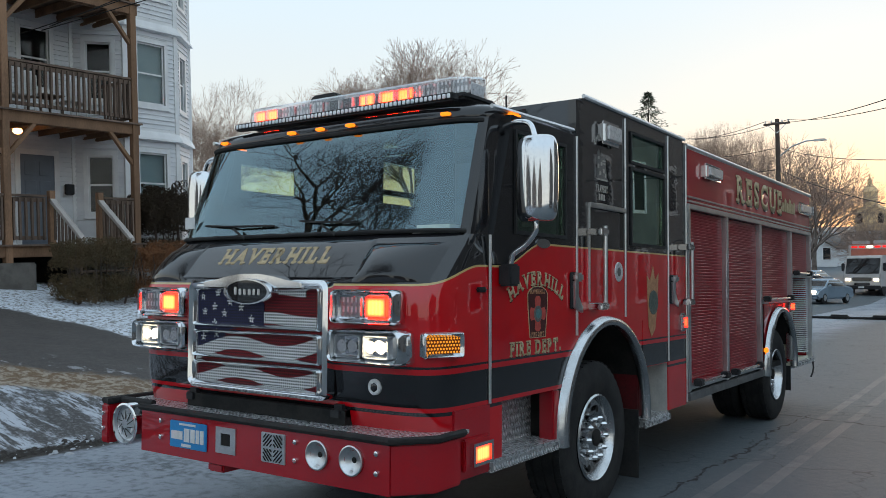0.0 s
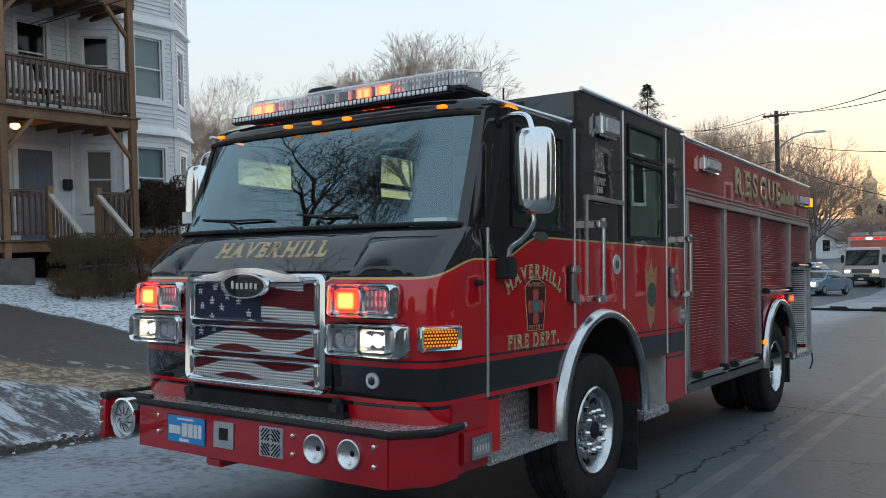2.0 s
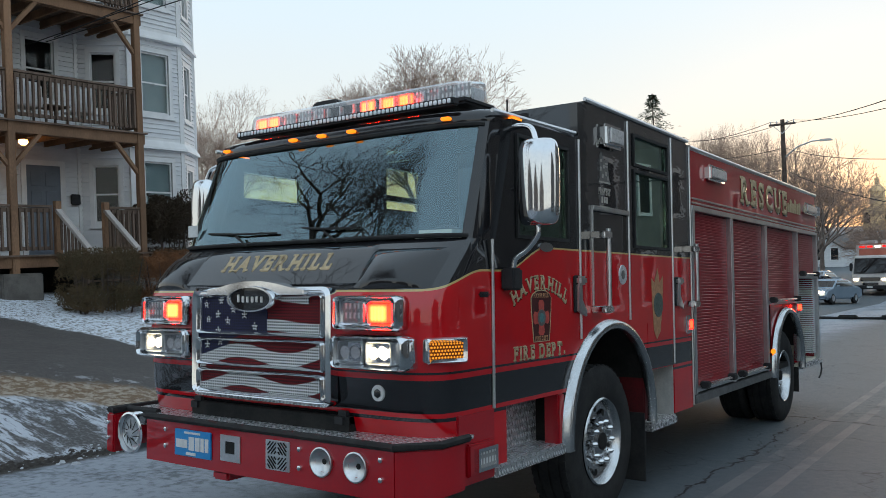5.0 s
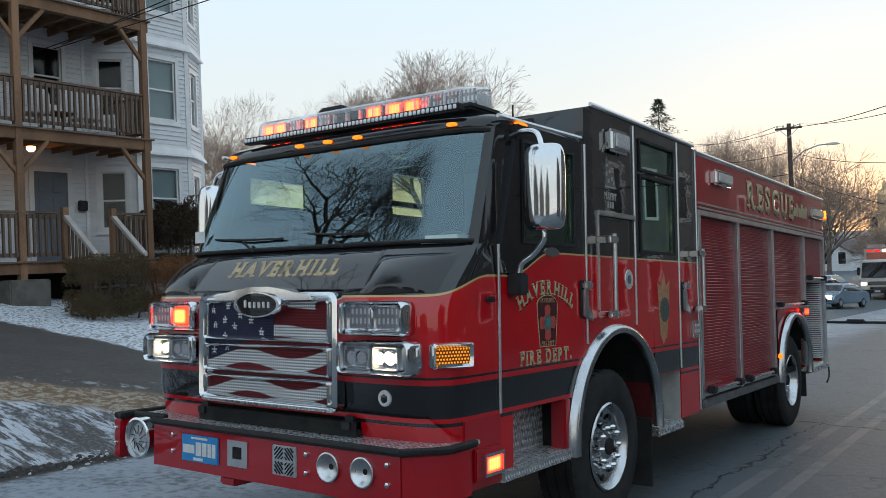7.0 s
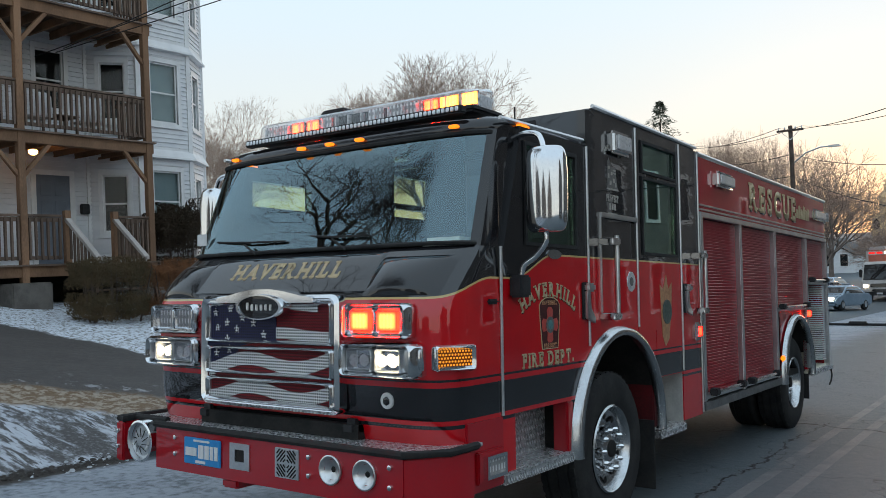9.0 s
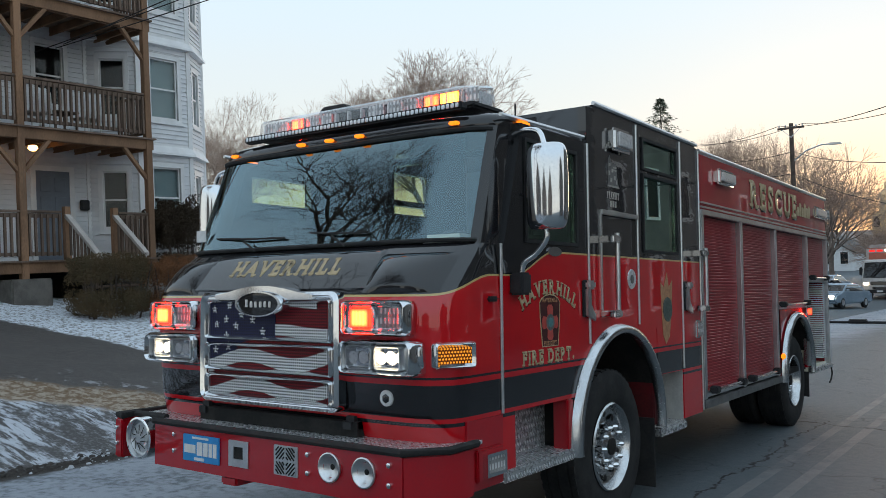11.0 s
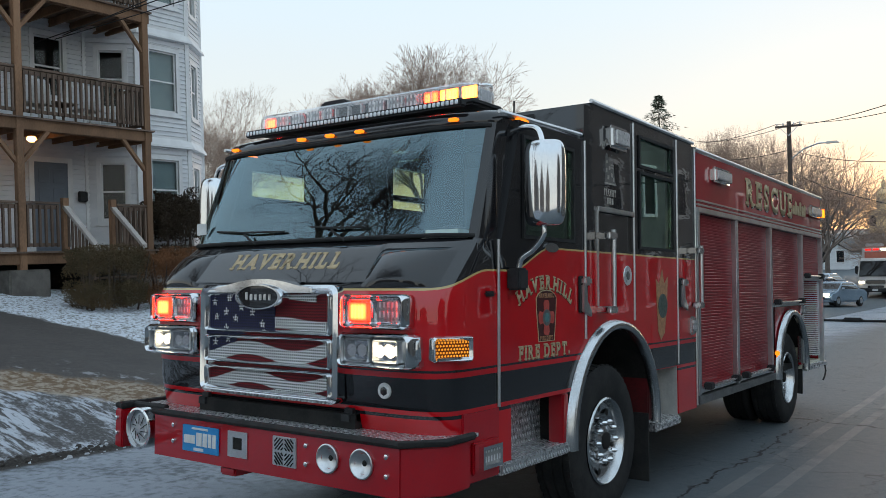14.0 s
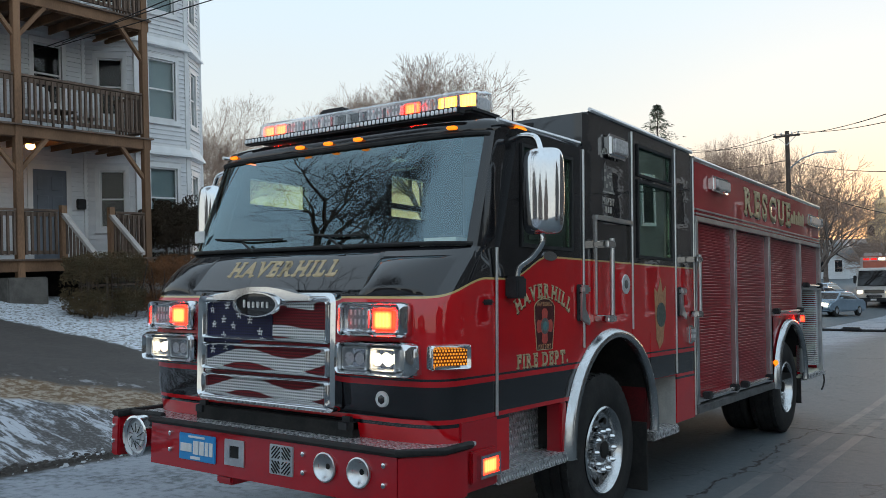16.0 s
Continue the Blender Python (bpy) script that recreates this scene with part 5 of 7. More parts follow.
    # black box set proud of the cab front to paint the recess's shadow
    b = B()
    box(b, -0.66, 0.68, -0.226, 0.0, 0.863, 0.945)
    part("bumper_gap", b, UNDER, bp)
    for s in (-1, 1):
        b = B()
        box(b, s * 0.62 - 0.06, s * 0.62 + 0.06, -0.245, -0.10, 0.875, 0.975, 0.03)
        part("hood_hinge", b, PLASTIC, bp)
    # lower side skirts running back from the bumper to the step
    for s in (-1, 1):
        b = B()
        box(b, s * 1.18, s * 1.252, 0.0, 0.37, 0.585, 0.97, 0.006)
        part("corner_skirt", b, BODY_RED, truck)


def build_side_details():
    # arched and straight door lettering
    for dz, out, mat, nm in ((0.0, 0.0, GOLD, "door_lettering"), (-0.004, -0.001, BLACK, "letter_shadow")):
        b = B()
        serif_lettering(b, "HAVERHILL", 0.088, 0.70, side_pose(1.2515 + out, 0.93 - dz, 1.640 + dz), 0.0015, 0.62)
        d1 = part(nm, b, mat, truck if not dz else d1, "arched gold serif letters on the door" if not dz else "", smooth=0)
    for dz, out, mat, nm in ((0.0, 0.0, GOLD, "door_lettering"), (-0.004, -0.001, BLACK, "letter_shadow")):
        b = B()
        serif_lettering(b, "FIRE DEPT.", 0.085, 0.65, side_pose(1.2515 + out, 0.92 - dz, 1.215 + dz), 0.0015)
        d2 = part(nm, b, mat, truck if not dz else d2, "gold serif letters on the door" if not dz else "", smooth=0)
    for dz, out, mat, nm in ((0.0, 0.0, GOLD, "body_lettering"), (-0.016, -0.002, BLACK, "letter_shadow")):
        b = B()
        serif_lettering(b, "RESCUE", 0.275, 1.95, side_pose(1.2535 + out, 6.30 - dz, 2.535 + dz), 0.002)
        d3 = part(nm, b, mat, truck if not dz else d3, "large gold serif letters on the body" if not dz else "", smooth=0)
    b = B()
    for k, (u, h) in enumerate(((7.36, 0.10), (7.48, 0.15), (7.60, 0.11), (7.72, 0.16), (7.84, 0.12), (7.95, 0.14))):
        prism(b, [(u - 0.05, 2.57), (u + 0.05, 2.57), (u + 0.065, 2.57 + h), (u, 2.57 + h * 1.15), (u - 0.04, 2.57 + h)], "x", 1.252, 1.256)
    part("body_emblem", b, GOLD, truck, "gold script mark on the body")
    # crest
    shield = [(0.80, 1.585), (0.825, 1.61), (0.87, 1.628), (0.93, 1.634), (0.99, 1.628), (1.035, 1.61), (1.06, 1.585), (1.055, 1.50), (1.03, 1.315), (0.83, 1.315), (0.805, 1.50)]
    b = B()
    prism(b, shield, "x", 1.2505, 1.2525)
    cr = part("door_crest", b, CRESTDARK, truck, "dark shield crest with a red cross badge")
    cy, cz = 0.93, 1.462
    b = B()
    pts = []
    for k in range(4):
        a = math.pi / 2 * k
        for da, rr in ((-0.42, 0.100), (-0.2, 0.112), (0.2, 0.112), (0.42, 0.100), (0.62, 0.058), (0.95, 0.058)):
            pts.append((cy + rr * math.sin(a + da) * 0.92, cz + rr * math.cos(a + da)))
    prism(b, pts, "x", 1.2525, 1.2545)
    part("crest_cross", b, CRESTRED, cr, "red cross badge")
    b = B()
    lathe(b, [(0.052, 1.2545), (0.052, 1.256), (0.001, 1.256)], (0, cy, cz), "x", 18)
    part("crest_disc", b, EMBLEMGREY, cr)
    b = B()
    lathe(b, [(0.03, 1.256), (0.03, 1.2575), (0.001, 1.2575)], (0, cy, cz), "x", 12)
    part("crest_centre", b, CRESTTEAL, cr)
    b = B()
    tube(b, [(1.2525, u, z) for u, z in shield], 0.0035, 4, True)
    part("crest_border", b, GOLD, cr)
    b = B()
    serif_lettering(b, "HAVERHILL", 0.026, 0.19, side_pose(1.2525, cy, 1.588), 0.001)
    serif_lettering(b, "FIRE DEPT", 0.026, 0.16, side_pose(1.2525, cy, 1.322), 0.001)
    tagged(part("crest_lettering", b, FLAMETAN, cr, smooth=0), kind="stuff")
    # badges on panels
    b = B()
    lathe(b, [(0.075, 1.2505), (0.072, 1.255), (0.001, 1.255)], (0, 2.20, 1.74), "x", 20)
    part("round_badge", b, UNLIT, truck, "small round badge on the side")
    b = B()
    lathe(b, [(0.036, 1.2555), (0.03, 1.2585), (0.001, 1.2585)], (0, 2.20, 1.74), "x", 8)
    part("badge_centre", b, EMBLEMGREY, truck)
    ec = 1.90
    b = B()
    prism(b, [(ec - 0.10, 2.40), (ec + 0.115, 2.40), (ec + 0.09, 2.425), (ec + 0.07, 2.50), (ec + 0.055, 2.585), (ec - 0.01, 2.565), (ec - 0.05, 2.63), (ec - 0.075, 2.60), (ec - 0.08, 2.43)], "x", 1.2505, 1.2525)
    pe = part("panel_emblem", b, EMBLEMGREY, truck, "grey tower emblem with words on the black panel")
    b = B()
    for u, z, w, h in ((-0.055, 2.56, 0.03, 0.02), (-0.06, 2.50, 0.025, 0.03), (-0.01, 2.52, 0.03, 0.025), (0.035, 2.545, 0.05, 0.012), (0.035, 2.525, 0.05, 0.012), (0.03, 2.47, 0.03, 0.03), (-0.03, 2.45, 0.03, 0.03), (0.06, 2.44, 0.02, 0.03), (0.0, 2.405, 0.18, 0.012)):
        box(b, 1.2525, 1.2540, ec + u - w / 2, ec + u + w / 2, z - h / 2, z + h / 2)
    for k in range(9):
        a = -0.85 + 0.2125 * k
        u, z = ec + 0.16 * math.sin(a), 2.56 + 0.16 * math.cos(a)
        box(b, 1.2505, 1.2525, u - 0.012, u + 0.012, z - 0.015, z + 0.015)
    serif_lettering(b, "BRAVEST", 0.05, 0.20, side_pose(1.2505, ec, 2.315), 0.002)
    for u in (-0.04, 0.0, 0.04):
        box(b, 1.2505, 1.2525, ec + u - 0.014, ec + u + 0.014, 2.255, 2.30)
    box(b, 1.2505, 1.2525, ec - 0.085, ec + 0.085, 2.215, 2.233)
    tagged(part("emblem_print", b, EMBLEMPALE, pe, smooth=0), "pale printed words and lines", kind="stuff")
    b = B()
    prism(b, [(2.76, 1.72), (2.83, 1.68), (2.90, 1.80), (2.94, 1.68), (3.02, 1.74), (3.0, 1.5), (2.94, 1.28), (2.86, 1.22), (2.80, 1.3), (2.78, 1.5)], "x", 1.2505, 1.2535)
    em = part("door_emblem", b, FLAMETAN, truck, "flame emblem on the crew door")
    b = B()
    lathe(b, [(0.10, 1.2545), (0.10, 1.257), (0.001, 1.257)], (0, 2.90, 1.50), "x", 18)
    part("emblem_centre", b, EMBLEMDARK, em)
    b = B()
    prism(b, [(1.00 + 0.09 * math.cos(6.2832 * k / 24), 1.905 + 0.03 * math.sin(6.2832 * k / 24)) for k in range(24)], "x", 1.2505, 1.258)
    part("oval_badge", b, CHROME, truck)
    # flash light drums at the side
    b = B()
    box(b, 1.25, 1.285, 3.50, 3.63, 1.235, 1.395, 0.014)
    sf = part("side_flasher", b, CHROME, truck, "red flasher on the side")
    drum("S", sf, 1.2905, 3.565, 1.315, 0.10, 0.045, SMALLLIT, 90)
    b = B()
    box(b, 1.25, 1.275, 7.62, 7.76, 1.30, 1.44, 0.010)
    rf = part("side_flasher", b, CHROME, truck, "red flasher over the rear wheel")
    drum("R", rf, 1.280, 7.69, 1.37, 0.07, 0.04, SMALLLIT, 60)
    b = B()
    box(b, 1.25, 1.285, 8.76, 8.90, 2.59, 2.77, 0.010)
    af = part("amber_flasher", b, CHROME, truck, "amber flasher at the rear corner")
    drum("Z", af, 1.292, 8.83, 2.68, 0.09, 0.06, AMBERFLASH, 60)
    b = B()
    box(b, 1.25, 1.29, 6.36, 6.44, 0.86, 0.92, 0.012)
    part("amber_marker", b, AMBERLIT, truck)
    # scene lights
    for y0, y1, z0, z1, tilt in ((1.84, 2.15, 2.66, 2.83, 0), (4.17, 4.66, 2.65, 2.80, 0), (8.1, 8.75, 2.60, 2.75, 0)):
        b = B()
        box(b, 1.25, 1.31, y0, y1, z0, z1, 0.022)
        sl = part("scene_light", b, CHROME, truck, "white scene light in a chrome housing")
        b = B()
        box(b, 1.308, 1.322, y0 + 0.04, y1 - 0.04, z0 + 0.03, z1 - 0.03, 0.008)
        part("lens", b, UNLIT, sl)
    # mirrors
    for s in (-1, 1):
        b = B()
        prof = [(0.115 * (1 - abs(math.sin(a)) ** 7) ** 0.14 * (1 - 0.06 * math.sin(a) ** 2), 0.27 * math.sin(a)) for a in [radians(-88 + 176 * k / 24) for k in range(25)]]
        lathe(b, prof, (0, 0, 0), "z", 40)
        bmesh.ops.scale(b, vec=(1.15, 0.75, 0.92), verts=b.verts)
        bmesh.ops.translate(b, vec=(s * 1.47, 0.52, 2.255), verts=b.verts)
        mi = part("door_mirror", b, CHROME, truck, "large chrome door mirror on curved arms", 80)
        b = B()
        tube(b, flowing([(s * 1.23, 0.56, 2.585), (s * 1.33, 0.54, 2.60), (s * 1.42, 0.53, 2.575), (s * 1.46, 0.52, 2.48)]), 0.018, 10)
        part("mirror_arm", b, CHROME, mi)
        b = B()
        tube(b, flowing([(s * 1.46, 0.52, 2.02), (s * 1.46, 0.52, 1.95), (s * 1.39, 0.52, 1.87), (s * 1.32, 0.51, 1.82), (s * 1.30, 0.505, 1.75)]), 0.017, 10)
        part("mirror_arm", b, CHROME, mi)
        b = B()
        box(b, s * 1.25, s * 1.34, 0.45, 0.56, 1.635, 1.765, 0.012)
        part("mirror_base", b, PLASTIC, mi)
        b = B()
        box(b, s * 1.21, s * 1.27, 0.22, 0.32, 1.60, 1.63, 0.012)
        part("washer_nozzle", b, PLASTIC, truck)


def build_body():
    # compartments: frames, shutters and the open last bay
    for s in (-1, 1):
        b = B()
        ring_panel(b, "x", min(s * 1.20, s * 1.25), max(s * 1.20, s * 1.25), (3.73, 8.90, 2.385, 2.90), [])
        part("upper_panel", b, BODY_RED, truck, "red upper body panel")
    b = B()
    box(b, -1.2, 1.2, 3.73, 3.80, 0.65, 2.90)
    part("body_front", b, BODY_RED, truck)
    b = B()
    box(b, -1.2, 1.2, 3.80, 7.75, 0.64, 0.70)
    box(b, -1.2, 1.2, 3.74, 8.9, 2.86, 2.89)
    box(b, -0.95, 0.95, 3.8, 8.85, 0.7, 2.86)
    part("body_core", b, UNDER, truck)
    for s in (-1, 1):
        b = B()
        tube(b, [(s * 1.25, 3.72, 2.905), (s * 1.25, 8.93, 2.905)], 0.022, 8)
        box(b, s * 1.0, s * 1.24, 4.4, 8.9, 2.89, 2.93, 0.01)
        part("roof_rail", b, ALU, truck, "aluminium roof rail")
        b = B()
        for z in (2.44, 2.40):
            box(b, s * 1.25, s * 1.265, 3.75, 8.9, z, z + 0.014)
        part("rub_strip", b, ALU, truck)
        bays = [(3.80, 4.90, 0.73), (4.97, 6.20, 0.73), (6.27, 7.70, 1.46), (7.77, 8.86, 1.78)]
        for y0, y1, z0 in bays:
            b = B()
            n = int((2.33 - z0) / 0.028)
            rows = []
            for k in range(n):
                z = z0 + (2.33 - z0) * k / n
                h = (2.33 - z0) / n
                for dz, dx in ((0.0, 0.0), (h * 0.12, 0.0022), (h * 0.8, 0.0025), (h * 0.94, 0.0)):
                    rows.append([(s * (1.215 + dx), y0, z + dz), (s * (1.215 + dx), y1, z + dz)])
            sheet(b, rows)
            sh = part("roller_shutter", b, SHUTTER, truck, "red roller shutter with fine slats", smooth=0)
            b = B()
            box(b, s * 1.20, s * 1.262, y0, y1, z0 - 0.035, z0 + 0.01, 0.006)
            part("bottom_rail", b, ALU, sh)
            b = B()
            tube(b, [(s * 1.30, y0 + 0.12, z0 + 0.02), (s * 1.30, y1 - 0.12, z0 + 0.02)], 0.014, 8)
            part("lift_bar", b, CHROME, sh)
            for yy in (y0 + 0.14, y1 - 0.14):
                b = B()
                box(b, s * 1.25, s * 1.325, yy - 0.05, yy + 0.05, z0 - 0.01, z0 + 0.055, 0.01)
                part("catch", b, PLASTIC, sh)
        for ya, yb2, z0 in ((3.735, 3.80, 0.68), (4.90, 4.97, 0.68), (6.20, 6.27, 0.68), (7.70, 7.77, 0.68), (8.86, 8.92, 0.62)):
            b = B()
            box(b, s * 1.195, s * 1.268, ya, yb2, z0, 2.38, 0.008)
            part("door_post", b, ALU, truck, "aluminium shutter post")
        b = B()
        box(b, s * 1.20, s * 1.272, 3.74, 8.9, 2.335, 2.382, 0.006)
        part("header_rail", b, ALU, truck)
        b = B()
        box(b, s * 1.15, s * 1.275, 3.74, 6.33, 0.60, 0.675, 0.008)
        part("rub_rail", b, DARKRAIL, truck, "dark grey rub rail")
        # wheel arch panel
        b = B()
        n = 16
        for k in range(n):
            a0, a1 = math.pi * k / n, math.pi * (k + 1) / n
            q = [(7.13 - 0.68 * math.cos(a), 0.66 + 0.68 * math.sin(a)) for a in (a0, a1)]
            ytop = [6.27 + 1.43 * (k + j) / n for j in (0, 1)]
            b.faces.new([b.verts.new((s * 1.235, u, w)) for u, w in (q[0], q[1], (ytop[1], 1.42), (ytop[0], 1.42))])
        for u0, u1 in ((6.27, 6.45), (7.70, 7.81)):
            box(b, s * 1.20, s * 1.235, u0, u1, 0.66, 1.43)
        part("arch_panel", b, BODY_RED, truck)
        arch(s, 7.13, 0.66, 0.68)
        # open rear bay with fittings
        b = B()
        box(b, s * 0.80, s * 0.82, 7.78, 8.86, 0.66, 1.78)
        box(b, s * 0.8, s * 1.22, 7.775, 7.79, 0.66, 1.78)
        box(b, s * 0.8, s * 1.22, 7.78, 8.86, 0.60, 0.66)
        bay = part("open_bay", b, BAYCREAM, truck, "open rear compartment with fittings")
        for k in range(4):
            b = B()
            lathe(b, [(0.07, s * 1.0), (0.075, s * 1.1), (0.04, s * 1.12)], (0, 7.98 + 0.02 * k, 0.85 + 0.25 * k), "x", 14)
            part("outlet", b, CHROME if k % 2 else BODY_RED, bay)
        for k in range(36):
            b = B()
            z = 0.72 + k * 0.029
            box(b, s * 1.06, s * 1.235, 8.60, 8.82, z, z + 0.016)
            part("vent_fin", b, LEDLENS, bay)
        b = B()
        box(b, s * 0.9, s * 1.28, 7.85, 9.0, 0.57, 0.63, 0.01)
        part("tailboard", b, TREAD, truck)
        b = B()
        box(b, s * 0.75, s * 1.22, 7.80, 7.83, 0.28, 0.65)
        part("mud_flap", b, RUBBER, truck)
        b = B()
        box(b, s * 0.75, s * 1.24, 2.595, 2.612, 0.13, 0.66)
        part("mud_flap", b, RUBBER, truck)
    b = B()
    tube(b, [(1.25, 9.0, 0.60), (1.26, 9.02, 0.48), (1.25, 8.99, 0.40), (1.24, 8.94, 0.36)], 0.012, 6)
    part("strap", b, RUBBER, truck)
    b = B()
    box(b, -0.45, 0.45, 0.3, 8.9, 0.45, 0.66)
    box(b, -1.0, 1.0, 1.85, 1.95, 0.42, 0.58)
    box(b, -1.0, 1.0, 7.05, 7.2, 0.42, 0.60)
    part("chassis", b, UNDER, truck)
    b = B()
    box(b, -1.2, 1.2, 8.84, 8.90, 0.65, 2.88)
    part("body_back", b, BODY_RED, truck)


build_cab()
build_body()
for yy, twin in ((1.90, False), (7.13, True)):
    for s in (-1, 1):
        build_wheel(yy, s, twin)
build_front_details()
build_bumper()
build_side_details()


# ---- the three-storey house with porches; it stands upright on the bank ----
WALL_X, POST_X = -15.0, -13.0
FLOORS = (2.10, 4.85, 7.60)
house = thing("apartment_house", "white clapboard three-storey house with timber porches", "house", Matrix.Identity(4))


def wall_run(p, q, z0, z1, openings, nm="wall"):
    """A wall between two plan points with lapped boards; openings are (u0, u1, z0, z1) along it."""
    p, q = Vector((*p, 0)), Vector((*q, 0))
    d = (q - p).normalized()
    n = Vector((d.y, -d.x, 0))
    L = (q - p).length
    b = B()
    ring_panel(b, "y", 0.0, 0.16, (0, L, z0, z1), openings)
    m = Matrix((( d.x, -n.x, 0, p.x), (d.y, -n.y, 0, p.y), (0, 0, 1, 0), (0, 0, 0, 1)))
    b.transform(m)
    w = part(nm, b, SIDING, house, smooth=0)
    # lapped boards
    V, F = [], []
    step = 0.115
    k = 0
    z = z0
    while z < z1 - 0.01:
        zt = min(z + step, z1)
        cuts = [(0.0, L)]
        for o in openings:
            if zt > o[2] - 0.09 and z < o[3] + 0.09:
                nxt = []
                for a, c in cuts:
                    if o[0] - 0.09 > a:
                        nxt.append((a, min(c, o[0] - 0.09)))
                    if o[1] + 0.09 < c:
                        nxt.append((max(a, o[1] + 0.09), c))
                cuts = nxt
        for a, c in cuts:
            i = len(V)
            for u in (a, c):
                V += [m @ Vector((u, -0.034, z)), m @ Vector((u, -0.006, zt)), m @ Vector((u, 0.0, z))]
            F += [(i, i + 3, i + 4, i + 1), (i, i + 2, i + 5, i + 3)]
        z += step
    me = raw_mesh("siding", V, F, SIDING)
    me.polygons.foreach_set("use_smooth", [False] * len(me.polygons))
    sd = new("siding", me)
    sd.parent = w
    for o in openings:
        window(m, o)
    return w


def window(m, o, kind="sash"):
    u0, u1, z0, z1 = o
    b = B()
    ring_panel(b, "y", -0.035, 0.05, (u0 - 0.10, u1 + 0.10, z0 - 0.10, z1 + 0.12), [(u0, u1, z0, z1)])
    box(b, u0 - 0.13, u1 + 0.13, -0.07, 0.0, z0 - 0.13, z0 - 0.095)
    b.transform(m)
    w = part("window", b, TRIM, house, "white-framed sash window")
    b = B()
    zm = (z0 + z1) / 2
    ring_panel(b, "y", 0.02, 0.06, (u0, u1, z0, z1), [(u0 + 0.04, u1 - 0.04, z0 + 0.05, zm - 0.02), (u0 + 0.04, u1 - 0.04, zm + 0.02, z1 - 0.04)])
    b.transform(m)
    part("sash", b, TRIM, w)
    b = B()
    box(b, u0, u1, 0.036, 0.042, z0, z1)
    b.transform(m)
    part("pane", b, PANE, w)
    b = B()
    box(b, u0 + 0.01, u1 - 0.01, 0.12, 0.14, z0, z1)
    b.transform(m)
    # narrow sashes get a black sheet for the dark room, wide ones a blind
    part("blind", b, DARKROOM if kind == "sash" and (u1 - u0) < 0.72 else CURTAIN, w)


def build_house():
    top = 10.6
    # flat front wall behind the porch
    wall_run((WALL_X, 0.5), (WALL_X, 7.85), 1.2, top, [(1.0, 1.9, 2.9, 4.2), (2.95, 3.75, 2.9, 4.2), (6.1, 6.8, 5.75, 7.15), (2.6, 3.4, 5.75, 7.15), (6.1, 6.8, 8.5, 9.9)])
    # three-sided bay
    wall_run((WALL_X, 7.85), (-14.25, 8.78), 1.2, top, [(0.32, 0.90, FLOORS[k] + 0.75, FLOORS[k] + 2.15) for k in range(3)])
    wall_run((-14.25, 8.78), (-14.25, 10.28), 1.2, top, [(0.36, 1.16, FLOORS[k] + 0.75, FLOORS[k] + 2.28) for k in range(3)])
    wall_run((-14.25, 10.28), (-15.0, 11.28), 1.2, top, [(0.35, 0.85, FLOORS[k] + 0.75, FLOORS[k] + 2.15) for k in range(3)])
    wall_run((-15.0, 11.28), (-24.0, 11.28), 1.2, top, [(1.2, 2.0, FLOORS[k] + 0.75, FLOORS[k] + 2.15) for k in range(3)])
    b = B()
    ring_panel(b, "x", -24.2, -24.0, (0.5, 11.0, 1.2, top), [])
    ring_panel(b, "y", 0.4, 0.5, (-24.2, -15.0, 1.2, top), [])
    part("wall", b, SIDING, house)
    # flared skirts between the storeys
    for z in (4.72, 7.47, 10.2):
        b = B()
        plan = [(WALL_X, 7.85), (-14.25, 8.78), (-14.25, 10.28), (-15.0, 11.28)]
        rows = []
        for dz, o in ((0.42, 0.0), (0.2, 0.03), (0.02, 0.15), (-0.03, 0.16), (-0.04, 0.0), (-0.2, 0.015), (-0.22, 0.0)):
            rows.append([(plan[0][0] + o * 0.5, plan[0][1] - o * 0.5, z + dz), (plan[1][0] + o, plan[1][1] - o * 0.5, z + dz), (plan[2][0] + o, plan[2][1] + o * 0.5, z + dz), (plan[3][0] + o * 0.5, plan[3][1] + o * 0.8, z + dz)])
        sheet(b, rows)
        part("skirt", b, TRIM, house, "flared white skirt board", smooth=0)
    b = B()
    for x, y in ((-14.25, 8.78), (-14.25, 10.28), (-15.0, 11.28), (-15.0, 7.85)):
        box(b, x - 0.05, x + 0.045, y - 0.06, y + 0.06, 1.3, 10.6)
    part("corner_board", b, TRIM, house)
    b = B()
    prism(b, [(0.1, top), (11.5, top), (11.5, top + 0.25), (5.8, top + 2.4), (0.1, top + 0.25)], "x", -24.4, -13.9)
    part("roof", b, PLASTIC, house)
    # front door
    for y0, nm in ((6.52, "door"),):
        b = B()
        ring_panel(b, "x", -15.02, -14.95, (y0 - 0.12, y0 + 0.94, 2.1, 4.32), [(y0, y0 + 0.82, 2.1, 4.2)])
        part("door_frame", b, TRIM, house)
        b = B()
        box(b, -15.0, -14.965, y0, y0 + 0.82, 2.1, 4.2)
        d = part("door", b, DOORGREY, house, "grey-blue panelled front door")
        for u in (0.1, 0.45):
            for z0, z1 in ((2.3, 2.95), (3.1, 3.6), (3.72, 4.05)):
                b = B()
                box(b, -14.967, -14.95, y0 + u, y0 + u + 0.27, z0, z1, 0.012, 1)
                part("door_panel", b, DOORGREY, d)
    # mailbox and porch lamp
    b = B()
    box(b, -14.98, -14.88, 7.58, 7.80, 3.30, 3.55, 0.02)
    part("mailbox", b, PLASTIC, house, "dark wall mailbox")
    b = B()
    lathe(b, [(0.02, 4.60), (0.09, 4.62), (0.10, 4.56), (0.05, 4.51)], (-14.1, 6.02, 0), "z", 14)
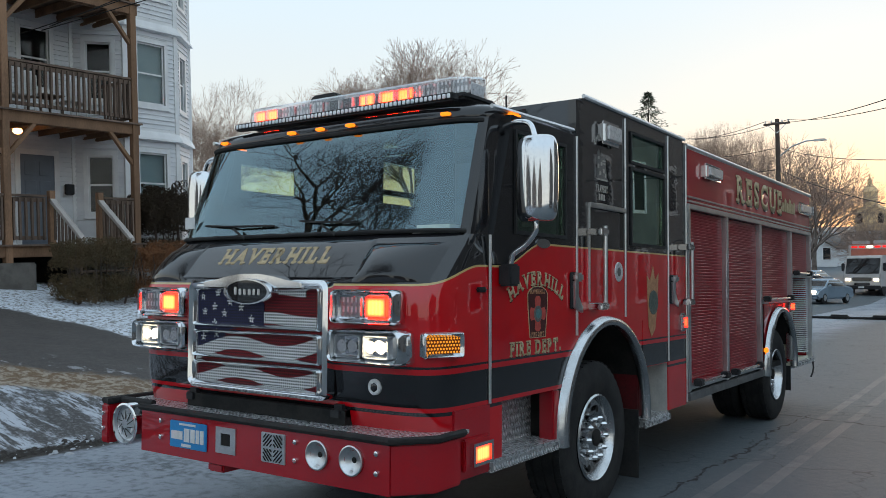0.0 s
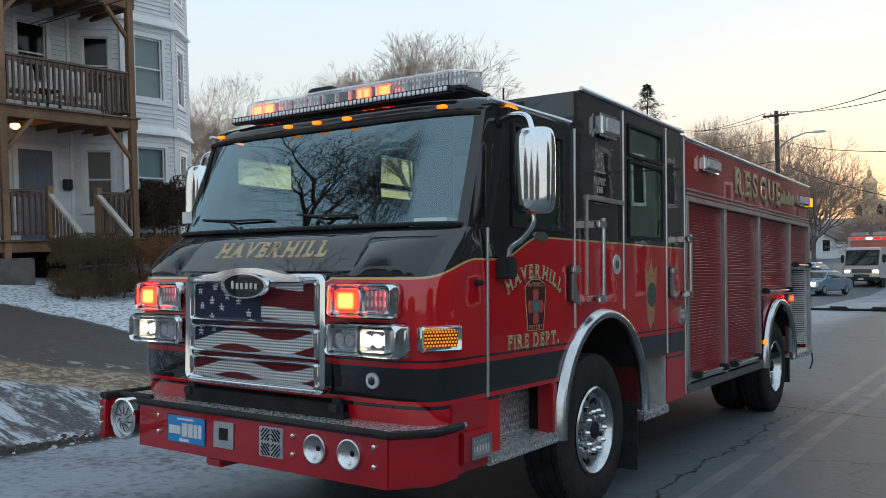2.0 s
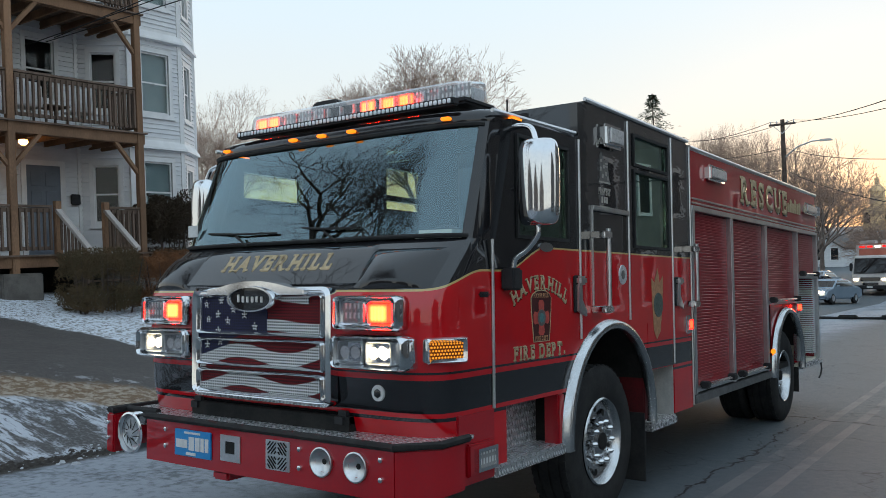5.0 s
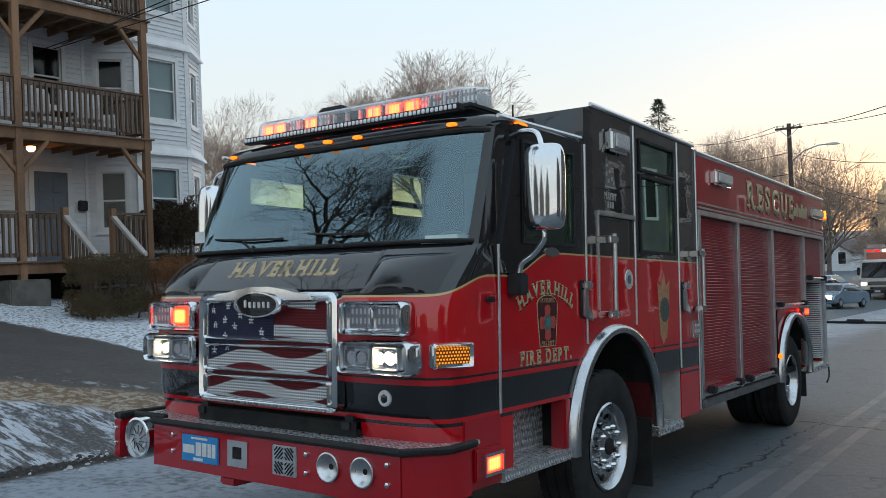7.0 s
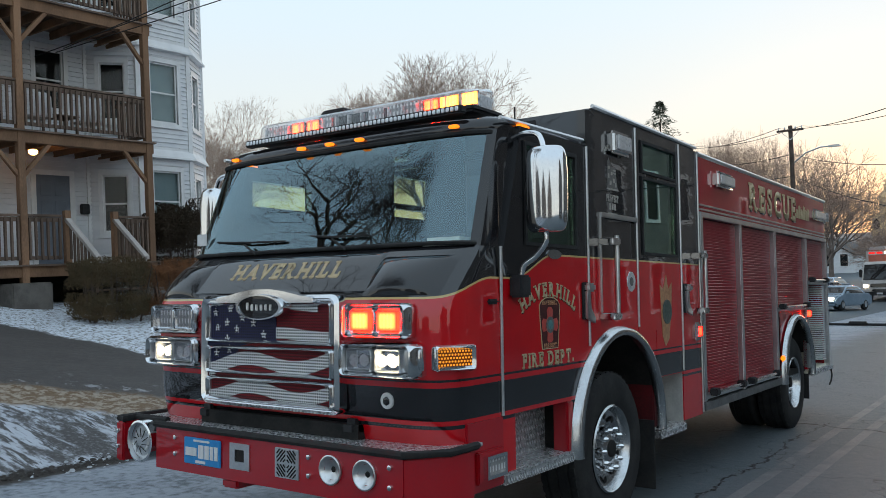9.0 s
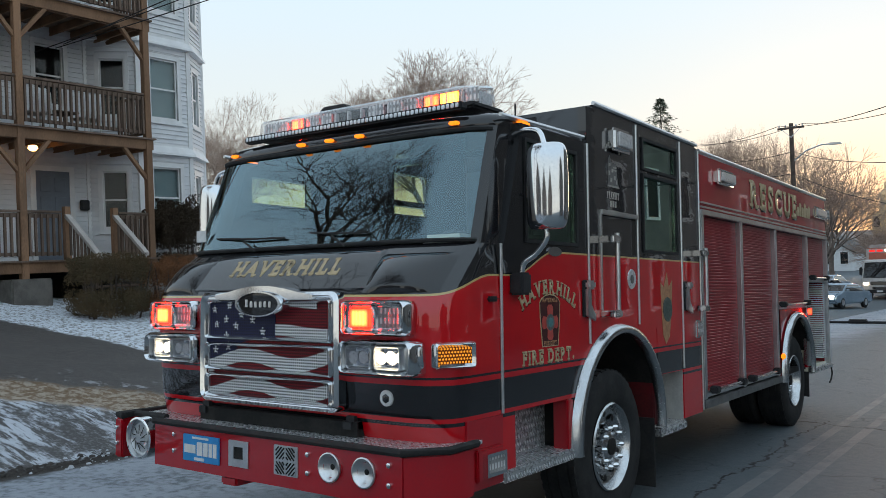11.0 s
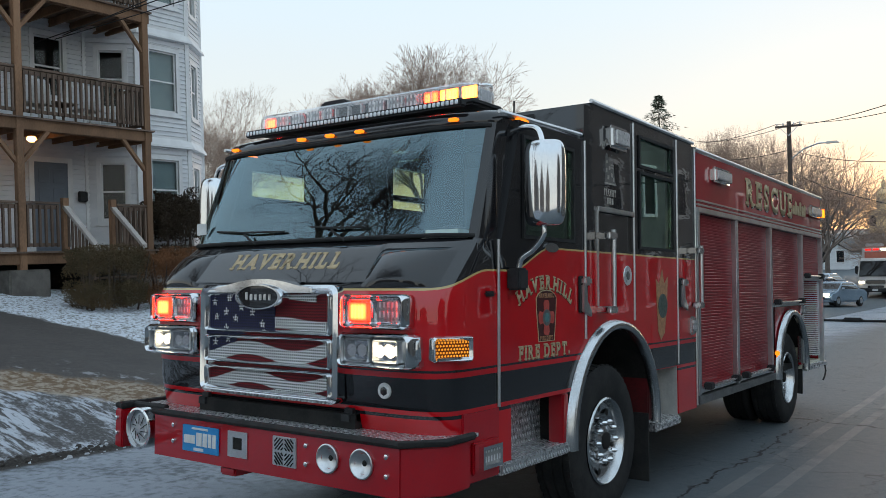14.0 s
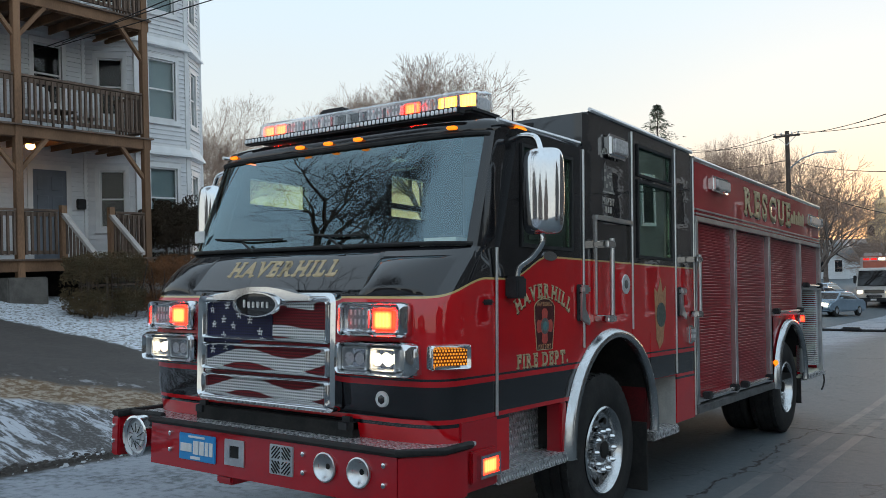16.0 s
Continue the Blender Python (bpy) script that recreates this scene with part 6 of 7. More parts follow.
    part("porch_lamp", b, PORCHLIT, house, "glowing warm porch lamp")
    # porch decks, posts and rails
    y_lo, y_hi = -0.6, 8.28
    for i, z in enumerate(FLOORS):
        b = B()
        box(b, POST_X - 0.02, POST_X + 0.03, y_lo, y_hi, z - 0.26, z - 0.01, 0.006)
        box(b, WALL_X, POST_X, y_hi - 0.05, y_hi, z - 0.26, z - 0.01, 0.006)
        box(b, POST_X - 0.14, POST_X - 0.09, y_lo, y_hi, z - 0.26, z - 0.03)
        part("rim_beam", b, TIMBER, house, "stained timber porch beam")
        for k in range(18):
            b = B()
            x = WALL_X + 0.02 + k * 0.116
            box(b, x, x + 0.108, y_lo, y_hi + 0.03, z - 0.035, z + 0.0)
            part("deck_board", b, GREYWOOD, house)
        for k in range(17):
            b = B()
            y = y_lo + 0.3 + k * 0.52
            box(b, WALL_X, POST_X - 0.15, y, y + 0.045, z - 0.22, z - 0.04)
            part("joist", b, TIMBER, house)
    post_ys = (5.17, 8.15, 2.1, -0.4)
    for y in post_ys:
        b = B()
        box(b, POST_X - 0.09, POST_X + 0.055, y - 0.075, y + 0.075, 1.55, 10.4, 0.008)
        part("porch_post", b, TIMBER, house, "square timber porch post")
        for z in FLOORS[1:]:
            for sgn in (-1, 1):
                if y == 8.15 and sgn > 0:
                    continue
                b = B()
                tube(b, [(POST_X - 0.02, y + sgn * 0.04, z - 0.95), (POST_X - 0.02, y + sgn * 0.62, z - 0.25)], 0.055, 4)
                part("brace", b, TIMBER, house)
    lo_b = B()
    box(lo_b, -0.03, 0.03, -0.02, 0.02, 0, 0.86)
    bal_mesh = to_mesh("baluster", lo_b, GREYWOOD, 0)
    for z in FLOORS:
        for ya, yb in ((-0.4, 2.1), (2.1, 5.17), (5.17, 8.15)):
            spans = [(ya, yb)]
            if z == FLOORS[0] and ya > 5:
                spans = [(5.17, 6.05), (7.25, 8.15)]
            for u, v in spans:
                b = B()
                box(b, POST_X - 0.06, POST_X + 0.03, u + 0.07, v - 0.07, z + 0.98, z + 1.03, 0.006)
                box(b, POST_X - 0.045, POST_X + 0.0, u + 0.07, v - 0.07, z + 0.88, z + 0.97)
                part("handrail", b, GREYWOOD, house, "weathered porch rail")
                b = B()
                box(b, POST_X - 0.045, POST_X + 0.0, u + 0.07, v - 0.07, z + 0.10, z + 0.17)
                part("bottom_rail", b, GREYWOOD, house)
                n = int((v - u - 0.2) / 0.125)
                for k in range(n + 1):
                    ob = new("baluster", bal_mesh)
                    ob.parent = house
                    ob.location = (POST_X + 0.015, u + 0.12 + (v - u - 0.24) * k / max(1, n), z + 0.09)
        # side rail back to the wall
        b = B()
        box(b, WALL_X + 0.75, POST_X - 0.08, 8.12, 8.18, z + 0.96, z + 1.02)
        part("side_rail", b, GREYWOOD, house)
        b = B()
        box(b, WALL_X + 0.75, POST_X - 0.08, 8.12, 8.18, z + 0.10, z + 0.16)
        part("side_rail", b, GREYWOOD, house)
        for k in range(9):
            x = WALL_X + 0.85 + k * 0.125
            b = B()
            box(b, x, x + 0.05, 8.13, 8.17, z + 0.1, z + 0.96)
            part("baluster", b, GREYWOOD, house)
    # steps down to the path
    for k in range(5):
        b = B()
        box(b, POST_X + 0.05 + k * 0.27, POST_X + 0.34 + k * 0.27, 6.15, 7.2, FLOORS[0] - 0.19 * (k + 1) - 0.04, FLOORS[0] - 0.19 * (k + 1))
        part("stair_tread", b, GREYWOOD, house)
    for y in (6.1, 7.22):
        b = B()
        prism(b, [(POST_X, FLOORS[0] + 1.0), (POST_X + 1.15, FLOORS[0] + 0.1), (POST_X + 1.15, FLOORS[0] + 0.02), (POST_X, FLOORS[0] + 0.9)], "y", y - 0.06, y + 0.06, 0.005)
        st = part("stair_rail", b, PALEWOOD, house, "sloping grey stair rail")
        b = B()
        box(b, POST_X - 0.06, POST_X + 0.06, y - 0.06, y + 0.06, FLOORS[0] - 0.05, FLOORS[0] + 1.12)
        part("newel", b, TIMBER, st)
        for k in range(8):
            b = B()
            x = POST_X + 0.12 + k * 0.13
            zt = FLOORS[0] + 0.98 - 0.783 * (x - POST_X) - 0.08
            box(b, x, x + 0.04, y - 0.02, y + 0.02, zt - 0.72, zt)
            part("baluster", b, GREYWOOD, st)
    # black sheet standing in for the shade beneath the lowest deck
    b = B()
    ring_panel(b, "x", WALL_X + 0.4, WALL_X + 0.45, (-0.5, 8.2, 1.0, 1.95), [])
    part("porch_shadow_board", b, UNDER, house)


build_house()
# concrete footing under the near post
for y in (5.17, 8.15, 2.1):
    fb = thing("concrete_block", "rough concrete footing block under a porch post", "block", Matrix.Translation((POST_X, y, 1.20)))
    b = B()
    box(b, -0.34, 0.30, -0.42, 0.42, -0.12, 0.53, 0.03)
    part("block", b, CONCRETE, fb)
# things on the second-floor porch
for y, lab in ((5.9, "pale plastic chair on the porch"), (7.1, "pale plastic chair beside the porch table")):
    ch = thing("porch_chair", lab, "chair", Matrix.Translation((-13.7, y, 4.85)), "porch chairs")
    b = B()
    box(b, -0.25, 0.25, -0.25, 0.25, 0.40, 0.44, 0.015)
    part("seat", b, WHITE, ch)
    b = B()
    prism(b, [(-0.24, 0.44), (0.24, 0.44), (0.22, 0.85), (0.12, 0.93), (-0.12, 0.93), (-0.22, 0.85)], "x", 0.2, 0.24, 0.01)
    part("backrest", b, WHITE, ch)
    for sx in (-0.2, 0.2):
        for sy in (-0.2, 0.2):
            b = B()
            tube(b, [(sx, sy, 0), (sx * 0.9, sy * 0.9, 0.41)], 0.02, 6)
            part("leg", b, WHITE, ch)
tb = thing("porch_table", "low dark table on the upper porch", "table", Matrix.Translation((-13.9, 6.55, 4.85)))
b = B()
box(b, -0.3, 0.3, -0.3, 0.3, 0.5, 0.53, 0.01)
part("tabletop", b, GREYWOOD, tb)
for sx in (-0.25, 0.25):
    for sy in (-0.25, 0.25):
        b = B()
        box(b, sx - 0.02, sx + 0.02, sy - 0.02, sy + 0.02, 0, 0.5)
        part("leg", b, GREYWOOD, tb)

# hedges before the porch
shrub("hedge", "dark olive clipped hedge before the porch", (-11.75, 4.95, 0.80), (-10.55, 6.75, 2.28), 3, 34000, 0.017, OLIVELEAF)
shrub("hedge", "russet clipped hedge beside the porch", (-11.5, 6.4, 0.70), (-10.3, 8.5, 2.18), 5, 34000, 0.017, BROWNLEAF)
shrub("evergreen_bush", "tall dark evergreen bush against the house", (-14.1, 8.2, 0.8), (-12.7, 11.4, 3.72), 8, 60000, 0.030, DARKLEAF)

# kerb stones
for k in range(7, 16):
    y = -8 + k * 2.0
    ks = thing("kerb_stone", "low granite kerb stone with dirt in the gutter", "kerb", ROAD @ Matrix.Translation((KERB_X - 0.06, y, 0)), "kerb stones", "structure")
    b = B()
    low = 0.035 if y < 6 else 0.10
    box(b, -0.075, 0.075, 0.01, 1.985, -0.1, low + 0.006 * (k % 3), 0.012)
    part("stone", b, GRANITE, ks)

# frozen grit and slush along the broken edge of the drive
def gutter_grit(name, label, material, seed, count, spread, size):
    rnd = random.Random(seed)
    v, f = [], []
    for i in range(count):
        y = rnd.uniform(-5.0, 6.0)
        x = KERB_X + 0.10 * noise.noise((y * 1.4, seed, 0)) + rnd.gauss(0, spread)
        r = size * rnd.uniform(0.35, 1.0) ** 2
        c = ROAD @ Vector((x, y, ground_z(x, y) + r * 0.15))
        k = len(v)
        ring = [Vector((math.cos(a) * r * rnd.uniform(0.7, 1.5), math.sin(a) * r * rnd.uniform(0.9, 2.2), -r * 0.3)) for a in [j * 1.2566 for j in range(5)]]
        v += [c + p for p in ring] + [c + p * 0.55 + Vector((0, 0, r * rnd.uniform(0.5, 1.0))) for p in ring]
        f += [(k + j, k + (j + 1) % 5, k + 5 + (j + 1) % 5, k + 5 + j) for j in range(5)] + [tuple(k + 5 + j for j in range(5))]
    tagged(new(name, raw_mesh(name, v, f, material)), label, "debris", kind="stuff")


gutter_grit("gutter_grit", "dark frozen grit along the gutter", GRIT, 41, 1500, 0.06, 0.024)
gutter_grit("gutter_slush", "lumps of old snow along the gutter", SLUSH, 42, 260, 0.16, 0.03)

# ---- trees behind the truck and the house, and the pair across whose branches show in the windscreen ----
def tree_at(x, y, seed, height, width, label, mat=None, r0=0.24, **kw):
    bare_tree(on_ground(x, y) - Vector((0, 0, 0.15)), seed, height, width, label, r0, crown_mat=mat, twig=0.010 if y < 0 else 0.0085 if y < 50 else 0.0065, **kw)


tree_at(-27.4, 38, 11, 16.6, 13.0, "tall bare maple with fine reddish twigs behind the street", levels=9, stems=8, fork=0.42)
tree_at(-34.5, 40.3, 12, 15.0, 12.0, "bare tree with fine reddish twigs behind the street", levels=9, stems=6, fork=0.42)
tree_at(-56, 46, 13, 19.0, 14, "bare rounded tree beyond the house", levels=9, stems=8)
tree_at(-9.0, 57, 14, 11.4, 11.5, "wide bare street tree against the sunset", levels=8, stems=7, fork=0.2, open_up=1.0)
tree_at(-14.3, 64, 23, 13.4, 7, "bare tree beyond the fire engine", open_up=0.5)
tree_at(-17, 66, 15, 13.8, 6, "bare tree behind the fire engine", open_up=0.5)
tree_at(-21, 74, 16, 14.8, 6, "bare tree standing behind the fire engine", open_up=0.5)
tree_at(-7.5, 84, 24, 7.0, 11, "low bare tree at the end of the street", fork=0.12, open_up=1.1)
tree_at(-13.0, 82, 20, 11, 12, "bare tree at the end of the street")
spruce(on_ground(-22.9, 66), 21, 16.6)
spruce(on_ground(-27.2, 68), 22, 14.6)
tree_at(-11.0, -9.7, 31, 21.0, 12.5, "large forked bare tree by the pavement", mat=BARK, r0=0.26, stems=6, fork=0.36, open_up=0.8)
tree_at(-11.6, -14.2, 32, 23.0, 14.0, "large bare tree by the pavement", mat=BARK, r0=0.30, stems=6, fork=0.36, open_up=0.8)


# ---- the far end of the street ----
def utility_pole():
    p = on_ground(-8.4, 49)
    t = thing("utility_pole", "wooden utility pole with crossarm and street lamp", "utility pole", Matrix.Translation(p))
    b = B()
    tube(b, [(0, 0, -0.3), (0, 0, 10.9)], [0.17, 0.12], 10)
    part("pole", b, POLEWOOD, t)
    b = B()
    box(b, -0.75, 0.75, -0.16, -0.06, 10.55, 10.67)
    part("crossarm", b, POLEWOOD, t)
    for x in (-0.65, -0.3, 0.3, 0.65):
        b = B()
        lathe(b, [(0.03, 10.67), (0.05, 10.72), (0.04, 10.80), (0.02, 10.84)], (x, -0.11, 0), "z", 8)
        part("insulator", b, UNLIT, t)
    b = B()
    for s in (-1, 1):
        tube(b, [(s * 0.5, -0.11, 10.55), (0, -0.11, 10.05)], 0.025, 4)
    part("arm_brace", b, ALU, t)
    b = B()
    tube(b, [(0, 0, 8.6), (0.8, 0, 9.2), (1.6, 0, 9.45), (2.1, 0, 9.45)], 0.045, 6)
    part("lamp_arm", b, ALU, t)
    b = B()
    prism(b, [(2.0, 9.38), (2.75, 9.38), (2.65, 9.50), (2.05, 9.52)], "y", -0.14, 0.14, 0.03)
    part("lamp_head", b, ALU, t)
    return p


pole = utility_pole()


def wire(a, c, sag, r=0.010):
    a, c = Vector(a), Vector(c)
    t = thing("overhead_wire", "thin black overhead wire across the street", "cable", Matrix.Identity(4), "overhead wires")
    b = B()
    tube(b, [a.lerp(c, i / 24) - Vector((0, 0, sag * 4 * (i / 24) * (1 - i / 24))) for i in range(25)], r, 5)
    part("wire", b, CABLE, t)


for dx, dz in ((-0.65, 10.8), (0.65, 10.8), (0.1, 9.2), (0.1, 7.9)):
    wire(pole + Vector((dx, -0.1, dz)), (11.5 + dx, -8, dz - 7.0), 1.0, 0.014)
    wire(pole + Vector((dx, -0.1, dz)), (-26 + dx, 81, dz + 1.6), 0.5, 0.018)
wire((-15.0, 7.14, 7.12), (6.9, 5.5, 6.4), 0.08, 0.011)
wire((-14.96, 6.60, 6.92), (5.8, 5.6, 6.85), 0.05, 0.011)
wire((-14.97, 7.32, 7.24), (5.15, 3.0, 5.98), 0.06, 0.011)


def car(name, label, x, y, turn, paint, lit):
    t = thing(name, label, "car", ROAD @ Matrix.Translation((x, y, ground_z(x, y))) @ pose(0, 0, 0, 0, 0, turn), "cars at the end of the street")
    b = B()
    prof = [(-2.35, 0.35), (-2.38, 0.60), (-2.2, 0.78), (-1.2, 0.95), (2.0, 1.0), (2.35, 0.90), (2.4, 0.45), (2.3, 0.28), (-2.2, 0.25)]
    prism(b, prof, "x", -0.90, 0.90, 0.09)
    part("body", b, paint, t)
    b = B()
    rows = []
    for z, ya, yb, w in ((0.93, -1.25, 1.75, 0.82), (1.2, -0.72, 1.35, 0.74), (1.40, -0.30, 0.95, 0.64), (1.45, 0.1, 0.6, 0.56)):
        rows.append([(-w, ya, z), (w, ya, z), (w, yb, z), (-w, yb, z), (-w, ya, z)])
    sheet(b, rows)
    b.faces.new([b.verts.new(p) for p in rows[-1][:4]])
    cb = part("cabin", b, paint, t)
    b = B()
    sheet(b, [[(-0.74, -1.16, 0.98), (0.74, -1.16, 0.98)], [(-0.62, -0.52, 1.33), (0.62, -0.52, 1.33)]])
    part("windscreen", b, BLACK, cb)
    for s in (-1, 1):
        b = B()
        sheet(b, [[(s * 0.82, -0.95, 1.0), (s * 0.82, 1.4, 1.0)], [(s * 0.675, -0.42, 1.35), (s * 0.675, 0.9, 1.35)]])
        part("side_window", b, BLACK, cb)
        b = B()
        box(b, s * 0.62 - 0.19, s * 0.62 + 0.19, -2.40, -2.25, 0.60, 0.76, 0.04)
        part("headlight", b, HEADLIT if (lit and s > 0) else UNLIT, t, "lit headlight" if lit and s > 0 else "")
        for yy in (-1.45, 1.45):
            b = B()
            lathe(b, [(0.2, s * 0.70), (0.32, s * 0.72), (0.33, s * 0.88), (0.22, s * 0.91)], (0, yy, 0.33), "x", 20)
            w = part("wheel", b, RUBBER, t)
            b = B()
            lathe(b, [(0.21, s * 0.905), (0.12, s * 0.92), (0.03, s * 0.93)], (0, yy, 0.33), "x", 16)
            part("rim", b, ALU, w)
        b = B()
        box(b, s * 0.86, s * 1.02, -0.95, -0.83, 0.98, 1.10, 0.03)
        part("door_mirror", b, paint, t)
    b = B()
    box(b, -0.55, 0.55, -2.41, -2.32, 0.42, 0.58, 0.03)
    part("grille", b, BLACK, t)
    b = B()
    box(b, -0.18, 0.18, -2.425, -2.40, 0.44, 0.54)
    part("licence_plate", b, WHITE, t)
    return t


CARBLUE = surface("pale_blue_car_paint", (0.34, 0.43, 0.52), (0.28, 0.37, 0.46), 2.0, 0.25, 0.4, coat=0.8)
CARDARK = surface("dark_blue_car_paint", (0.03, 0.05, 0.09), (0.04, 0.06, 0.10), 2.0, 0.25, 0.3, coat=0.8)
AMBWHITE = surface("ambulance_white", (0.62, 0.58, 0.56), (0.52, 0.48, 0.46), 2.0, 0.35, coat=0.4)
AMBRED = glow("ambulance_red_light", (0.9, 0.02, 0.015), 0.9)
# orange evening light is put into the church's stone colour
CHURCH = surface("sunset_tinted_stone", (0.86, 0.60, 0.34), (0.74, 0.50, 0.28), 0.6, 0.8)
AMBORANGE = surface("ambulance_orange_stripe", (0.58, 0.20, 0.14), (0.48, 0.16, 0.11), 2.0, 0.4)
car("sedan_car", "pale blue sedan with one headlight lit", -6.3, 49.5, -14, CARBLUE, True)
car("parked_car", "dark blue car parked beyond the sedan", -8.6, 56.5, -10, CARDARK, False)
car("parked_car", "blue car parked at the side street", -9.6, 63.0, -10, CARBLUE, False)


def ambulance(x, y, turn):
    t = thing("ambulance", "white and orange box ambulance with red roof lights", "ambulance", ROAD @ Matrix.Translation((x, y, ground_z(x, y))) @ pose(0, 0, 0, 0, 0, turn))
    b = B()
    box(b, -1.38, 1.38, 1.7, 6.9, 0.6, 3.55, 0.06)
    bx = part("box_body", b, AMBORANGE, t, "faded orange box")
    for nm, dims in (("roof_band", (-1.39, 1.39, 1.68, 6.9, 3.20, 3.50)), ("corner_trim", (-1.40, -1.24, 1.675, 1.78, 0.6, 3.5)), ("corner_trim", (1.24, 1.40, 1.675, 1.78, 0.6, 3.5))):
        b = B()
        box(b, *dims, 0.02)
        part(nm, b, AMBWHITE, bx)
    for k in range(5):
        b = B()
        x0 = -1.0 + 0.5 * k
        box(b, x0 - 0.19, x0 + 0.19, 1.63, 1.70, 3.29, 3.42, 0.02)
        part("roof_light", b, HEADLIT if k == 2 else AMBRED, bx, "white roof light" if k == 2 else "red roof light")
    for x0 in (-0.75, 0.65):
        b = B()
        box(b, x0 - 0.5, x0 + 0.5, 1.9, 2.6, 3.55, 3.80, 0.05)
        part("roof_unit", b, AMBWHITE, bx)
    b = B()
    prism(b, [(-0.02, 0.55), (-0.06, 1.30), (0.02, 1.42), (0.34, 2.55), (0.55, 2.72), (1.7, 2.75), (1.7, 0.55)], "x", -1.16, 1.16, 0.08)
    cab = part("cab", b, AMBWHITE, t)
    b = B()
    prism(b, [(-0.01, 1.48), (0.30, 2.52), (0.36, 2.50), (0.05, 1.46)], "x", -1.06, 1.06)
    part("windscreen", b, BLACK, cab)
    b = B()
    prism(b, [(0.052, 1.50), (0.33, 2.48), (0.40, 2.46), (0.12, 1.48)], "x", -1.04, 1.04)
    part("cab_inside", b, SEAT, cab)
    for s in (-1, 1):
        b = B()
        tube(b, [(s * 0.08, -0.02, 1.50), (s * 0.85, -0.01, 1.56)], 0.02, 4)
        part("wiper", b, RUBBER, cab)
    for z0, z1, w in ((0.98, 1.22, 0.62), (0.70, 0.86, 0.5)):
        b = B()
        box(b, -w, w, -0.10, 0.0, z0, z1, 0.03)
        part("grille", b, BLACK, t)
    b = B()
    box(b, -1.18, 1.18, -0.20, 0.05, 0.42, 0.68, 0.05)
    part("bumper", b, PLASTIC, t)
    b = B()
    box(b, -0.18, 0.18, -0.22, -0.195, 0.50, 0.62)
    part("licence_plate", b, WHITE, t)
    for s in (-1, 1):
        b = B()
        box(b, s * 0.90 - 0.17, s * 0.90 + 0.17, -0.11, 0.0, 0.98, 1.16, 0.03)
        part("headlight", b, HEADLIT, t, "lit headlight")
        b = B()
        box(b, s * 1.22, s * 1.42, 0.25, 0.37, 1.65, 2.20, 0.04)
        part("door_mirror", b, PLASTIC, t)
        for yy in (0.85, 5.2):
            b = B()
            lathe(b, [(0.2, s * 0.85), (0.44, s * 0.88), (0.45, s * 1.12), (0.28, s * 1.14)], (0, yy, 0.45), "x", 20)
            part("wheel", b, RUBBER, t)


ambulance(-5.5, 59.0, -9)


def far_church(x, y):
    t = thing("far_church", "pale church with a small tower, evening glow put into its colour", "church", Matrix.Translation(on_ground(x, y) - Vector((0, 0, 0.3))))
    b = B()
    prism(b, [(-3, 0), (3, 0), (3, 4.2), (0, 6.2), (-3, 4.2)], "y", 0, 12)
    part("wall", b, CHURCH, t)
    b = B()
    box(b, -1.3, 1.3, -0.4, 2.2, 0, 8.4)
    tw = part("tower", b, CHURCH, t)
    b = B()
    lathe(b, [(1.7, 8.4), (1.35, 9.2), (0.8, 9.8), (0.55, 10.0), (0.5, 10.9), (0.15, 11.6), (0.03, 12.4)], (0, 0.9, 0), "z", 8)
    part("spire", b, CHURCH, tw)
    for u in (-2.1, 2.1):
        b = B()
        prism(b, [(u - 0.6, 1.5), (u + 0.6, 1.5), (u + 0.6, 3.2), (u, 4.0), (u - 0.6, 3.2)], "y", -0.06, -0.004)
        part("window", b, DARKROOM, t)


far_church(-24.6, 200)


def cottage(x, y, turn, w, d, h, ridge, label, material):
    t = thing("far_house", label, "house", Matrix.Translation(on_ground(x, y) - Vector((0, 0, 0.5))) @ pose(0, 0, 0, 0, 0, turn), "houses at the end of the street")
    b = B()
    prism(b, [(-w / 2, 0), (w / 2, 0), (w / 2, h), (0, h + ridge), (-w / 2, h)], "y", 0, d)
    part("wall", b, material, t)
    b = B()
    for s in (-1, 1):
        prism(b, [(0, h + ridge), (s * (w / 2 + 0.35), h - 0.2), (s * (w / 2 + 0.35), h - 0.05), (0, h + ridge + 0.18)], "y", -0.35, d + 0.35)
    part("roof", b, PLASTIC, t)
    for z in (1.6, 4.3):
        if z + 1.4 > h:
            continue
        for k in range(3):
            b = B()
            u = -w / 2 + w * (k + 0.5) / 3
            ring_panel(b, "y", -0.05, 0.02, (u - 0.55, u + 0.55, z - 0.1, z + 1.5), [(u - 0.42, u + 0.42, z, z + 1.38)])
            wn_ = part("window", b, TRIM, t)
            b = B()
            box(b, u - 0.42, u + 0.42, -0.02, -0.004, z, z + 1.38)
            # pane painted black for the unlit room behind it
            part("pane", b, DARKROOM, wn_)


cottage(-18, 105, -8, 6, 7, 3.0, 1.8, "pale gabled house at the end of the street", SIDING)
cottage(-2, 100, -6, 8, 9, 3.5, 2.0, "far grey house with a gabled roof", SIDING)
cottage(12, 92, 6, 9, 9, 5.5, 3.0, "far house behind bare trees", SIDING)
cottage(-22, 70, 6, 10, 9, 5.5, 3.0, "house behind the fire engine", SIDING)
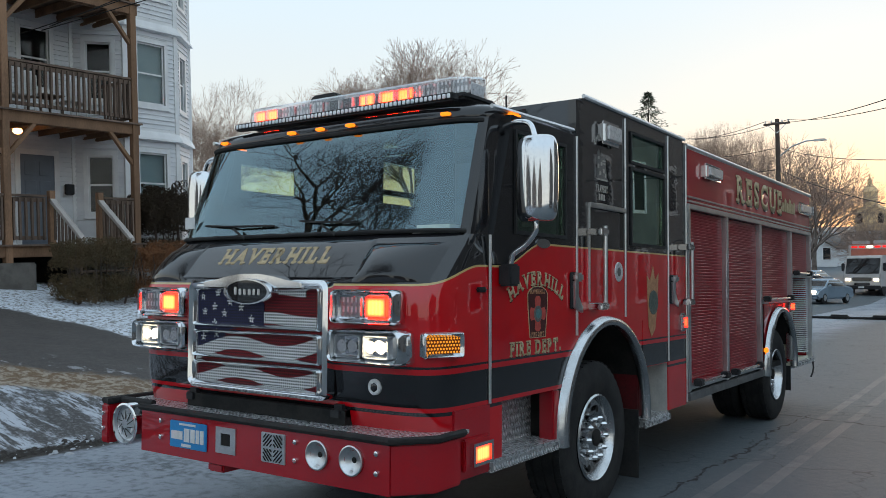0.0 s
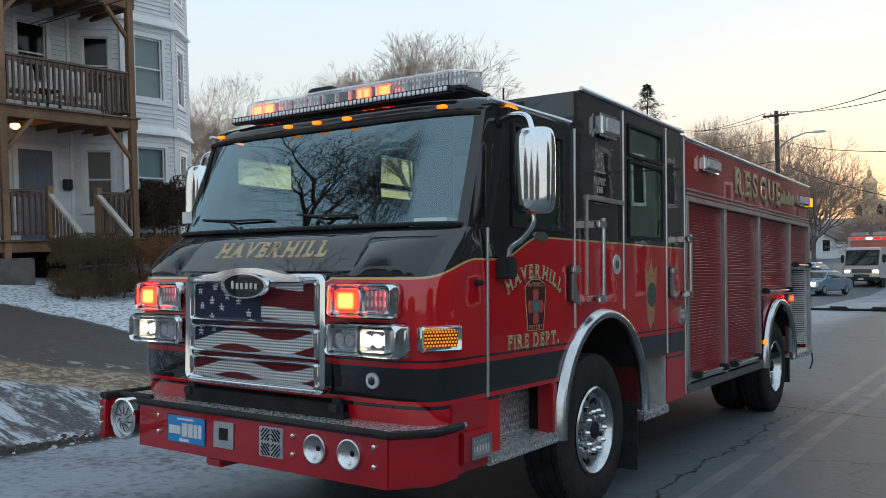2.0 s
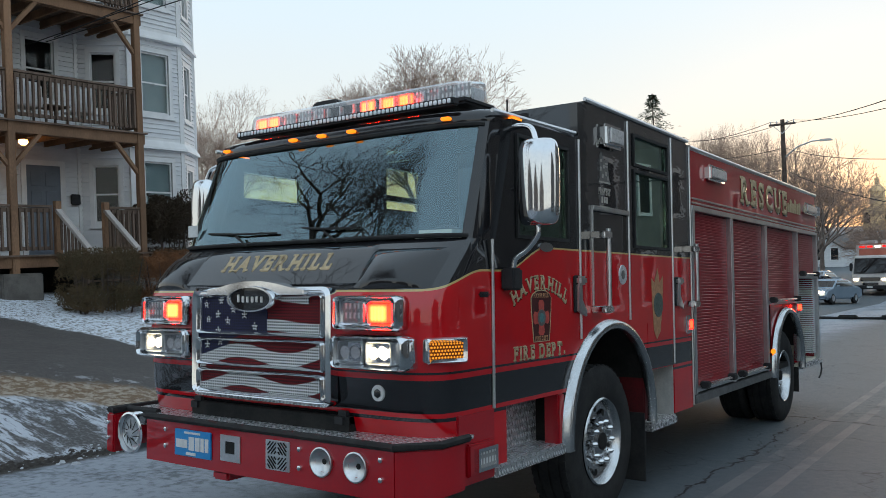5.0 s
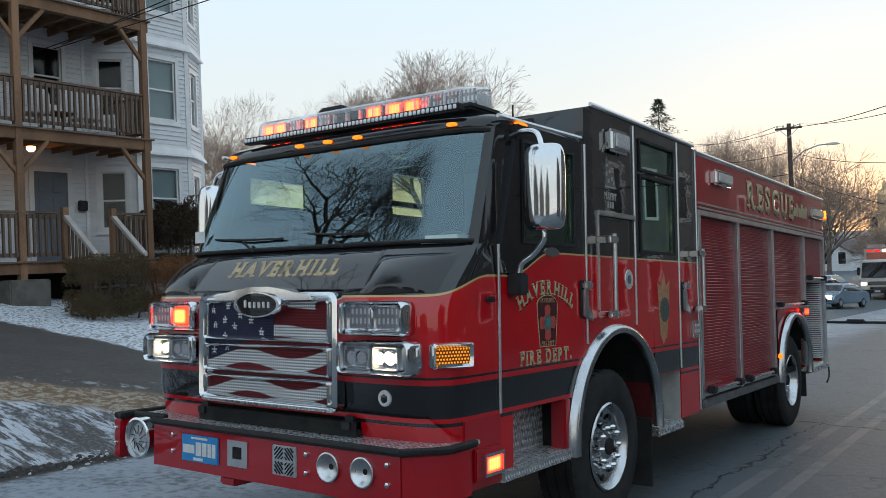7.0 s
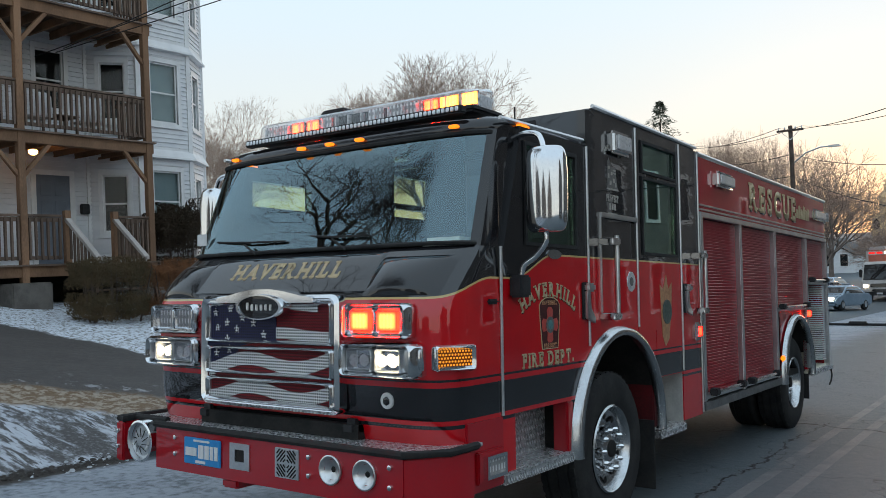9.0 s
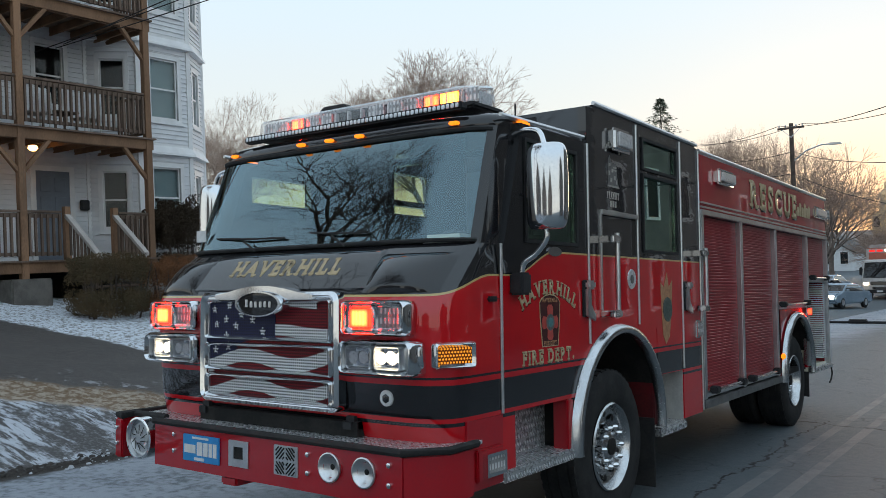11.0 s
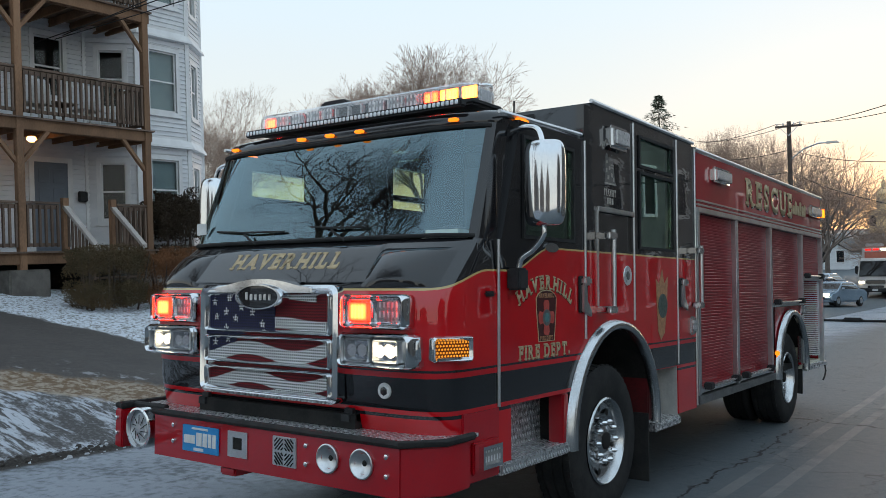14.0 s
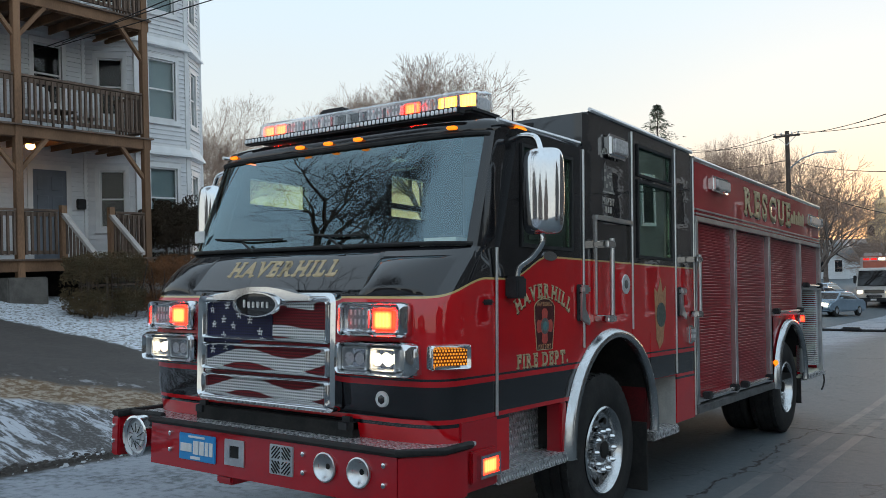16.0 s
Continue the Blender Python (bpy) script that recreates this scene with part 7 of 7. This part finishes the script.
# plain unseen houses, added across from the engine and behind the camera for dark reflections
for k, (x, y, turn) in enumerate(((19, -6, -90), (19, 8, -90), (19, 22, -90), (19, 36, -90), (19, 50, -90), (7, -30, 180), (-6, -32, 180), (-20, -28, 180))):
    cottage(x, y, turn, 9, 9, 5.5, 3.0, "unseen plain dark house added for the reflections", SHINGLE)
for x, y, tall, siding in ((9.5, 9, 7.0, SHINGLE), (8.5, 21, 8.0, SHINGLE), (8.5, 33, 9.5, SHINGLE), (8.5, 45, 8.0, SHINGLE), (10.5, 56, 9.5, SHINGLE), (13, 69, 8.5, SHINGLE), (15, 82, 9.5, SHINGLE)):
    cottage(x, y, -90, 8, 12, tall, 3.0, "unseen tall plain house added to block sky and sun reflections", siding)
# fire hose lying across the far street
hs = thing("fire_hose", "dark fire hose lying across the street", "hose", Matrix.Identity(4))
b = B()
pts = [ROAD @ Vector((x, 33.5 + 0.5 * math.sin(x * 0.6), ground_z(0, 33.5) + 0.05)) for x in [-9 + 0.5 * i for i in range(50)]]
tube(b, pts, 0.05, 8)
part("hose", b, CABLE, hs)
for i in (13, 16):
    b = B()
    box(b, -0.35, 0.35, -0.15, 0.15, -0.03, 0.12, 0.05)
    hr = part("hose_ramp", b, RUBBER, hs)
    hr.location = pts[i]
# street sign
sg = thing("street_sign", "small white sign on a post", "sign", Matrix.Translation(on_ground(-9.8, 52)))
b = B()
tube(b, [(0, 0, 0), (0, 0, 3.1)], 0.03, 6)
part("post", b, ALU, sg)
b = B()
box(b, -0.3, 0.3, -0.06, -0.03, 2.2, 3.0, 0.01)
part("panel", b, WHITE, sg)


# ---- flashing lights: each drum turns its glowing half to the front or away ----
SHOWN = {
    0.0: "LI RO B S A1 A2 E F G R", 0.5: "LO RI B C C2 H I1 I2 Z R", 1.0: "RI RO S A1 A2 E F G R", 1.5: "LI B C C2 F G H I1 I2 R",
    2.0: "LO RI A1 A2 E F Z R", 2.5: "LI RO S C H I1 R", 3.0: "LI B C I1 I2 Z R", 3.5: "LO RI RO S A1 E F G R", 4.0: "LI B S A1 G H R",
    6.5: "LI A2 C H I1 R", 7.0: "LI B A1 A2 C2 E F G Z R", 7.5: "RI RO S A1 F I1 I2 Z", 8.0: "LI B A1 R", 8.5: "LO RI B G",
    9.0: "RI RO S C C2 H I1 I2 R",
    11.5: "RO S C H I1 I2 R", 12.0: "LI RO B S A1 A2 F G H R", 12.5: "LO RI A1 C D F H I1 I2 Z R", 13.0: "LO RO S C H I1",
    13.5: "LI B C H I1 Z R", 14.0: "LO RI A1 H I1 I2 Z", 14.5: "LI RO S A1 E F G R", 15.0: "LI B C D G Z", 15.5: "LO RI RO S C E F G R",
    16.0: "LI RO B A1 A2 G I1 I2 R",
}


# the round of eight beats that the lamps follow between those moments
BEATS = {"LI": "0167", "LO": "345", "RO": "0123", "RI": "2345", "B": "0567", "S": "0123", "A1": "012", "A2": "01", "C": "4567", "C2": "56",
         "D": "3", "E": "0123", "F": "0123", "G": "123", "H": "4567", "I1": "4567", "I2": "567", "R": "012345", "Z": "67"}


def shining(key, i):
    """Whether a lamp shines at the tenth of a second i."""
    near = round(i / 5) * 0.5
    if near in SHOWN and abs(i / 10 - near) < 0.11:
        return key in SHOWN[near].split()
    return str(int(i / 10 / 0.8125 * 8 + 0.01) % 8) in BEATS[key]


def motions():
    for key, (ob, base) in drums.items():
        angle = 0.0 if shining(key, 0) else 180.0
        rows = [(0.0, base @ pose(0, 0, 0, angle))]
        for i in range(1, 161):
            to = 0.0 if shining(key, i) else 180.0
            if to != angle:
                for k in range(4):
                    rows.append((i / 10 - 0.1 + k / 30, base @ pose(0, 0, 0, angle + (to - angle) * k / 3)))
                angle = to
        rows.append((16.0, base @ pose(0, 0, 0, angle)))
        walk(ob, rows)


motions()
